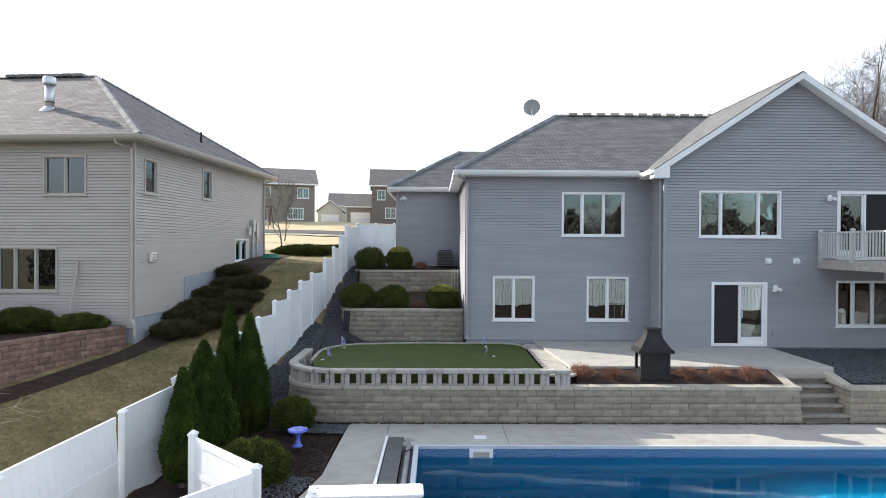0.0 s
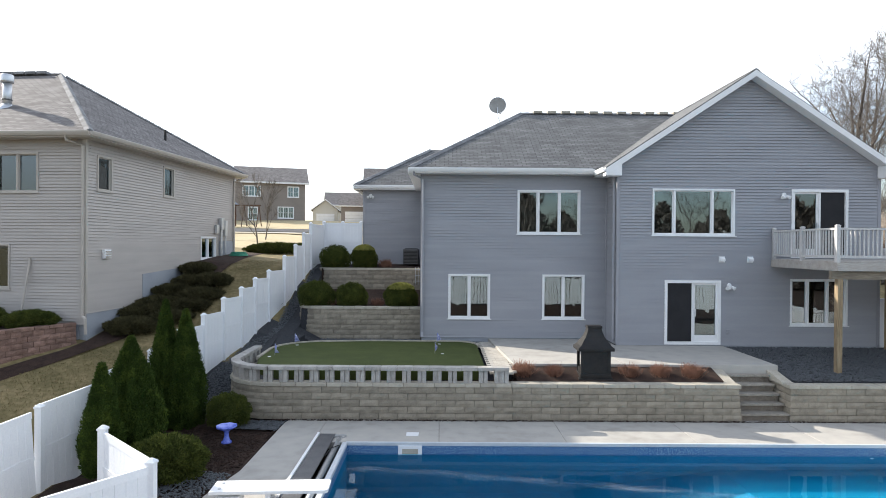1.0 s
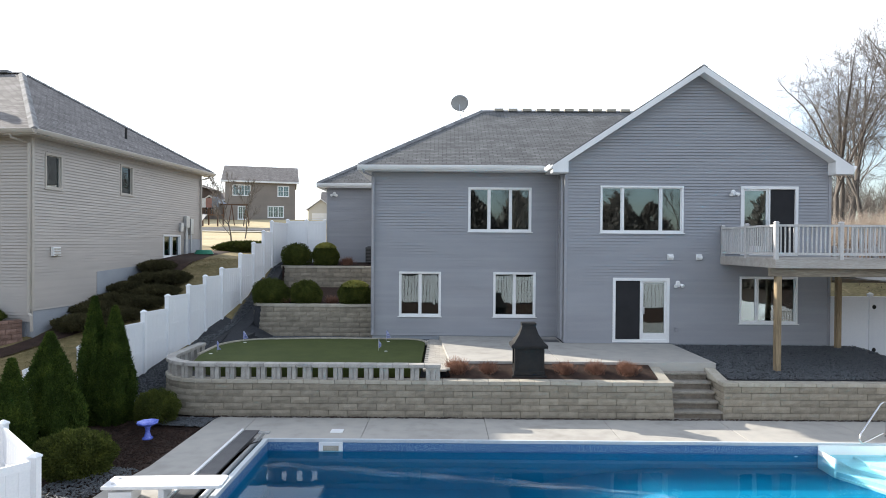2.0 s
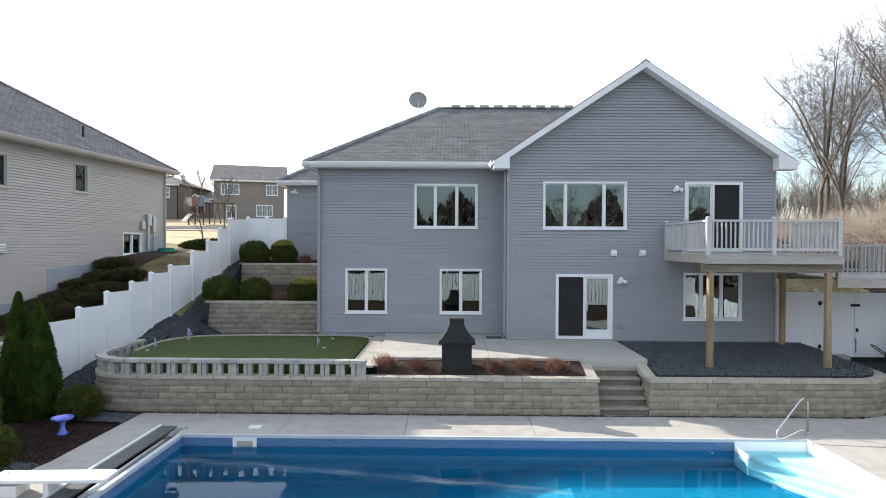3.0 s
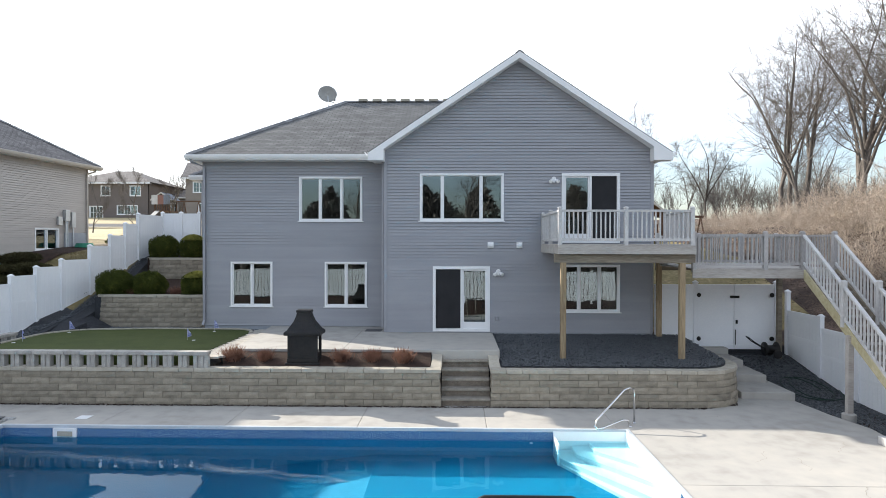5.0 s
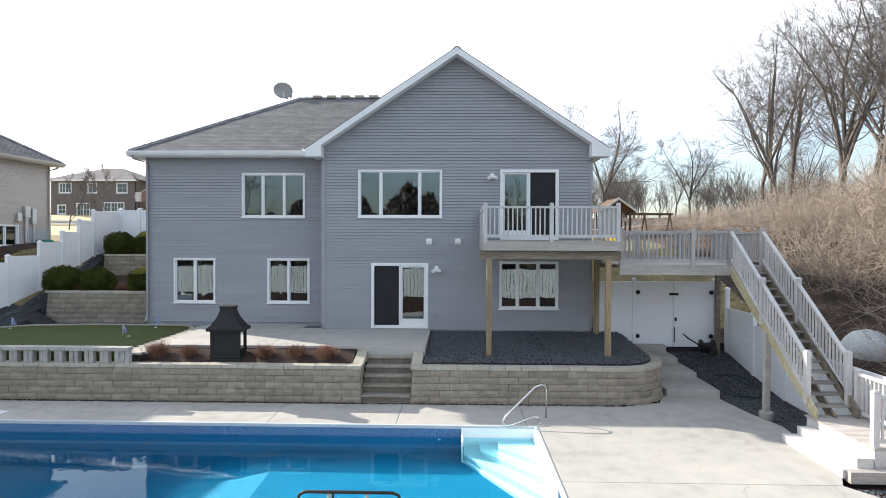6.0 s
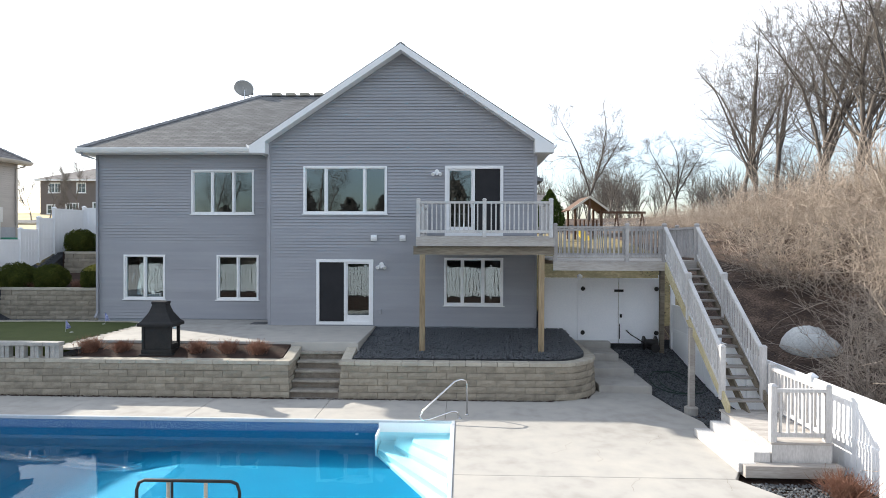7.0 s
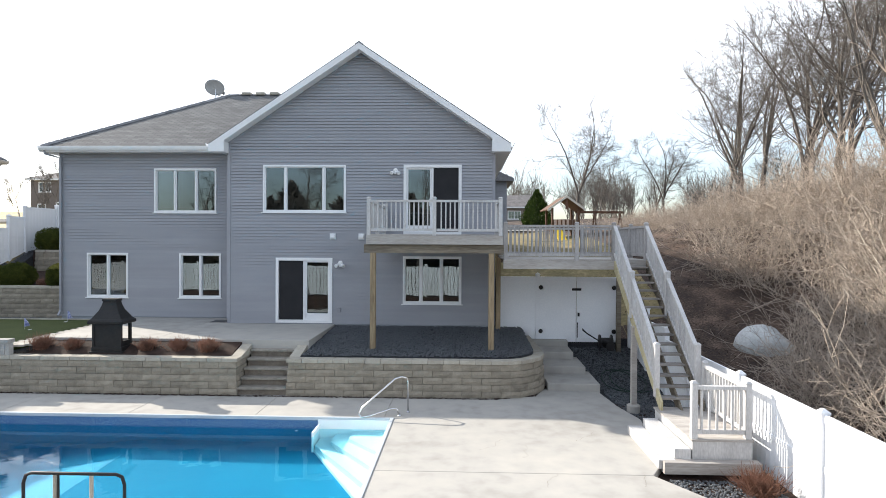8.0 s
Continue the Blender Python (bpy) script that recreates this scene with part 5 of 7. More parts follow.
# steps between the walls
st = thing("garden_steps", "concrete block garden steps between retaining walls", "steps")
n = 6
for k in range(n):
    z1 = 1.24 * (k + 1) / n
    y0 = -4.42 + k * 0.235
    part("tread", Shape().box(2.0, 3.28, y0, -3.0, z1 - 0.06, z1), M_TREAD, st, "", 0.012)
    part("riser", Shape().box(2.0, 3.28, y0 + 0.07, -3.0, z1 - 0.207, z1 - 0.062), M_STEPSTONE, st)
part("step_cheek", Shape().prism([(1.72, -4.1), (2.0, -4.1), (2.0, -3.3), (1.72, -3.3)], 0.9, [0.96, 0.96, 1.16, 1.16]), M_CAP, st, "", 0.01)
part("step_cheek", Shape().prism([(3.28, -4.1), (3.56, -4.1), (3.56, -3.2), (3.28, -3.2)], 0.9, [0.96, 0.96, 1.16, 1.16]), M_CAP, st, "", 0.01)

# side path stepping up to the gate
sp = thing("path_steps", "broad concrete steps rising to the gate", "steps")
for k, (y0, y1, z, xa, xb) in enumerate(((-3.55, -2.3, 0.2, 10.2, 11.6), (-2.35, -1.2, 0.42, 10.2, 11.45), (-1.25, -0.2, 0.64, 10.15, 11.3), (-0.25, 0.6, 0.84, 10.1, 11.3))):
    part("tread", Shape().prism([(xa, y0 + 0.1), (xb, y0), (xb + 0.03, y1 + 0.4), (xa, y1 + 0.4)], z - 0.35, z), M_CONC, sp, "", 0.02)

# balustrade on the wall
bl = Line([(-11.78, -1.15), (-11.78, -3.0)] + arc(-10.5, -3.0, 1.28, 180, 270, 12)[1:] + [(-4.15, -4.28)])
ba = thing("stone_balustrade", "low balustrade of grey split stone blocks", "balustrade")
bm_ = [block_mesh("baluster", 0.115, 0.33, 0.17, M_BALUS, 40 + k, 0.02) for k in range(4)]
nb = int(bl.length / 0.405)
br_ = random.Random(9)
for i in range(nb + 1):
    s0 = min(bl.length - 0.13, i * bl.length / nb + 0.13)
    for e in (-0.06, 0.06):
        x, y, a = bl.at(max(0.06, s0 + e))
        part("baluster", br_.choice(bm_), None, ba).matrix_basis = pose(x, y, 0.955, 0, 0, a + br_.uniform(-3, 3)) @ Matrix.Translation((0, -0.08 + br_.uniform(-0.01, 0.01), 0)) @ Matrix.Diagonal((1, 1, 1 + br_.uniform(-0.01, 0.0), 1))
cm_ = Shape().box(-0.205, 0.205, -0.13, 0.13, 0, 0.1).mesh("coping_stone", M_BALUS, 0.02)
nc = int(bl.length / 0.41)
for i in range(nc):
    x, y, a = bl.at((i + 0.5) * bl.length / nc)
    part("coping_stone", cm_, None, ba).matrix_basis = pose(x, y, 1.285 + br_.uniform(0, 0.005), 0, 0, a) @ Matrix.Diagonal((bl.length / nc / 0.412, 1, 1, 1))

# ---- fences ----
post_mesh = {}
panel_mesh = {}


def fence_post(parent, x, y, z0, z1, mat=None):
    key = round(z1 - z0, 2)
    if key not in post_mesh:
        s = Shape().box(-0.064, 0.064, -0.064, 0.064, 0, key)
        s.hull8([(-0.078, -0.078, key), (0.078, -0.078, key), (0.078, 0.078, key), (-0.078, 0.078, key), (-0.02, -0.02, key + 0.055), (0.02, -0.02, key + 0.055), (0.02, 0.02, key + 0.055), (-0.02, 0.02, key + 0.055)])
        s.box(-0.078, 0.078, -0.078, 0.078, key - 0.03, key + 0.001)
        post_mesh[key] = s.mesh("post", M_VINYL)
    o = part("post", post_mesh[key], None, parent)
    o.matrix_basis = pose(x, y, z0)
    return o


def fence_panel(parent, a, b, za, zb, rake=0.0):
    length, h = math.dist(a, b) - 0.12, zb - za
    key = (round(length, 2), round(h, 2))
    if key not in panel_mesh:
        n = max(3, round(length / 0.165))
        w = length / n
        line = []
        for k in range(n):
            x0 = -length / 2 + k * w
            line += [(x0, 0.006), (x0 + 0.005, 0.013), (x0 + w - 0.005, 0.013)]
        line.append((length / 2, 0.006))
        s = Shape()
        m = len(line)
        for x, d in line:
            s.v += [(x, -d, 0.03), (x, -d, h - 0.03), (x, d, 0.03), (x, d, h - 0.03)]
        for i in range(m - 1):
            q, r = 4 * i, 4 * i + 4
            s.f += [(q, r, r + 1, q + 1), (r + 2, q + 2, q + 3, r + 3), (q + 1, r + 1, r + 3, q + 3), (r, q, q + 2, r + 2)]
        s.f += [(0, 1, 3, 2), (4 * m - 4, 4 * m - 2, 4 * m - 1, 4 * m - 3)]
        rails = [Shape().box(-length / 2, length / 2, -0.025, 0.025, z0, z1).mesh("rail", M_VINYL) for z0, z1 in ((0.0, 0.14), (h * 0.52, h * 0.52 + 0.09), (h - 0.13, h))]
        panel_mesh[key] = (s.mesh("panel", M_VINYL), rails)
    o = part("panel", panel_mesh[key][0], None, parent)
    o.matrix_basis = pose((a[0] + b[0]) / 2, (a[1] + b[1]) / 2, za, 0, 0, math.degrees(math.atan2(b[1] - a[1], b[0] - a[0])))
    if rake:
        tilt = Matrix.Identity(4)
        tilt[2][0] = rake / length
        o.matrix_basis = o.matrix_basis @ tilt
    for r in panel_mesh[key][1]:
        part("rail", r, None, o)
    return o


lf = thing("fence", "white vinyl privacy fence stepping up the slope", "fence")
FENCE_TOPS = [(-16.7, 0.8), (-13.9, 0.95), (-11.1, 1.12), (-8.3, 1.35), (-6.1, 1.52), (-4.85, 1.85), (-3.6, 2.2), (-2.4, 2.48), (-1.25, 2.86), (-0.1, 3.11), (0.9, 3.37), (2.0, 3.6), (3.4, 4.12), (4.5, 4.56), (5.4, 5.07), (6.2, 5.52), (7.9, 5.64)]
for (y0, z0), (y1, z1) in zip(FENCE_TOPS, FENCE_TOPS[1:]):
    rk_ = z1 - z0 if y0 < -5 else 0.0
    fence_panel(lf, (fence_x(y0), y0), (fence_x(y1), y1), z0 - 2.0 + rk_ / 2, z0 + rk_ / 2, rk_)
    fence_post(lf, fence_x(y0), y0, z0 - 2.1, z0 + 0.02)
fence_post(lf, fence_x(7.9), 7.9, 3.5, 5.68)
ff = thing("fence", "white vinyl privacy fence panel closing the side yard", "fence")
fence_panel(ff, (fence_x(7.9), 7.9), (-10.6, 7.9), 3.6, 5.64)
fence_panel(ff, (-10.6, 7.9), (-9.7, 7.9), 3.6, 5.64)
fence_post(ff, -10.6, 7.9, 3.5, 5.68)
fence_post(ff, -9.74, 7.9, 3.5, 5.68)
gf = thing("fence", "white vinyl fence return beside the pool deck", "fence")
GP = [(-12.2, -9.1), (-10.6, -10.55), (-11.9, -12.3)]
for (a, b), top in zip(GP, (1.2, 1.12, 1.1)):
    fence_post(gf, a, b, -0.4, top)
fence_panel(gf, GP[0], GP[1], -0.35, 1.14)
fence_panel(gf, GP[1], GP[2], -0.35, 1.06)
rf = thing("fence", "white vinyl privacy fence along the wooded bank", "fence")
RT = [(-17.0, 1.42), (-15.6, 1.42), (-13.0, 1.42), (-10.4, 1.42), (-7.7, 1.42), (-5.0, 1.42), (-3.4, 1.72), (-1.7, 2.05), (0.1, 2.6)]
for (y0, z0), (y1, z1) in zip(RT, RT[1:]):
    fence_panel(rf, (RIGHT_X, y0), (RIGHT_X, y1), z0 - 1.83, z0)
    fence_post(rf, RIGHT_X, y0, z0 - 1.9, z0 + 0.03)
fence_post(rf, RIGHT_X, 0.1, 0.5, 2.68)
bf = thing("fence", "white vinyl privacy fence at the foot of the yard", "fence")
picket = Shape().box(-0.086, 0.086, -0.011, 0.011, 0, 1.8).mesh("picket", M_VINYL)
for k in range(13):
    x0, x1 = -20.4 + k * 2.6, -20.4 + (k + 1) * 2.6
    for z in (0.95, 2.2):
        part("rail", Shape().box(x0 + 0.06, x1 - 0.06, -17.02, -16.98, z, z + 0.09), M_VINYL, bf)
    for j in range(12):
        part("picket", picket, None, bf).matrix_basis = pose(x0 + 0.17 + j * 0.206, -16.96, 0.72)
    fence_post(bf, x0, -17.0, 0.5, 2.6)
# gates
gt = thing("gate", "white vinyl double gate with black hinges beside the house", "gate")
for a, b in ((9.0, 10.3), (10.41, 11.625), (11.635, 12.95)):
    leaf = part("leaf", Shape().box(a + 0.004, b - 0.004, 0.08, 0.12, 0.76, 2.9 - 0.04).box(a + 0.004, b - 0.004, 0.06, 0.14, 2.76, 2.9).box(a + 0.004, b - 0.004, 0.06, 0.14, 0.75, 0.9), M_VINYL, gt, "white gate leaf", 0.004)
for x in (10.355, 13.02):
    fence_post(gt, x, 0.1, 0.7, 2.98)
for x, z in ((10.45, 2.55), (10.45, 1.1), (12.86, 2.55), (12.86, 1.1)):
    part("hinge", Shape().lathe([(0.075, 0), (0.075, 0.02), (0.05, 0.035)], 14), M_BLACK, gt, "black round hinge plate").matrix_basis = pose(x, 0.06, z, 90, 0, 0) 
part("latch", Shape().box(11.48, 11.78, 0.02, 0.06, 2.45, 2.53), M_BLACK, gt, "black gate latch", 0.006)
part("lock", Shape().box(11.67, 11.73, 0.02, 0.06, 1.6, 1.72), M_BLACK, gt, "", 0.006)
part("drop_rod", Shape().tube([(11.66, 0.04, 0.9), (11.66, 0.04, 1.4)], 0.014, 6), M_BLACK, gt)

# ---- deck and stairs ----
baluster = Shape().box(-0.018, 0.018, -0.018, 0.018, 0, 0.74).mesh("baluster", M_RAIL)

grey_baluster = Shape().box(-0.018, 0.018, -0.018, 0.018, 0, 0.74).mesh("baluster", M_RAIL_GREY)


def railing(parent, a, b, za, zb, posts, h=0.95, post_h=1.0, step=0.125, mat=M_RAIL):
    """A railing over the line a-b, whose floor goes from za to zb; posts at these shares of it."""
    L = math.dist(a, b)
    at = lambda t: (a[0] + (b[0] - a[0]) * t, a[1] + (b[1] - a[1]) * t, za + (zb - za) * t)
    for t in posts:
        x, y, z = at(t)
        s = Shape().box(-0.052, 0.052, -0.052, 0.052, -0.12, post_h)
        s.hull8([(-0.065, -0.065, post_h), (0.065, -0.065, post_h), (0.065, 0.065, post_h), (-0.065, 0.065, post_h), (-0.03, -0.03, post_h + 0.04), (0.03, -0.03, post_h + 0.04), (0.03, 0.03, post_h + 0.04), (-0.03, 0.03, post_h + 0.04)])
        part("post", s, mat, parent, "").matrix_basis = pose(x, y, z)
    p, q = Vector(at(0)), Vector(at(1))
    o = Vector((0, 0, 1))
    bar(parent, p + o * (h - 0.03), q + o * (h - 0.03), 0.09, 0.06, mat, "top_rail")
    bar(parent, p + o * 0.12, q + o * 0.12, 0.05, 0.075, mat, "bottom_rail")
    n = int(L / step)
    for i in range(1, n):
        t = i / n
        if any(abs(t - u) * L < 0.07 for u in posts):
            continue
        x, y, z = at(t)
        part("baluster", baluster if mat is M_RAIL else grey_baluster, None, parent).matrix_basis = pose(x, y, z + 0.15)


def floor_boards(parent, x0, x1, y0, y1, z, w=0.14):
    n = round((y1 - y0) / w)
    w = (y1 - y0) / n
    me = Shape().box(x0, x1, 0.003, w - 0.003, -0.035, 0).mesh("deck_board", M_DECKWOOD)
    for i in range(n):
        part("deck_board", me, None, parent).matrix_basis = pose(0, y0 + i * w, z)


DZ = 4.24
deck = thing("deck", "weathered raised deck with pale railing on timber posts", "deck")
floor_boards(deck, 5.22, 8.95, -3.35, -0.04, DZ)
for q in ((5.2, 8.97, -3.4, -3.36), (5.2, 5.24, -3.36, -0.04), (8.93, 8.97, -3.36, -0.04)):
    part("rim_joist", Shape().box(*q, DZ - 0.28, DZ - 0.037), M_DECKWOOD, deck, "", 0.004)
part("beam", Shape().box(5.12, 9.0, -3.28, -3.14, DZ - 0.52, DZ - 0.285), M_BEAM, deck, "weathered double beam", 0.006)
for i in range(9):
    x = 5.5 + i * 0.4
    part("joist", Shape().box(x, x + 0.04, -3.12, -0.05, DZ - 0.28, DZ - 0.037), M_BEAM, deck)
for x in (5.37, 8.66):
    part("support_post", Shape().box(x - 0.075, x + 0.075, -3.28, -3.13, 0.9, DZ - 0.52), M_LUMBER, deck, "yellowed treated timber post", 0.008)
part("support_post", Shape().box(8.95, 9.1, -0.35, -0.2, 0.9, DZ - 0.28), M_LUMBER, deck, "", 0.008)
railing(deck, (5.26, -3.3), (8.9, -3.3), DZ, DZ, (0, 0.5, 1))
railing(deck, (5.26, -0.05), (5.26, -3.3), DZ, DZ, (0.02, 0.5))
railing(deck, (8.9, -1.2), (8.9, -3.3), DZ, DZ, (0,))

LZ = 3.57
br2 = thing("stair_deck", "weathered lower walkway deck with pale railing", "deck")
floor_boards(br2, 9.02, 13.0, -3.05, 0.0, LZ)
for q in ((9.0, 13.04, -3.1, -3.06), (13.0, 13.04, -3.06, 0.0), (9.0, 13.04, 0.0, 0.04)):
    # the rear rim's darker colour stands for shade below the walkway
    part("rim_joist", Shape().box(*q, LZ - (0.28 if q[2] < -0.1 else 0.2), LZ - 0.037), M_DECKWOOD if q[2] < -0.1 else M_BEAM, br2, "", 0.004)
for x, y in ((12.93, -0.25),):
    part("support_post", Shape().box(x - 0.07, x + 0.07, y - 0.07, y + 0.07, 0.4, LZ - 0.28), M_BEAM, br2, "", 0.008)
railing(br2, (9.06, -3.02), (12.06, -3.02), LZ, LZ, (0.0, 0.66, 1), mat=M_RAIL_GREY)
railing(br2, (12.95, 0.0), (12.95, -3.02), LZ, LZ, (0, 0.5, 1), mat=M_RAIL_GREY)
railing(br2, (9.06, 0.0), (12.95, 0.0), LZ, LZ, (0, 0.35, 0.7), step=0.13, mat=M_RAIL_GREY)
for k in range(3):
    part("tread", Shape().box(9.0, 9.3 + 0.0, -1.15, -0.1, LZ + 0.02 + k * 0.2, LZ + 0.06 + k * 0.2) if k == 0 else Shape().box(9.0, 9.3 - k * 0.1, -1.15, -0.1, LZ + 0.02 + k * 0.2, LZ + 0.06 + k * 0.2), M_DECKWOOD, br2)

stairs = thing("staircase", "open timber staircase with weathered white railings", "staircase")
SX0, SX1, SY0, SY1, SZ1 = 12.06, 12.97, -3.1, -7.05, 0.52
NS = 16
for k in range(1, NS):
    z = LZ - (LZ - SZ1) * k / NS
    y = SY0 + (SY1 - SY0) * k / NS
    part("tread", Shape().box(SX0 + 0.05, SX1 - 0.05, y - 0.03, y + 0.22, z - 0.04, z), M_TREADWOOD, stairs, "", 0.006)
# centre and right stringers are coloured dark for the shade behind the treads
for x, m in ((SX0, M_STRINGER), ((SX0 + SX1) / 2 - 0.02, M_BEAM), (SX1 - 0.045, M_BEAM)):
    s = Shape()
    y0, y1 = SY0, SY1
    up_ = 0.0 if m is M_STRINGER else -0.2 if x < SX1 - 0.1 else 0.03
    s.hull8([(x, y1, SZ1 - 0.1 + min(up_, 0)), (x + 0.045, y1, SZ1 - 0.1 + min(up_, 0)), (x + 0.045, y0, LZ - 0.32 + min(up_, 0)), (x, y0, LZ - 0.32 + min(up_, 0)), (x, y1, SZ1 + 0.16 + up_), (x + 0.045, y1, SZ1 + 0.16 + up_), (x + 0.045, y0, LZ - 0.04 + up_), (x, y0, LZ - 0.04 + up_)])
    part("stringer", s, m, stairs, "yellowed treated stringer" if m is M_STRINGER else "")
for x in (SX0 + 0.02, SX1 - 0.02):
    railing(stairs, (x, SY0 + 0.02), (x, SY1 + 0.35), LZ + 0.02, SZ1 + 0.3, (0.47, 1), 0.92, 1.02)
part("support_post", Shape().box(12.0, 12.13, -5.1, -4.97, 0.02, 2.0), M_DECKWOOD, stairs, "weathered grey post", 0.006)
part("footing", Shape().lathe([(0.16, -0.2), (0.16, 0.06), (0.13, 0.08)], 16, 12.065, -5.035), M_CONC, stairs)
ld = thing("stair_landing", "low pale landing with two steps and a short railing", "landing")
floor_boards(ld, 12.0, 13.1, -8.9, -6.75, 0.5)
part("skirt", Shape().box(12.02, 13.08, -8.88, -8.84, -0.1, 0.46).box(12.02, 12.06, -8.84, -6.8, -0.1, 0.46).box(13.04, 13.08, -8.84, -6.8, -0.3, 0.46), M_RAIL, ld)
part("step", Shape().box(11.7, 11.99, -8.9, -7.0, 0.0, 0.33), M_RAIL, ld, "", 0.012)
part("step", Shape().box(11.38, 11.69, -9.0, -7.0, 0.0, 0.165), M_RAIL, ld, "", 0.012)
part("ledge", Shape().box(11.45, 13.15, -9.12, -8.92, -0.05, 0.16), M_DECKWOOD, ld, "mossy lower timber", 0.01)
railing(ld, (12.07, -8.8), (13.03, -8.8), 0.5, 0.5, (0, 1))
railing(ld, (13.03, -8.8), (13.03, -6.9), 0.5, 0.5, (1,))

block_wall("retaining_wall", "tan split-face block retaining wall with pale cap beside the pool", w1, 0.0, 5, 0.172, M_BLOCK, M_CAP)
block_wall("retaining_wall", "tan split-face block wall with a rounded end holding dark slate", w2, 0.0, 5, 0.172, M_BLOCK, M_CAP)
block_wall("terrace_wall", "lower tan block terrace wall with shrubs above", lo, 1.08, 6, 0.188, M_BLOCK, M_CAP)
block_wall("terrace_wall", "upper tan block terrace wall beside the house", up, 2.5, 5, 0.2, M_BLOCK, M_CAP)
red = [(-20.9, -8.5), (-19.3, -4.6), (-18.35, -2.2), (-17.65, -0.95)]
block_wall("garden_wall", "reddish brown block garden wall before the beige house", red, 0.75, 7, 0.17, M_RED_BLOCK, M_RED_BLOCK, w=0.32)
fill("planting_bed", [(-21.25, -8.6), (-19.62, -4.6), (-18.65, -2.2), (-18.0, -0.9), (-33, -0.4), (-33, -8.6)], 0.5, 1.95, M_MULCH, "dark planting bed behind the garden wall")

# pavers beside the turf
pv = thing("paver_strip", "strip of pale stone pavers beside the turf", "pavers")
pm = Shape().box(-0.105, 0.105, -0.075, 0.075, 0, 0.06).mesh("paver", M_PAVER, 0.008)
rp = random.Random(2)
for j in range(32):
    y = -4.0 + j * 0.158
    for i in range(3):
        x = -4.47 + i * 0.215 + (0.1 if j % 2 else 0) - 0.06
        if x > -3.98 and y > -3.3:
            x = -4.0
        part("paver", pm, None, pv).matrix_basis = pose(x - (0.06 * (y - 0) if y > 0 else 0), y, 1.13 + rp.uniform(0, 0.006), 0, 0, rp.uniform(-1.5, 1.5))


# ---- plants ----
def quads_object(name, verts, faces, mat, smooth=False):
    me = bpy.data.meshes.new(name)
    k = faces.shape[1]
    me.vertices.add(len(verts))
    me.vertices.foreach_set("co", verts.astype(np.float32).ravel())
    me.loops.add(faces.size)
    me.loops.foreach_set("vertex_index", faces.astype(np.int32).ravel())
    me.polygons.add(len(faces))
    me.polygons.foreach_set("loop_start", np.arange(0, faces.size, k, dtype=np.int32))
    me.materials.append(mat)
    me.update(calc_edges=True)
    me.validate()
    if smooth:
        me.polygons.foreach_set("use_smooth", [True] * len(me.polygons))
    return me


def limb_arrays(limbs, sides=4):
    """Tapered tubes for a list of (points, radii)."""
    V, F, b = [], [], 0
    ang = np.arange(sides) * 2 * np.pi / sides
    ca, sa = np.cos(ang), np.sin(ang)
    for pts, rad in limbs:
        p = np.asarray(pts, float)
        n = len(p)
        d = np.gradient(p, axis=0)
        d /= np.linalg.norm(d, axis=1)[:, None] + 1e-9
        ref = np.array((0.31, 0.87, 0.37))
        s = np.cross(d, ref)
        s /= np.linalg.norm(s, axis=1)[:, None] + 1e-9
        u = np.cross(d, s)
        r = np.asarray(rad, float)[:, None, None]
        ring = p[:, None, :] + r * (s[:, None, :] * ca[None, :, None] + u[:, None, :] * sa[None, :, None])
        V.append(ring.reshape(-1, 3))
        i = np.arange(n - 1)[:, None] * sides
        k = np.arange(sides)[None, :]
        k2 = (k + 1) % sides
        F.append(np.stack((i + k, i + k2, i + sides + k2, i + sides + k), -1).reshape(-1, 4) + b)
        b += n * sides
    return np.concatenate(V), np.concatenate(F)


def grow(rng, start, way, length, radius, depth, out, spread=0.6, droop=0.0, kids=(3, 5), thin=0.012, n=6, wob=0.16):
    """One limb with its side limbs, appended to out by depth."""
    p, d = np.array(start, float), np.array(way, float)
    d /= np.linalg.norm(d)
    pts = [p.copy()]
    for i in range(n - 1):
        d = d + rng.normal(0, wob, 3) * (0.6 if depth > 2 else 1) + np.array((0, 0, 0.05 - droop))
        d /= np.linalg.norm(d)
        p = p + d * length / (n - 1)
        pts.append(p.copy())
    tip = max(radius * 0.35, thin * 0.5)
    out.append((depth, pts, list(np.linspace(radius, tip, n))))
    if depth <= 0:
        return
    for k in range(rng.integers(kids[0], kids[1] + 1)):
        t = rng.uniform(0.3, 1.0)
        i = min(n - 2, int(t * (n - 1)))
        q = pts[i] + (pts[i + 1] - pts[i]) * (t * (n - 1) - i)
        axis = rng.normal(0, 1, 3)
        axis -= axis.dot(d) * d
        axis /= np.linalg.norm(axis) + 1e-9
        way2 = d * (1 - 0.25 * rng.random()) + axis * spread * rng.uniform(0.6, 1.3)
        grow(rng, q, way2, length * rng.uniform(0.45, 0.72), max(thin, radius * rng.uniform(0.38, 0.6)), depth - 1, out, spread, droop, kids, thin, max(4, n - 1), wob)


def bare_tree(seed, height, radius, stems=1, depth=5, spread=0.55, thin=0.012, kids=(3, 5)):
    rng = np.random.default_rng(seed)
    out = []
    for s in range(stems):
        lean = rng.normal(0, 0.12 if stems == 1 else 0.3, 2)
        grow(rng, (rng.normal(0, 0.15) * (stems > 1), rng.normal(0, 0.15) * (stems > 1), -0.2), (lean[0], lean[1], 1), height * rng.uniform(0.55, 0.7), radius * rng.uniform(0.7, 1), depth, out, spread, 0.0, kids, thin, 9, 0.09)
    return out


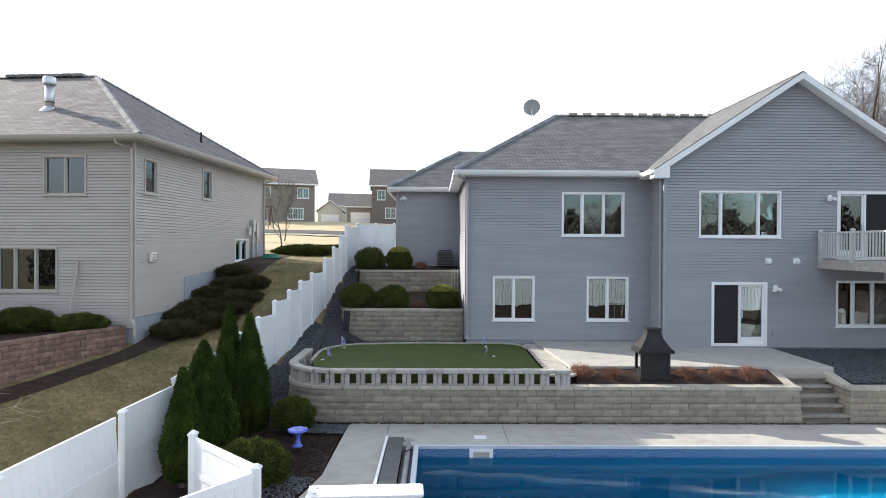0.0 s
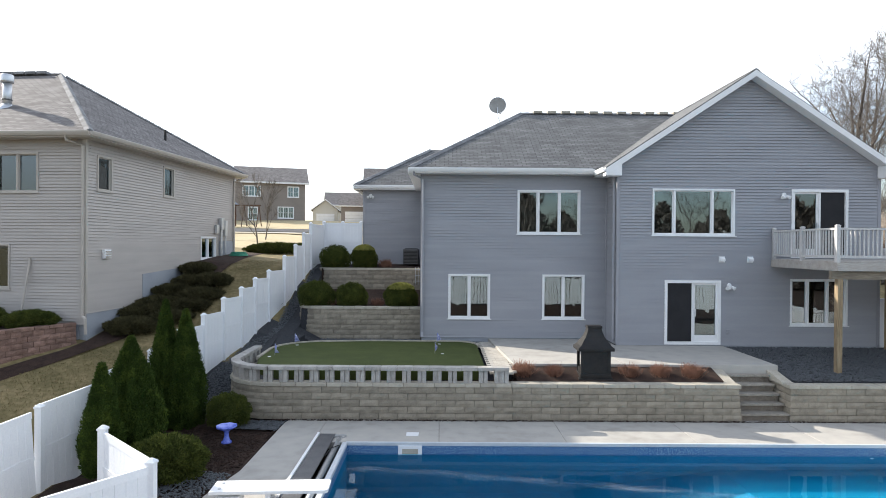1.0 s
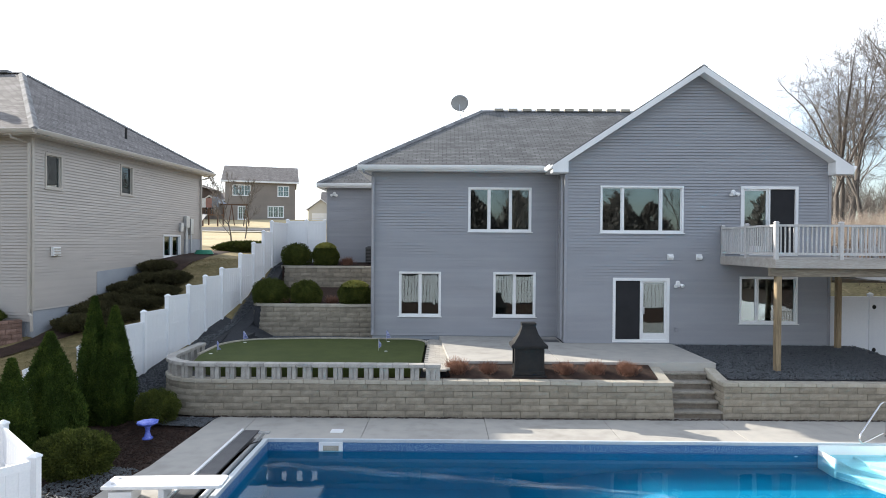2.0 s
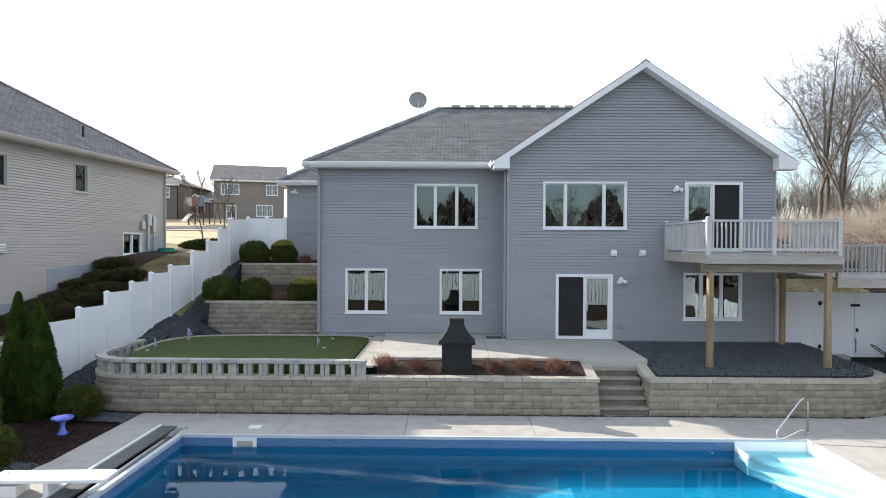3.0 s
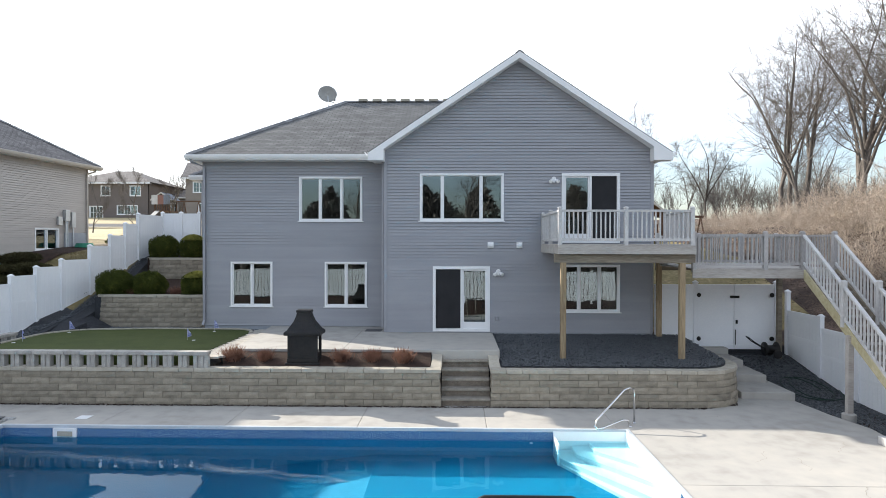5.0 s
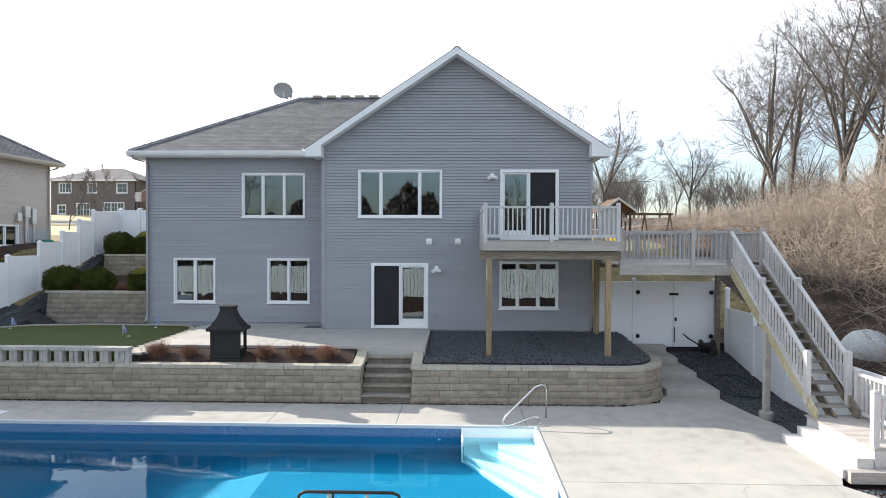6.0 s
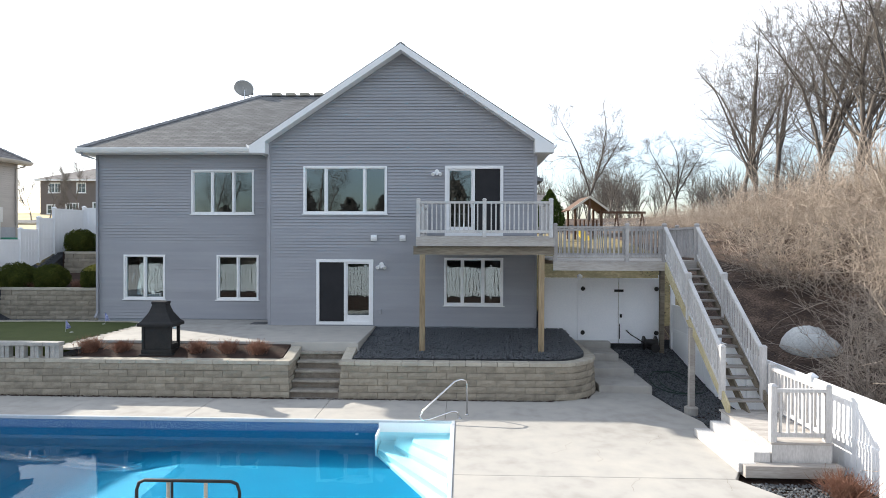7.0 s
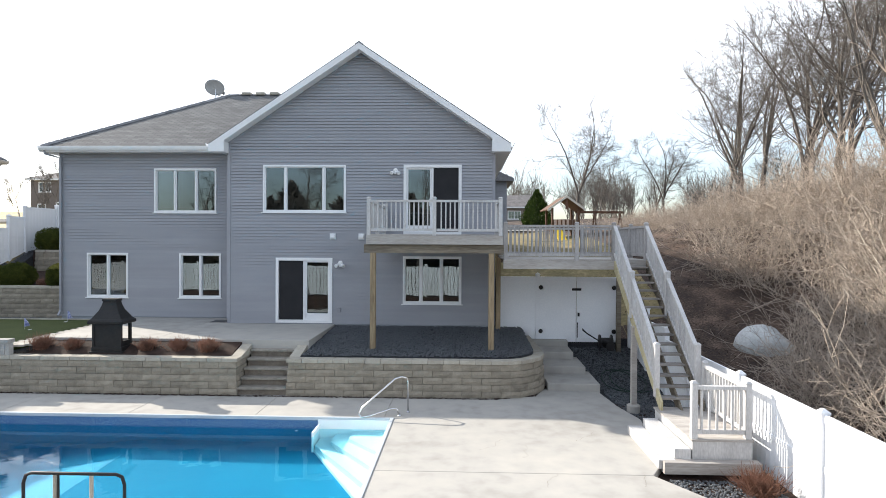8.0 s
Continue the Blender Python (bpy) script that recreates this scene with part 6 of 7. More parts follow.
def tree_thing(name, label, limbs, at, group="", scale=1.0, turn=0.0, sides=5):
    t = thing(name, label, "tree", group)
    t.matrix_basis = pose(*at, 0, 0, turn) @ Matrix.Scale(scale, 4)
    top = max(d for d, *_ in limbs)
    v, f = limb_arrays([(p, r) for d, p, r in limbs if d >= top - 1], 7)
    part("trunk", quads_object("trunk", v, f, M_BARK, True), None, t)
    v, f = limb_arrays([(p, r) for d, p, r in limbs if d < top - 1], 3)
    part("crown", quads_object("crown", v, f, M_BARK), None, t, "bare grey-brown branches")
    return t


def straight_limb(rng, p, d, length, r0, r1, n, wob, rise):
    p, d = np.array(p, float), np.array(d, float) / np.linalg.norm(d)
    pts = [p.copy()]
    for i in range(n - 1):
        d = d + rng.normal(0, wob, 3) + np.array((0, 0, rise))
        d /= np.linalg.norm(d)
        p = p + d * length / (n - 1)
        pts.append(p.copy())
    return pts, list(np.linspace(r0, r1, n)), d


def beside(rng, d, angle):
    """A way that leaves d by this angle."""
    side = np.cross(d, rng.normal(0, 1, 3))
    side /= np.linalg.norm(side) + 1e-9
    return d * math.cos(angle) + side * math.sin(angle)


def wood_tree(seed, height, radius, leaders=2, thin=0.013):
    """A woodland tree: a trunk that forks into leaders, with ascending limbs and fine twigs."""
    rng = np.random.default_rng(seed)
    out = []
    fork = height * rng.uniform(0.2, 0.34)
    pts, rad, d = straight_limb(rng, (0, 0, -0.3), (rng.normal(0, 0.07), rng.normal(0, 0.07), 1), fork, radius, radius * 0.8, 6, 0.03, 0.02)
    out.append((5, pts, rad))
    for k in range(leaders):
        way = beside(rng, d, rng.uniform(0.2, 0.6)) + np.array((0, 0, 0.12))
        lead, lr, _ = straight_limb(rng, pts[-1], way, (height - fork) * rng.uniform(0.75, 1.0), radius * 0.6, 0.018, 13, 0.085, 0.05)
        out.append((4, lead, lr))
        for i in range(11):
            t = rng.uniform(0.08, 0.97)
            j = min(11, int(t * 12))
            q = lead[j] + (lead[j + 1] - lead[j]) * (t * 12 - j)
            dd = lead[j + 1] - lead[j]
            dd /= np.linalg.norm(dd)
            span = height * (0.34 * (1 - t) + 0.1) * rng.uniform(0.6, 1.1)
            limb, br, e = straight_limb(rng, q, beside(rng, dd, rng.uniform(0.6, 1.3)), span, max(0.02, lr[j] * 0.45), 0.011, 7, 0.15, 0.05)
            out.append((3, limb, br))
            for m in range(7):
                u = rng.uniform(0.2, 1.0)
                h = min(5, int(u * 6))
                g = limb[h] + (limb[h + 1] - limb[h]) * (u * 6 - h)
                sub, sr, w = straight_limb(rng, g, beside(rng, e, rng.uniform(0.5, 1.3)), span * rng.uniform(0.25, 0.55), max(thin, br[h] * 0.5), thin * 0.7, 4, 0.14, 0.04)
                out.append((2, sub, sr))
                for c in range(6):
                    twig, tr_, _ = straight_limb(rng, sub[1 + c % 3], beside(rng, w, rng.uniform(0.4, 0.9)), rng.uniform(0.4, 1.2), thin * 0.85, thin * 0.5, 3, 0.12, 0.05)
                    out.append((1, twig, tr_))
    return out


tall = [tree_thing("bare_tree", "tall leafless woodland tree with forked grey trunk", wood_tree(11, 20, 0.25, 3), (31.5, 34, 5.2), "woodland trees"),
        tree_thing("bare_tree", "leafless tree with several upright stems and fine twigs", wood_tree(24, 14, 0.2, 4), (20.5, 47, 6.2), "woodland trees"),
        tree_thing("bare_tree", "tall leafless tree with crooked grey limbs", wood_tree(37, 23, 0.3, 3), (36, 30, 5.5), "woodland trees")]
spots = [(2, 31.5, 19, 15, 0.85), (0, 35, 22, 80, 0.95), (2, 39, 21, 200, 1.0), (0, 31.5, 13.5, 140, 0.8), (2, 35.5, 13, 300, 0.85), (0, 38, 15, 30, 1.0), (2, 37, 40, 120, 0.95), (1, 25.0, 56, 100, 0.6), (0, 43, 28, 260, 1.1),
         (0, 44, 20, 40, 1.05), (1, 34, 62, 20, 0.6), (1, 47, 55, 80, 0.8), (0, 30.5, 29, 75, 0.8), (0, 34, 37, 190, 1.0), (0, 40, 36, 20, 1.1), (2, 45, 40, 70, 1.0), (1, 29.5, 45, 310, 0.7), (0, 33, 26, 240, 0.95)]
for k, x, y, a, s in spots:
    copy_thing(tall[k], pose(x, y, ground_z(x, y) - 0.2, 0, 0, a) @ Matrix.Scale(s, 4))
# young street trees on the far lawn
small = tree_thing("young_tree", "slender leafless young tree in a far mulch bed", bare_tree(5, 4.6, 0.07, 1, 4, 0.45, 0.008, (4, 5)), (-17.3, 16.8, ground_z(-17.3, 16.8)), "young trees")
for x, y, a in ((-19.3, 25.0, 90), (-25.5, 25, 200), (-38, 40, 30)):
    copy_thing(small, pose(x, y, ground_z(x, y), 0, 0, a))


def merged(name, label, bases, places, mat):
    """One mesh of many scattered growths."""
    V, F, b = [], [], 0
    for k, x, y, z, a, s, h in places:
        v, f = bases[k]
        c, q = math.cos(a) * s, math.sin(a) * s
        V.append(np.stack((x + v[:, 0] * c - v[:, 1] * q, y + v[:, 0] * q + v[:, 1] * c, z + v[:, 2] * s * h), 1))
        F.append(f + b)
        b += len(v)
    ob = new(name, quads_object(name, np.concatenate(V), np.concatenate(F), mat))
    return tagged(ob, label, "vegetation", "", "stuff")


def bush_arrays(seed, stems, height, arch, depth=2, thin=0.006, radius=0.02, droop=0.1, kids=(4, 6)):
    rng = np.random.default_rng(seed)
    out = []
    for s in range(stems):
        a = rng.uniform(0, 2 * np.pi)
        way = (math.cos(a) * arch * rng.random(), math.sin(a) * arch * rng.random(), 1)
        grow(rng, (rng.normal(0, 0.3 if droop else 0.09), rng.normal(0, 0.3 if droop else 0.09), -0.1 if droop else -0.03), way, height * rng.uniform(0.6, 1), radius, depth, out, 0.75 if droop else 0.4, droop, kids, thin, 6, 0.2 if droop else 0.1)
    return limb_arrays([(p, r) for _, p, r in out], 3)


def whip_arrays(seed, stems, height):
    """A clump of thin arching shoots with short side twigs."""
    rng = np.random.default_rng(seed)
    out = []
    for k in range(stems):
        a, lean = rng.uniform(0, 2 * np.pi), rng.uniform(0.1, 1.7)
        L = height * rng.uniform(0.55, 1.0)
        r = rng.uniform(0.009, 0.02)
        stem, sr, d = straight_limb(rng, (rng.normal(0, 0.35), rng.normal(0, 0.35), -0.1), (math.cos(a) * lean, math.sin(a) * lean, 1), L, r, 0.006, 6, 0.14, -0.03)
        out.append((stem, sr))
        for m in range(7):
            h = rng.integers(1, 5)
            side, cr_, e = straight_limb(rng, stem[h], beside(rng, d, rng.uniform(0.4, 1.2)), L * rng.uniform(0.18, 0.42), 0.0075, 0.005, 3, 0.16, 0.0)
            out.append((side, cr_))
            for c in range(3):
                tip, tr_, _ = straight_limb(rng, side[1 + c % 2], beside(rng, e, rng.uniform(0.4, 1.0)), rng.uniform(0.15, 0.5), 0.0055, 0.004, 2, 0.0, 0.0)
                out.append((tip, tr_))
    return limb_arrays(out, 3)


bushes = [whip_arrays(400 + k, 13, 3.9) for k in range(5)]
rb = random.Random(6)
places = []
while len(places) < 360:
    x, y = rb.uniform(14.5, 34), rb.uniform(-12, 26)
    edge = 15.7 + 0.1 * (y + 8) if y < -4.5 else 16.1 + 0.1 * (y + 8) if y < 4 else 17.3 - 0.12 * (y - 4)
    if x < edge + rb.uniform(-0.4, 0.6) or math.dist((x, y), (17.2, -0.9)) < 1.7:
        continue
    near = max(0.75, min(1.6, 0.85 + 0.1 * (x - edge))) * (1.0 if y < 6 else max(0.36, 1 - 0.08 * (y - 6)))
    places.append((rb.randrange(5), x, y, ground_z(x, y), rb.uniform(0, 6.3), near * rb.uniform(0.7, 1.05), 1.4 if rb.random() < 0.14 and x > edge + 2 else 1.0))
merged("brushwood", "dense tangle of leafless tan brush on the bank", bushes, places, M_TWIG)
far_b = [bush_arrays(20 + k, 7, 8, 0.4, 2, 0.03, 0.09, 0.0, (4, 5)) for k in range(3)]
places = []
for k in range(130):
    x, y = rb.uniform(10, 120), rb.uniform(85, 140)
    places.append((rb.randrange(3), x, y, ground_z(x, y), rb.uniform(0, 6.3), rb.uniform(0.6, 1.0), 1.0))
for k in range(30):
    x, y = rb.uniform(-70, -44), rb.uniform(80, 120)
    places.append((rb.randrange(3), x, y, ground_z(x, y), rb.uniform(0, 6.3), rb.uniform(0.5, 0.8), 1.0))
merged("far_woods", "far leafless woods on the horizon", far_b, places, M_BARK)


def leaf_arrays(seed, n, point, size, flat=0.6):
    """n small leaf sprays; point(rng) gives a place and the way out from the middle."""
    rng = np.random.default_rng(seed)
    V = np.zeros((n * 4, 3))
    for i in range(n):
        p, o = point(rng)
        o = np.asarray(o, float) + rng.normal(0, 0.45, 3)
        o /= np.linalg.norm(o) + 1e-9
        s = np.cross(o, rng.normal(0, 1, 3))
        s /= np.linalg.norm(s) + 1e-9
        l, w = size * rng.uniform(0.6, 1.3), size * flat * rng.uniform(0.5, 1)
        V[4 * i:4 * i + 4] = (p, p + o * l * 0.5 + s * w * 0.5, p + o * l, p + o * l * 0.5 - s * w * 0.5)
    return V, np.arange(n * 4).reshape(n, 4)


def spire(t):
    """Half-width of a columnar conifer at the share t of its height."""
    return min(1.0, 0.72 + 1.3 * t) * (1 if t < 0.22 else max(0.0, 1 - ((t - 0.22) / 0.78) ** 1.45))


def cone_point(h, r):
    def f(rng):
        t = rng.random() ** 1.25
        z = h * t
        a = rng.uniform(0, 2 * np.pi)
        lump = 1 + 0.13 * math.sin(a * 6 + t * 2.0) + 0.09 * math.sin(a * 11 - t * 9) + 0.06 * math.sin(a * 3 + t * 17)
        q = (r * spire(t) * lump + 0.015) * (1 - 0.35 * rng.random() ** 2)
        return np.array((q * math.cos(a), q * math.sin(a), z)), (math.cos(a) * 0.35, math.sin(a) * 0.35, 1.0)
    return f


def dome_point(rx, ry, h, lumps=3.0):
    def f(rng):
        a, u = rng.uniform(0, 2 * np.pi), rng.random()
        e = math.acos(1 - 1.75 * u)
        lump = 1 + 0.07 * math.sin(a * lumps + e * 4) + 0.06 * math.sin(a * 7 - e * 5)
        k = lump * (1 - 0.25 * rng.random() ** 2)
        x, y, z = rx * math.sin(e) * math.cos(a), ry * math.sin(e) * math.sin(a), h * math.cos(e)
        return np.array((x * k, y * k, max(0.02, h * 0.45 + z * 0.55 * k))), (x / rx, y / ry, z / h + 0.3)
    return f


def dome_core(r, h):
    return [(0.8 * r * math.sin(e) + 0.003, h * 0.45 + h * 0.45 * math.cos(e)) for e in (math.pi - 0.45 - (math.pi - 0.45) * j / 10 for j in range(11))]


def shrub(name, label, category, at, verts, mat, stem=(0.05, 0.4), group="", core=None):
    t = thing(name, label, category, group, at=at)
    part("foliage", quads_object("foliage", *verts, mat), None, t)
    if core:
        part("inner_foliage", Shape().lathe(core, 18), mat, t, smooth=True)
    part("stem", Shape().tube([(0, 0, -0.15), (0.01, 0, stem[1])], [stem[0], stem[0] * 0.7], 7), M_BARK, t)
    return t


for k, (x, y, h, r) in enumerate(((-12.94, -6.7, 2.55, 0.66), (-13.0, -4.9, 3.2, 0.4), (-12.5, -4.85, 2.95, 0.46), (-12.85, -8.0, 2.2, 0.36))):
    shrub("arborvitae", "dense pointed green arborvitae beside the white fence", "conifer", (x, y, -0.08), leaf_arrays(50 + k, 26000, cone_point(h, r), 0.085, 0.4), M_THUJA, (0.09, h * 0.7), "arborvitae row", core=[(0.74 * r * spire(j / 12) + 0.004, h * 0.97 * j / 12) for j in range(13)])
for k, (x, y, z, rx, h, m) in enumerate(((-10.75, 2.75, 2.2, 0.68, 0.98, M_BOX), (-9.4, 2.75, 2.2, 0.58, 0.92, M_BOX), (-7.5, 2.7, 2.2, 0.62, 0.9, M_BOX),
                                         (-10.7, 6.5, 3.55, 0.66, 1.0, M_BOX), (-9.4, 6.5, 3.55, 0.56, 1.0, M_BOX))):
    sh = shrub("boxwood", "clipped round dark green boxwood on the terrace", "shrub", (x, y, z), leaf_arrays(70 + k, 14000, dome_point(rx, rx, h), 0.05, 0.6), m, (0.04, 0.4), "terrace shrubs", core=dome_core(rx, h))
    # lighter yellow-green leaves paint sunlight onto the tops of two crowns
    if k in (2, 4):
        def top(rng, rx=rx, h=h):
            a, e = rng.uniform(0, 6.3), 0.9 * math.sqrt(rng.random())
            return np.array((rx * math.sin(e) * math.cos(a), rx * math.sin(e) * math.sin(a), h * 0.45 + 0.57 * h * math.cos(e))), (math.cos(a) * 0.4, math.sin(a) * 0.4, 1)
        part("sunlit_foliage", quads_object("tips", *leaf_arrays(90 + k, 4500, top, 0.075, 0.6), M_BOX_Y), None, sh, "sunlit yellow-green leaf tips")
shrub("juniper", "broad rounded olive-green juniper beside the fence", "shrub", (-11.4, -8.3, -0.05), leaf_arrays(101, 14000, dome_point(0.72, 0.6, 0.8, 5), 0.08, 0.4), M_BOX, (0.05, 0.4), core=dome_core(0.6, 0.8))
shrub("juniper", "small green juniper at the wall's corner", "shrub", (-11.35, -5.0, 0.02), leaf_arrays(102, 9000, dome_point(0.5, 0.45, 0.75, 5), 0.07, 0.4), M_BOX, (0.05, 0.4), core=dome_core(0.44, 0.75))
# dark ground junipers along the neighbour's wall
jr = random.Random(15)
low = [(-16.75 + 0.09 * y + side * 0.85 + jr.uniform(-0.15, 0.15), y + jr.uniform(-0.2, 0.2), jr.uniform(0.6, 0.85), jr.uniform(0.7, 1.0), jr.uniform(0.3, 0.44), 7000) for y in (0.5, 1.5, 2.5, 3.5, 4.5, 5.5) for side in (0, 1) if side == 0 or 1 < y < 5]
for k, (x, y, rx, ry, h, n) in enumerate(low + [(-14.8, 12.2, 1.7, 0.9, 0.5, 12000), (-13.4, 13.2, 1.2, 0.8, 0.45, 12000)]):
    z = ground_z(x, y)
    shrub("ground_juniper", "low spreading dark juniper in a mulch bed", "shrub", (x, y, z), leaf_arrays(110 + k, n, dome_point(rx, ry, h, 4), 0.12, 0.4), M_JUNIPER if k < len(low) else M_BOX, (0.04, 0.25), "low junipers", core=dome_core(min(rx, ry) * 0.85, h * 0.85))
for k, (x, y, rx, h) in enumerate(((-20.6, -1.5, 0.9, 0.7), (-22.0, -2.2, 1.0, 0.8), (-18.9, -1.35, 0.75, 0.5), (-21.2, -3.4, 0.8, 0.6))):
    shrub("yew", "rounded dark green yew in the planting bed", "shrub", (x, y, 1.93), leaf_arrays(120 + k, 10000, dome_point(rx, rx * 0.8, h, 4), 0.085, 0.4), M_BOX, (0.04, 0.3), "bed shrubs", core=dome_core(rx * 0.8, h))
# leafless rust-coloured spirea
rust = [bush_arrays(200 + k, 190, 0.37, 1.0, 1, 0.0045, 0.006, 0.0, (3, 4)) for k in range(3)]
for k, (x, y, z, s) in enumerate(((-3.7, -3.75, 1.05, 1.0), (-2.85, -3.72, 1.05, 0.8), (-0.75, -3.75, 1.05, 0.85), (0.1, -3.72, 1.05, 0.85), (0.95, -3.78, 1.04, 0.95), (-10.2, 2.75, 2.25, 0.7), (-8.4, 2.8, 2.25, 0.8), (-8.45, 6.5, 3.62, 0.95), (12.75, -9.75, -0.12, 1.15), (-13.6, 13.4, 3.9, 1.0))):
    t = thing("spirea", "leafless rust-coloured spirea tuft in mulch", "shrub", "spirea tufts", at=(x, y, z), turn=k * 67)
    t.matrix_basis = pose(x, y, z, 0, 0, k * 67) @ Matrix.Diagonal((s * 1.1, s * 1.1, s * 0.85, 1))
    part("crown", quads_object("crown", *rust[k % 3], M_RUST), None, t)
ev = thing("spruce", "dark green spruce far behind the deck", "tree", at=(15.2, 40, ground_z(16, 40) - 0.3))
part("foliage", quads_object("foliage", *leaf_arrays(130, 9000, cone_point(3.9, 1.4), 0.26, 0.4), M_THUJA), None, ev)
part("trunk", Shape().tube([(0, 0, -0.2), (0, 0, 3)], [0.14, 0.03], 7), M_BARK, ev)
# pale bare sapling twigs at the lawn's edge
tw = thing("sapling", "pale leafless sapling with long thin shoots", "sapling", at=(-17.6, -8.8, ground_z(-17.6, -8.8)))
part("branches", quads_object("twigs", *bush_arrays(301, 9, 1.9, 0.9, 2, 0.005, 0.014), M_TWIG), None, tw)


# woods behind the yard, seen mirrored in the glass
back = [leaf_arrays(140 + k, 2500, cone_point(6.6 + k, 2.8), 0.6, 0.5) for k in range(2)]
places = []
for k in range(70):
    x, y = rb.uniform(-60, 60), rb.uniform(-62, -44)
    places.append((rb.randrange(2), x, y, ground_z(x, y), rb.uniform(0, 6.3), rb.uniform(0.9, 1.5), 1.0))
merged("rear_woods", "dark woods beyond the foot of the yard", back, places, M_BARK)
for k, x, y, a, s in ((0, -9, -42, 10, 0.7), (2, 3, -44, 90, 0.7), (1, 12, -43, 200, 0.8), (0, 22, -46, 300, 0.8), (2, -22, -44, 50, 0.75)):
    copy_thing(tall[k], pose(x, y, ground_z(x, y), 0, 0, a) @ Matrix.Scale(s, 4))


# ---- loose stones ----
def stones(name, label, spots, mat, lo, hi, seed):
    rng = np.random.default_rng(seed)
    base = np.array(((1, 0, 0), (0, 1, 0), (-1, 0, 0), (0, -1, 0), (0, 0, 0.8), (0, 0, -0.8)), float)
    tri = np.array(((0, 1, 4), (1, 2, 4), (2, 3, 4), (3, 0, 4), (1, 0, 5), (2, 1, 5), (3, 2, 5), (0, 3, 5)))
    n = len(spots)
    v = base[None] * rng.uniform(lo, hi, (n, 1, 3)) + rng.normal(0, lo * 0.2, (n, 6, 3))
    a = rng.uniform(0, 6.3, n)
    c, s = np.cos(a)[:, None], np.sin(a)[:, None]
    v = np.stack((v[..., 0] * c - v[..., 1] * s, v[..., 0] * s + v[..., 1] * c, v[..., 2] * 0.7), -1) + np.asarray(spots)[:, None, :]
    f = (tri[None] + np.arange(n)[:, None, None] * 6).reshape(-1, 3)
    return tagged(new(name, quads_object(name, v.reshape(-1, 3), f, mat)), label, "stones", "", "stuff")


def inside(poly, x, y):
    r = False
    for (x0, y0), (x1, y1) in zip(poly, poly[1:] + poly[:1]):
        if (y0 > y) != (y1 > y) and x < (x1 - x0) * (y - y0) / (y1 - y0) + x0:
            r = not r
    return r


def scatter(poly, n, z, seed):
    r = random.Random(seed)
    xs, ys = [p[0] for p in poly], [p[1] for p in poly]
    out = []
    while len(out) < n:
        x, y = r.uniform(min(xs), max(xs)), r.uniform(min(ys), max(ys))
        if inside(poly, x, y):
            out.append((x, y, (z(x, y) if callable(z) else z) + r.uniform(-0.005, 0.012)))
    return out


rock_poly = [(3.62, -4.1), (8.75, -4.08)] + arc(8.75, -3.0, 1.08, 270, 360) + [(9.8, 0.0), (3.62, -0.02)]
mound = lambda x, y: 1.0 + 0.055 * (y + 4.12)
stones("slate_chips", "dark slate chips under the deck", scatter(rock_poly, 12000, mound, 1), M_STONE, 0.018, 0.046, 3)
side_poly = [(11.75, -3.4), (13.3, -3.4), (13.3, 0.0), (11.4, 0.0)]
stones("slate_chips", "dark slate chips beside the path", scatter(side_poly, 2500, lambda x, y: ground_z(x, y) + 0.01, 2) + scatter([(12.0, -6.7), (13.3, -6.7), (13.3, -3.4), (11.75, -3.4), (11.9, -5.0)], 2500, lambda x, y: ground_z(x, y) + 0.01, 5), M_STONE, 0.02, 0.045, 4)
stones("slate_chips", "grey stones along the deck's edge", scatter([(-11.6, -11.0), (-10.4, -10.6), (-10.35, -9.2), (-10.1, -8.2), (-10.9, -8.0), (-11.5, -9.0)], 1800, 0.0, 6) + scatter([(-11.3, -5.2), (-10.05, -5.4), (-10.0, -4.6), (-11.0, -4.55)], 900, 0.0, 7), M_STONE, 0.015, 0.04, 8)
stones("slate_chips", "dark slate chips along the fence", scatter([(-13.1, -4.2), (-12.0, -4.2), (-12.0, 0.0), (-11.6, 3.0), (-11.5, 7.5), (-11.7, 7.5), (-12.6, 0.0)], 3500, lambda x, y: ground_z(x, y) + 0.01, 9) + scatter([(-11.7, 1.2), (-6.75, 1.25), (-6.75, 1.9), (-11.0, 1.9)], 1800, 1.12, 10) + scatter([(-6.6, 1.02), (-4.4, 1.02), (-4.4, 1.27), (-6.6, 1.27)], 400, 1.14, 12), M_STONE, 0.02, 0.045, 11)
stones("slate_chips", "grey stones beside the landing", scatter([(11.7, -10.6), (13.2, -10.6), (13.2, -9.2), (11.5, -9.2)], 1500, -0.12, 14), M_STONE, 0.015, 0.04, 15)
stones("mulch_chips", "loose bark chips in the planting bed", scatter([(-11.4, -4.1), (1.65, -4.08), (1.65, -3.35), (-3.8, -3.35), (-4.0, -3.9)], 2500, 0.935, 16) + scatter([(-12.6, -8.2), (-10.2, -8.0), (-10.1, -5.4), (-12.5, -5.0)], 2500, lambda x, y: ground_z(x, y) + 0.01, 17), M_MULCH, 0.012, 0.04, 18)

stones("debris", "dark soil and leaf crumbs along the foot of the wall", scatter([(-10.4, -4.56), (2.0, -4.55), (3.3, -4.53), (8.8, -4.52), (8.8, -4.43), (-10.4, -4.45)], 2600, 0.004, 61) + scatter([(8.7, -4.52), (9.8, -4.1), (10.25, -3.0), (10.12, -3.0), (9.7, -4.0), (8.7, -4.42)], 500, 0.004, 62), M_MULCH, 0.008, 0.026, 63)

# leaf litter and grass tufts on the near lawn and the bank
rng = np.random.default_rng(77)


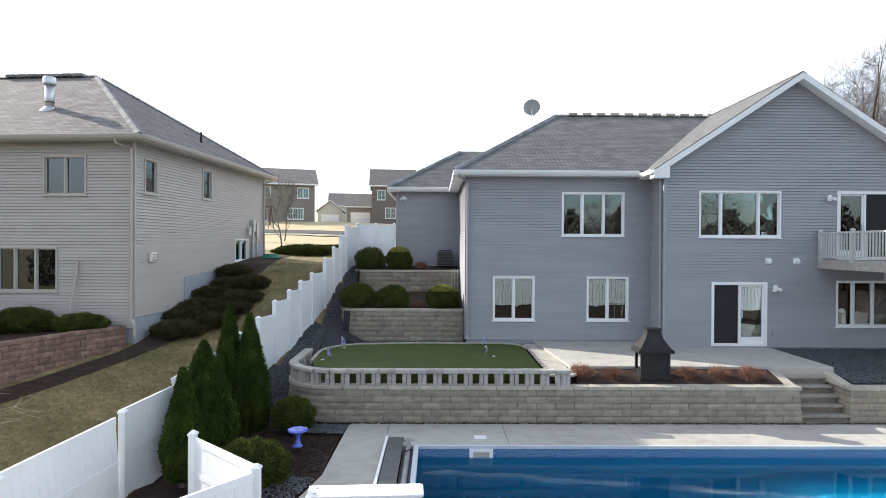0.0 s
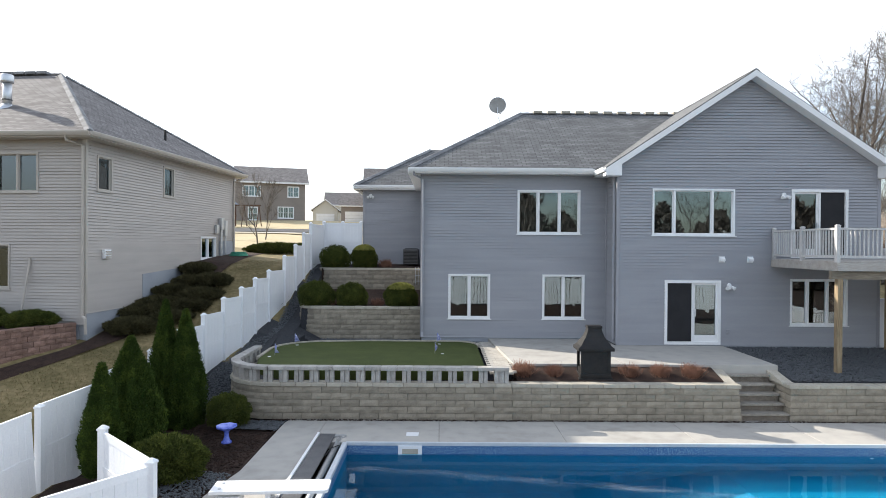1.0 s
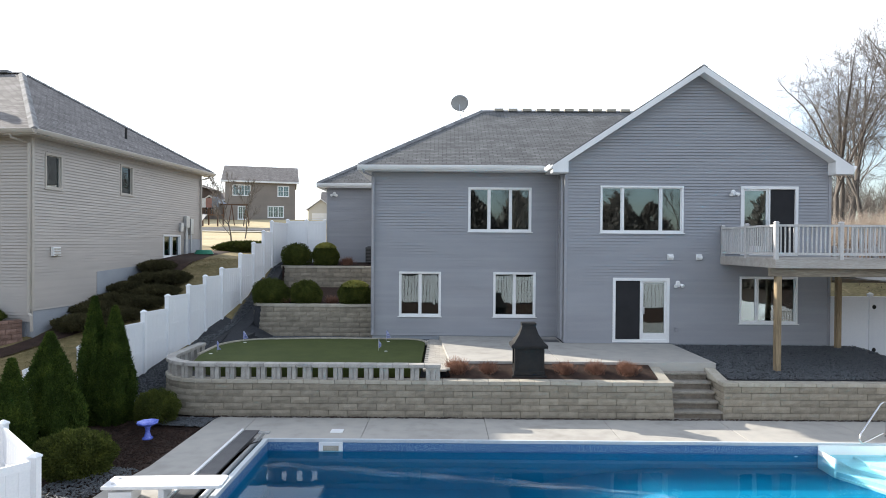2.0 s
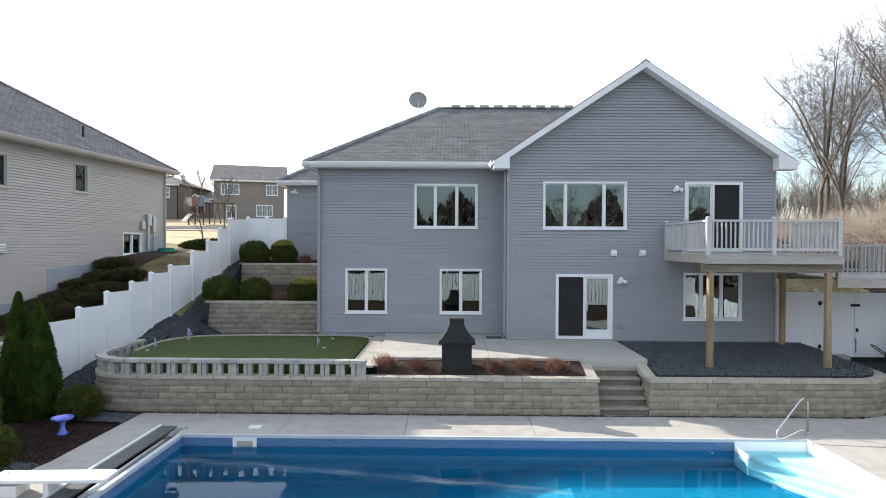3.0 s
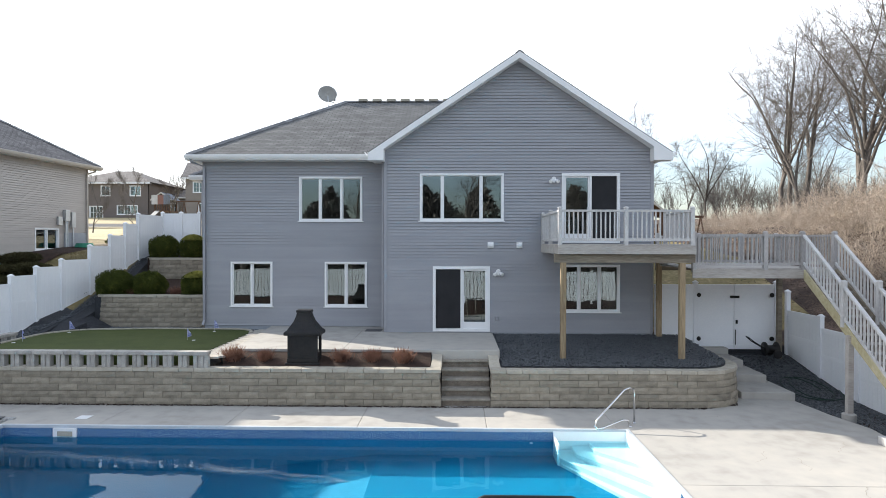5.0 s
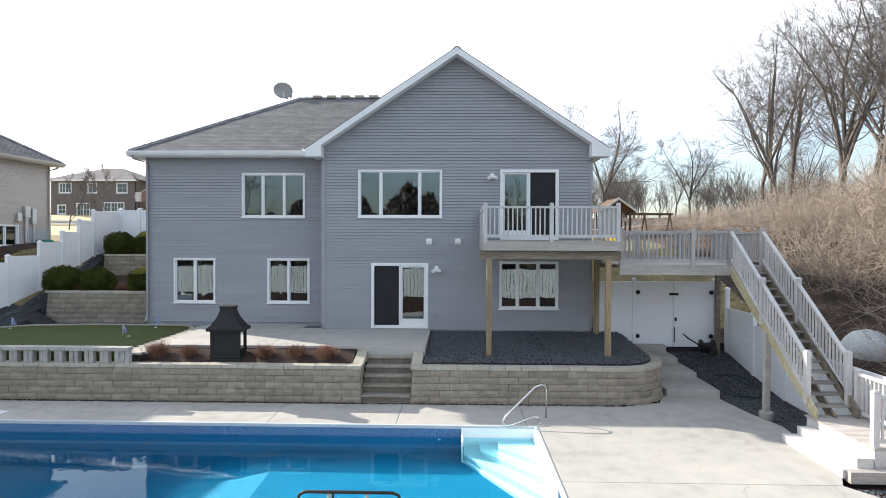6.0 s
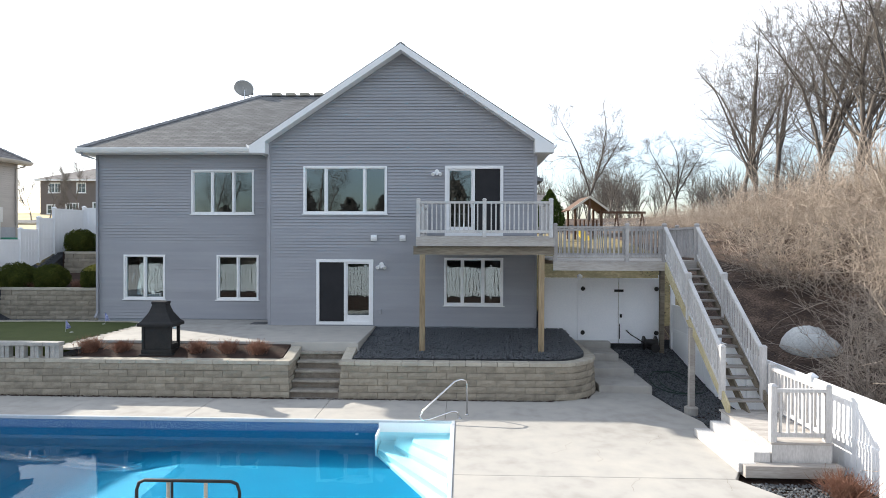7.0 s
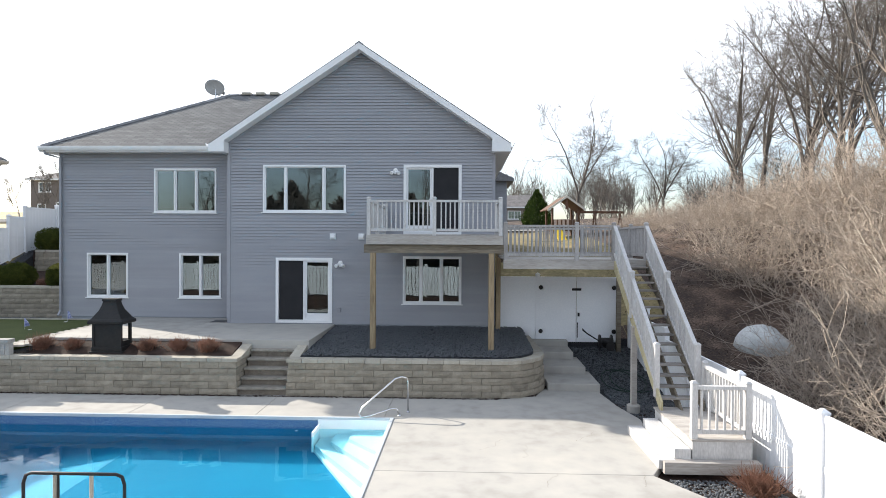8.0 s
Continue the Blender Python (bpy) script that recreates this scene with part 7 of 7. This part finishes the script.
def blades(name, label, spots, mat, size, seed, up=1.0):
    it = iter(spots)

    def f(r):
        x, y, z = next(it)
        return np.array((x, y, z)), (r.normal(0, 0.5), r.normal(0, 0.5), up)
    v, fa = leaf_arrays(seed, len(spots), f, size, 0.22)
    return tagged(new(name, quads_object(name, v, fa, mat)), label, "vegetation", "", "stuff")


lawn_poly = [(-20.0, -9.0), (-15.5, -13.5), (-13.7, -5.5), (-12.9, 0.0), (-12.0, 7.0), (-15.1, 7.5), (-15.4, 5.5), (-14.8, 3.8), (-15.4, 2.0), (-17.0, -1.5), (-18.6, -5.0)]
blades("grass", "dormant brown and olive grass", scatter(lawn_poly, 26000, lambda x, y: ground_z(x, y) + 0.0, 21), M_LAWN, 0.075, 31)
bank = [(13.6, -12), (18, -12), (24, 2), (22, 14), (13.6, 6)]
blades("fallen_leaves", "dry brown leaves on the bank", scatter(bank, 9000, lambda x, y: ground_z(x, y) + 0.02, 22), M_LEAF, 0.13, 32, 0.1)


# ---- beds on the neighbour's side ----
drape("mulch_bed", [(-20.8, -8.6), (-19.2, -4.7), (-17.5, -1.0), (-17.4, 0.5), (-17.1, 3.0), (-16.9, 5.5), (-16.7, 8.0), (-16.5, 11.5)], [(-20.3, -8.8), (-18.6, -5.0), (-17.0, -1.4), (-15.5, 2.0), (-14.9, 3.4), (-15.5, 5.2), (-15.2, 6.3), (-15.4, 11.5)], M_MULCH, "dark mulch bed along the beige house")
drape("mulch_bed_far", [(-15.9, 12.2), (-16.2, 14.0), (-15.5, 15.5)], [(-12.9, 12.4), (-12.2, 13.6), (-12.6, 15.2)], M_MULCH, "dark mulch island with junipers", rows=10)

# ---- loose and fixed things ----
ov = thing("outdoor_fireplace", "black cast-metal outdoor fireplace with flared chimney hood", "fireplace", at=(-1.75, -3.72, 0.93))
ov.matrix_basis = pose(-1.75, -3.72, 0.93) @ Matrix.Diagonal((0.9, 0.9, 0.98, 1))
part("base", Shape().box(-0.52, 0.52, -0.34, 0.34, 0, 0.1), M_BLACK, ov, "", 0.02)
part("plinth", Shape().box(-0.47, 0.47, -0.3, 0.3, 0.1, 0.22), M_BLACK, ov, "", 0.015)
for sx in (-1, 1):
    for sy in (-1, 1):
        part("corner_post", Shape().box(sx * 0.41 - 0.04, sx * 0.41 + 0.04, sy * 0.25 - 0.04, sy * 0.25 + 0.04, 0.22, 0.85), M_BLACK, ov, "", 0.008)
part("back_panel", Shape().box(-0.37, 0.37, -0.27, -0.25, 0.22, 0.85), M_BLACK, ov)
for sx in (-1, 1):
    part("side_rail", Shape().box(sx * 0.41 - 0.02, sx * 0.41 + 0.02, -0.21, 0.21, 0.22, 0.36), M_BLACK, ov)
part("firebox_floor", Shape().box(-0.37, 0.37, -0.24, 0.24, 0.22, 0.3), M_DARK, ov)
part("lintel", Shape().box(-0.55, 0.55, -0.37, 0.37, 0.85, 0.93), M_BLACK, ov, "", 0.02)
hood = Shape()
prof = [(0.55, 0.37, 0.93), (0.46, 0.31, 0.99), (0.38, 0.25, 1.1), (0.29, 0.19, 1.22), (0.23, 0.15, 1.36), (0.2, 0.135, 1.46)]
for a, b, z in prof:
    hood.v += [(-a, -b, z), (a, -b, z), (a, b, z), (-a, b, z)]
for i in range(len(prof) - 1):
    for k in range(4):
        hood.f.append((4 * i + k, 4 * i + (k + 1) % 4, 4 * i + 4 + (k + 1) % 4, 4 * i + 4 + k))
hood.f += [(3, 2, 1, 0), tuple(4 * len(prof) - 4 + k for k in range(4))]
part("hood", hood, M_BLACK, ov, "flared black hood")
part("chimney_cap", Shape().box(-0.225, 0.225, -0.155, 0.155, 1.46, 1.53), M_BLACK, ov, "", 0.012)

bb = thing("bird_bath", "blue glazed ceramic bird bath in mulch", "bird bath", at=(-10.93, -6.3, 0.0))
part("pedestal", Shape().lathe([(0.12, 0), (0.12, 0.03), (0.08, 0.06), (0.05, 0.16), (0.06, 0.26), (0.1, 0.31)], 20), M_BLUE, bb, "", 0, True)
bowl = Shape()
bp = [(0.06, 0.3), (0.15, 0.32), (0.22, 0.36), (0.235, 0.4), (0.22, 0.4), (0.14, 0.355), (0.03, 0.345)]
for r, z in bp:
    for k in range(32):
        a = 2 * math.pi * k / 32
        w = 1 + (0.05 * math.cos(a * 8) if r > 0.2 else 0)
        bowl.v.append((r * w * math.cos(a), r * w * math.sin(a), z))
for i in range(len(bp) - 1):
    for k in range(32):
        bowl.f.append((i * 32 + k, i * 32 + (k + 1) % 32, (i + 1) * 32 + (k + 1) % 32, (i + 1) * 32 + k))
bowl.f += [tuple(range(31, -1, -1)), tuple(range(6 * 32, 7 * 32))]
part("bowl", bowl, M_BLUE, bb, "scalloped blue bowl", 0, True)

ds = thing("satellite_dish", "grey satellite dish on the roof", "satellite dish", at=(-3.3, 6.85, 9.75))
part("mast", Shape().tube([(0, 0, -0.1), (0.02, 0, 0.35), (-0.12, 0.1, 0.75), (-0.15, 0.15, 1.2)], 0.025, 8), M_ALU, ds)
dish = Shape()
for i in range(7):
    r = 0.43 * i / 6
    for k in range(28):
        a = 2 * math.pi * k / 28
        dish.v.append((r * math.cos(a) * 1.0, r * math.sin(a) * 0.85, 0.35 * r * r))
for i in range(6):
    for k in range(28):
        dish.f.append((i * 28 + k, i * 28 + (k + 1) % 28, (i + 1) * 28 + (k + 1) % 28, (i + 1) * 28 + k))
do = part("reflector", dish, M_DISH, ds, "dark grey dish", 0, True)
do.matrix_basis = pose(-0.16, 0.1, 1.28, 118, 8, 25)
do.modifiers.new("thick", "SOLIDIFY").thickness = 0.02
part("arm", Shape().tube([(-0.16, 0.1, 0.95), (0.05, 0.45, 0.95), (0.08, 0.5, 1.05)], 0.018, 6), M_DARK, ds)
part("receiver", Shape().box(0.03, 0.13, 0.44, 0.56, 1.05, 1.17), M_DARK, ds, "", 0.015)

for x in (3.53, 4.49):
    v = thing("dryer_vent", "small white louvred wall vent", "vent", "wall vents", at=(x, -0.03, 4.2))
    part("plate", Shape().box(-0.1, 0.1, -0.03, 0.0, -0.1, 0.1), M_TRIM, v, "", 0.006)
    part("hood", Shape().prism([(-0.08, -0.12), (0.08, -0.12), (0.08, -0.03), (-0.08, -0.03)], -0.05, [0.02, 0.02, 0.08, 0.08]), M_TRIM, v, "", 0.006)


def flood_lamp(x, y, z, n=(0, -1)):
    f = thing("flood_lamp", "white twin-headed security flood lamp on siding", "lamp", "flood lamps", at=(x, y, z), turn=math.degrees(math.atan2(n[1], n[0])) + 90)
    part("plate", Shape().lathe([(0.075, 0), (0.075, 0.03), (0.05, 0.05)], 16), M_TRIM, f).matrix_basis = pose(0, 0, 0, 90, 0, 0)
    for s in (-1, 1):
        part("head", Shape().lathe([(0.03, 0), (0.045, 0.05), (0.065, 0.13), (0.06, 0.14)], 14), M_TRIM, f).matrix_basis = pose(s * 0.06, -0.06, -0.04, 120, 0, s * 35)
    part("sensor", Shape().box(-0.035, 0.035, -0.1, -0.03, -0.13, -0.06), M_TRIM, f, "", 0.008)


flood_lamp(5.62, -0.03, 6.4)
flood_lamp(3.79, -0.03, 3.32)
flood_lamp(-9.3, 7.97, 6.95)
ol = thing("wall_outlet", "covered outdoor socket on the siding", "socket", at=(3.75, -0.03, 1.75))
part("cover", Shape().box(-0.05, 0.05, -0.05, 0.0, -0.08, 0.08), M_GREY_TRIM, ol, "", 0.008)
fm = thing("door_mat", "dark mat before the patio door", "mat", at=(-0.1, 0.35, 1.272))
part("mat", Shape().box(-0.6, -0.05, -0.25, 0.25, 0, 0.012), M_DARK, fm)
ac = thing("air_conditioner", "dark outdoor air conditioner on the terrace", "air conditioner", at=(-7.35, 7.4, 3.68))
part("casing", Shape().box(-0.35, 0.35, -0.35, 0.35, 0.05, 0.75), M_DARK, ac, "", 0.03)
for k in range(9):
    part("louvre", Shape().box(-0.32, 0.32, -0.37, -0.352, 0.12 + k * 0.065, 0.15 + k * 0.065), M_BLACK, ac)
part("fan_grille", Shape().lathe([(0.3, 0.75), (0.3, 0.78), (0.05, 0.79)], 20), M_BLACK, ac)
tr = thing("trellis", "small grey metal trellis by the terrace wall", "trellis", at=(-6.95, 1.75, 2.3))
for x in (-0.12, 0.0, 0.12):
    part("upright", Shape().tube([(x, 3.9, 0.6), (x, 3.9, 1.35)], 0.012, 6), M_ALU, tr)
for z in (0.75, 1.0, 1.25):
    part("crossbar", Shape().tube([(-0.15, 3.9, z), (0.15, 3.9, z)], 0.012, 6), M_ALU, tr)

# on the neighbour's house
cv = thing("flue_pipe", "galvanised flue pipe with rain cap on the roof", "flue", at=(-21.75, 1.55, 9.45), turn=-5)
part("flashing", Shape().lathe([(0.36, -0.25), (0.3, 0.0), (0.17, 0.16)], 18), M_ALU, cv, "", 0, True)
part("pipe", Shape().lathe([(0.15, 0.0), (0.15, 0.95)], 20), M_ALU, cv, "", 0, True)
part("band", Shape().lathe([(0.155, 0.3), (0.165, 0.31), (0.165, 0.34), (0.155, 0.35)], 20), M_DARK, cv)
part("cap", Shape().lathe([(0.2, 0.95), (0.21, 1.0), (0.21, 1.2), (0.18, 1.24)], 20), M_ALU, cv, "", 0, True)
vp = thing("vent_pipe", "short black vent pipe on the shingles", "vent", at=(-17.9, 5.6, 8.75))
part("pipe", Shape().lathe([(0.05, 0), (0.05, 0.75)], 12), M_BLACK, vp)
part("flashing", Shape().box(-0.15, 0.25, 0.3, 0.9, -0.1, 0.04), M_BLACK, vp)
R = pose(-17.55, -0.7, 0, 0, 0, -5.14)
wl2 = thing("wall_lantern", "white louvred wall fixture on the beige siding", "vent")
wl2.matrix_basis = R @ pose(0.03, 0.95, 4.25)
part("box", Shape().box(0, 0.1, -0.17, 0.17, -0.17, 0.14), M_TRIM, wl2, "", 0.01)
for k in range(3):
    part("louvre", Shape().box(0.1, 0.14, -0.14, 0.14, -0.13 + k * 0.09, -0.09 + k * 0.09), M_TRIM_B, wl2)
um = thing("utility_meters", "grey electric meter boxes and conduits on the wall", "meter")
um.matrix_basis = R @ pose(0.04, 9.45, 0)
part("meter_box", Shape().box(0, 0.16, -0.2, 0.1, 5.3, 5.85), M_ALU, um, "", 0.01)
part("meter_box", Shape().box(0, 0.14, 0.25, 0.5, 5.0, 5.75), M_ALU, um, "", 0.01)
part("meter_box", Shape().box(0, 0.12, -0.6, -0.35, 5.1, 5.5), M_ALU, um, "", 0.01)
for y in (-0.1, 0.0, 0.38):
    part("conduit", Shape().tube([(0.08, y, 3.6), (0.08, y, 5.4)], 0.035, 8), M_ALU, um)
hs = thing("garden_hose", "green garden hose coiled on the mulch", "hose")
hs.matrix_basis = R @ pose(0.9, 9.6, 0)
hz = ground_z(-15.8, 9.0) + 0.06
for k in range(4):
    part("coil", Shape().tube([((0.42 - 0.03 * k) * math.cos(a / 16 * 2 * math.pi), (0.42 - 0.03 * k) * math.sin(a / 16 * 2 * math.pi), hz + 0.05 * k) for a in range(17)], 0.03, 6, False), M_HOSE, hs)
pp = thing("radon_pipe", "thin white pipe standing against the beige wall", "pipe")
pp.matrix_basis = R @ pose(-2.0, -0.12, 0)
part("pipe", Shape().tube([(0, -0.25, 1.95), (0, -0.2, 2.2), (0.1, 0.05, 3.9), (0.1, 0.06, 4.1)], 0.035, 8), M_TRIM_B, pp)
bn2 = thing("garden_bench", "grey metal garden bench with crossed back", "bench", at=(-21.35, -2.7, 1.95), turn=14)
for x in (-0.55, 0.55):
    part("leg", Shape().tube([(x, -0.25, 0), (x, -0.22, 0.42), (x, -0.22, 0.62)], 0.018, 6), M_DARK, bn2)
    part("leg", Shape().tube([(x, 0.25, 0), (x, 0.22, 0.42), (x, 0.3, 0.9)], 0.018, 6), M_DARK, bn2)
    part("armrest", Shape().tube([(x, -0.25, 0.62), (x, 0.25, 0.64)], 0.02, 6), M_DARK, bn2)
part("seat", Shape().box(-0.56, 0.56, -0.24, 0.22, 0.41, 0.44), M_DARK, bn2, "", 0.008)
part("top_bar", Shape().tube([(-0.56, 0.3, 0.9), (0.56, 0.3, 0.9)], 0.02, 6), M_DARK, bn2)
for a, b in ((-0.55, 0.0), (0.0, 0.55)):
    part("cross_bar", Shape().tube([(a, 0.24, 0.46), (b, 0.3, 0.88)], 0.012, 6), M_DARK, bn2)
    part("cross_bar", Shape().tube([(b, 0.24, 0.46), (a, 0.3, 0.88)], 0.012, 6), M_DARK, bn2)

# boulder on the bank
bo = Shape()
for i in range(9):
    for k in range(20):
        a, e = 2 * math.pi * k / 20, math.pi * i / 8
        n_ = 1 + 0.16 * noise.noise(Vector((math.cos(a) * 1.3, math.sin(a) * 1.3, e * 1.2)))
        bo.v.append((0.95 * math.sin(e) * math.cos(a) * n_, 0.6 * math.sin(e) * math.sin(a) * n_, 0.62 * math.cos(e) * n_))
for i in range(8):
    for k in range(20):
        bo.f.append((i * 20 + k, (i + 1) * 20 + k, (i + 1) * 20 + (k + 1) % 20, i * 20 + (k + 1) % 20))
rk = thing("boulder", "large pale boulder half sunk in the leafy bank", "boulder", at=(16.9, -1.7, ground_z(16.9, -1.7) - 0.12), turn=-30)
rk.matrix_basis = pose(16.85, -1.7, ground_z(16.85, -1.7) + 0.02, 0, 14, -30) @ Matrix.Diagonal((0.84, 0.95, 0.95, 1))
part("stone", bo, M_ROCK, rk, "", 0, True)

# cart and coiled hose by the gate
ca = thing("garden_cart", "black garden hose reel cart standing by the gate", "cart", at=(12.2, -0.75, 0.66))
part("drum", Shape().lathe([(0.22, -0.2), (0.22, -0.17), (0.12, -0.16), (0.12, 0.16), (0.22, 0.17), (0.22, 0.2)], 20), M_BLACK, ca, "", 0, True).matrix_basis = pose(0.2, 0, 0.25, 0, 90, 0)
part("handle", Shape().tube([(0.1, -0.1, 0.2), (-0.4, -0.15, 0.5), (-0.55, -0.15, 0.62), (-0.5, 0.15, 0.62), (-0.35, 0.15, 0.48), (0.1, 0.1, 0.2)], 0.016, 6), M_BLACK, ca)
for s in (-1, 1):
    part("wheel", Shape().lathe([(0.13, -0.02), (0.14, 0), (0.13, 0.02)], 18), M_BLACK, ca).matrix_basis = pose(0.3, s * 0.25, 0.12, 90, 0, 0)
gh = thing("garden_hose", "dark green hose lying in loops on the slate", "hose", at=(12.3, -2.6, 0))
part("loop", Shape().tube([(0.55 * math.cos(a * 0.5) + 0.02 * a, 0.8 * math.sin(a * 0.5), ground_z(12.3 + 0.55 * math.cos(a * 0.5), -2.6 + 0.8 * math.sin(a * 0.5)) + 0.05) for a in range(26)], 0.014, 6), M_HOSE_DARK, gh)


# play sets
def play_set(at, turn, label, roof_mat, gable=True, slide=M_YELLOW):
    p = thing("play_set", label, "play set", "play sets", at=at, turn=turn)
    for x in (-0.8, 0.8):
        for y in (-0.8, 0.8):
            part("post", Shape().box(x - 0.06, x + 0.06, y - 0.06, y + 0.06, -0.2, 2.5), M_CEDAR, p)
    part("platform", Shape().box(-0.9, 0.9, -0.9, 0.9, 1.15, 1.25), M_CEDAR, p)
    for k in range(7):
        part("slat", Shape().box(-0.75 + k * 0.25 - 0.05, -0.75 + k * 0.25 + 0.05, -0.86, -0.82, 1.25, 1.8), M_CEDAR, p)
    for s in (-1, 1):
        roof_slab(p, [(s * 1.15, -1.1, 2.4), (s * 1.15, 1.1, 2.4), (0, 1.1, 3.2), (0, -1.1, 3.2)], roof_mat, 0.06)
        bar(p, (s * 1.15, -1.12, 2.36), (0, -1.12, 3.16), 0.05, 0.14, M_CREAM, "rake_board")
    part("gable_bar", Shape().box(-0.06, 0.06, -1.08, -1.0, 2.4, 3.1), M_CEDAR, p)
    for x in (2.0, 3.6):
        for s in (-1, 1):
            bar(p, (x, s * 0.9, 0), (x, 0, 2.3), 0.09, 0.09, M_CEDAR, "swing_leg")
    bar(p, (0.8, 0, 2.3), (3.8, 0, 2.3), 0.1, 0.14, M_CEDAR, "swing_beam")
    bar(p, (-0.5, -0.9, 1.2), (-0.5, -2.8, 0.2), 0.5, 0.06, slide, "slide", "bright plastic slide")
    return p


play_set((13.9, 16.8, ground_z(13.9, 16.8) - 0.75), 5, "cedar play tower with pitched roof and yellow slide", M_CEDAR)
far_ps = play_set((-29.2, 44, ground_z(-29.2, 44)), 0, "far wooden play tower with striped canvas roof", M_CANVAS_BLUE, slide=M_TARP)
part("canopy_panel", Shape().box(-1.0, -0.35, -1.15, -1.12, 1.9, 2.9), M_TARP, far_ps)
part("canopy_panel", Shape().box(0.3, 1.0, -1.15, -1.12, 1.9, 2.9), M_CANVAS_BLUE, far_ps)
part("canopy_panel", Shape().box(-0.34, 0.29, -1.15, -1.12, 1.9, 2.9), M_CANVAS_RED, far_ps)
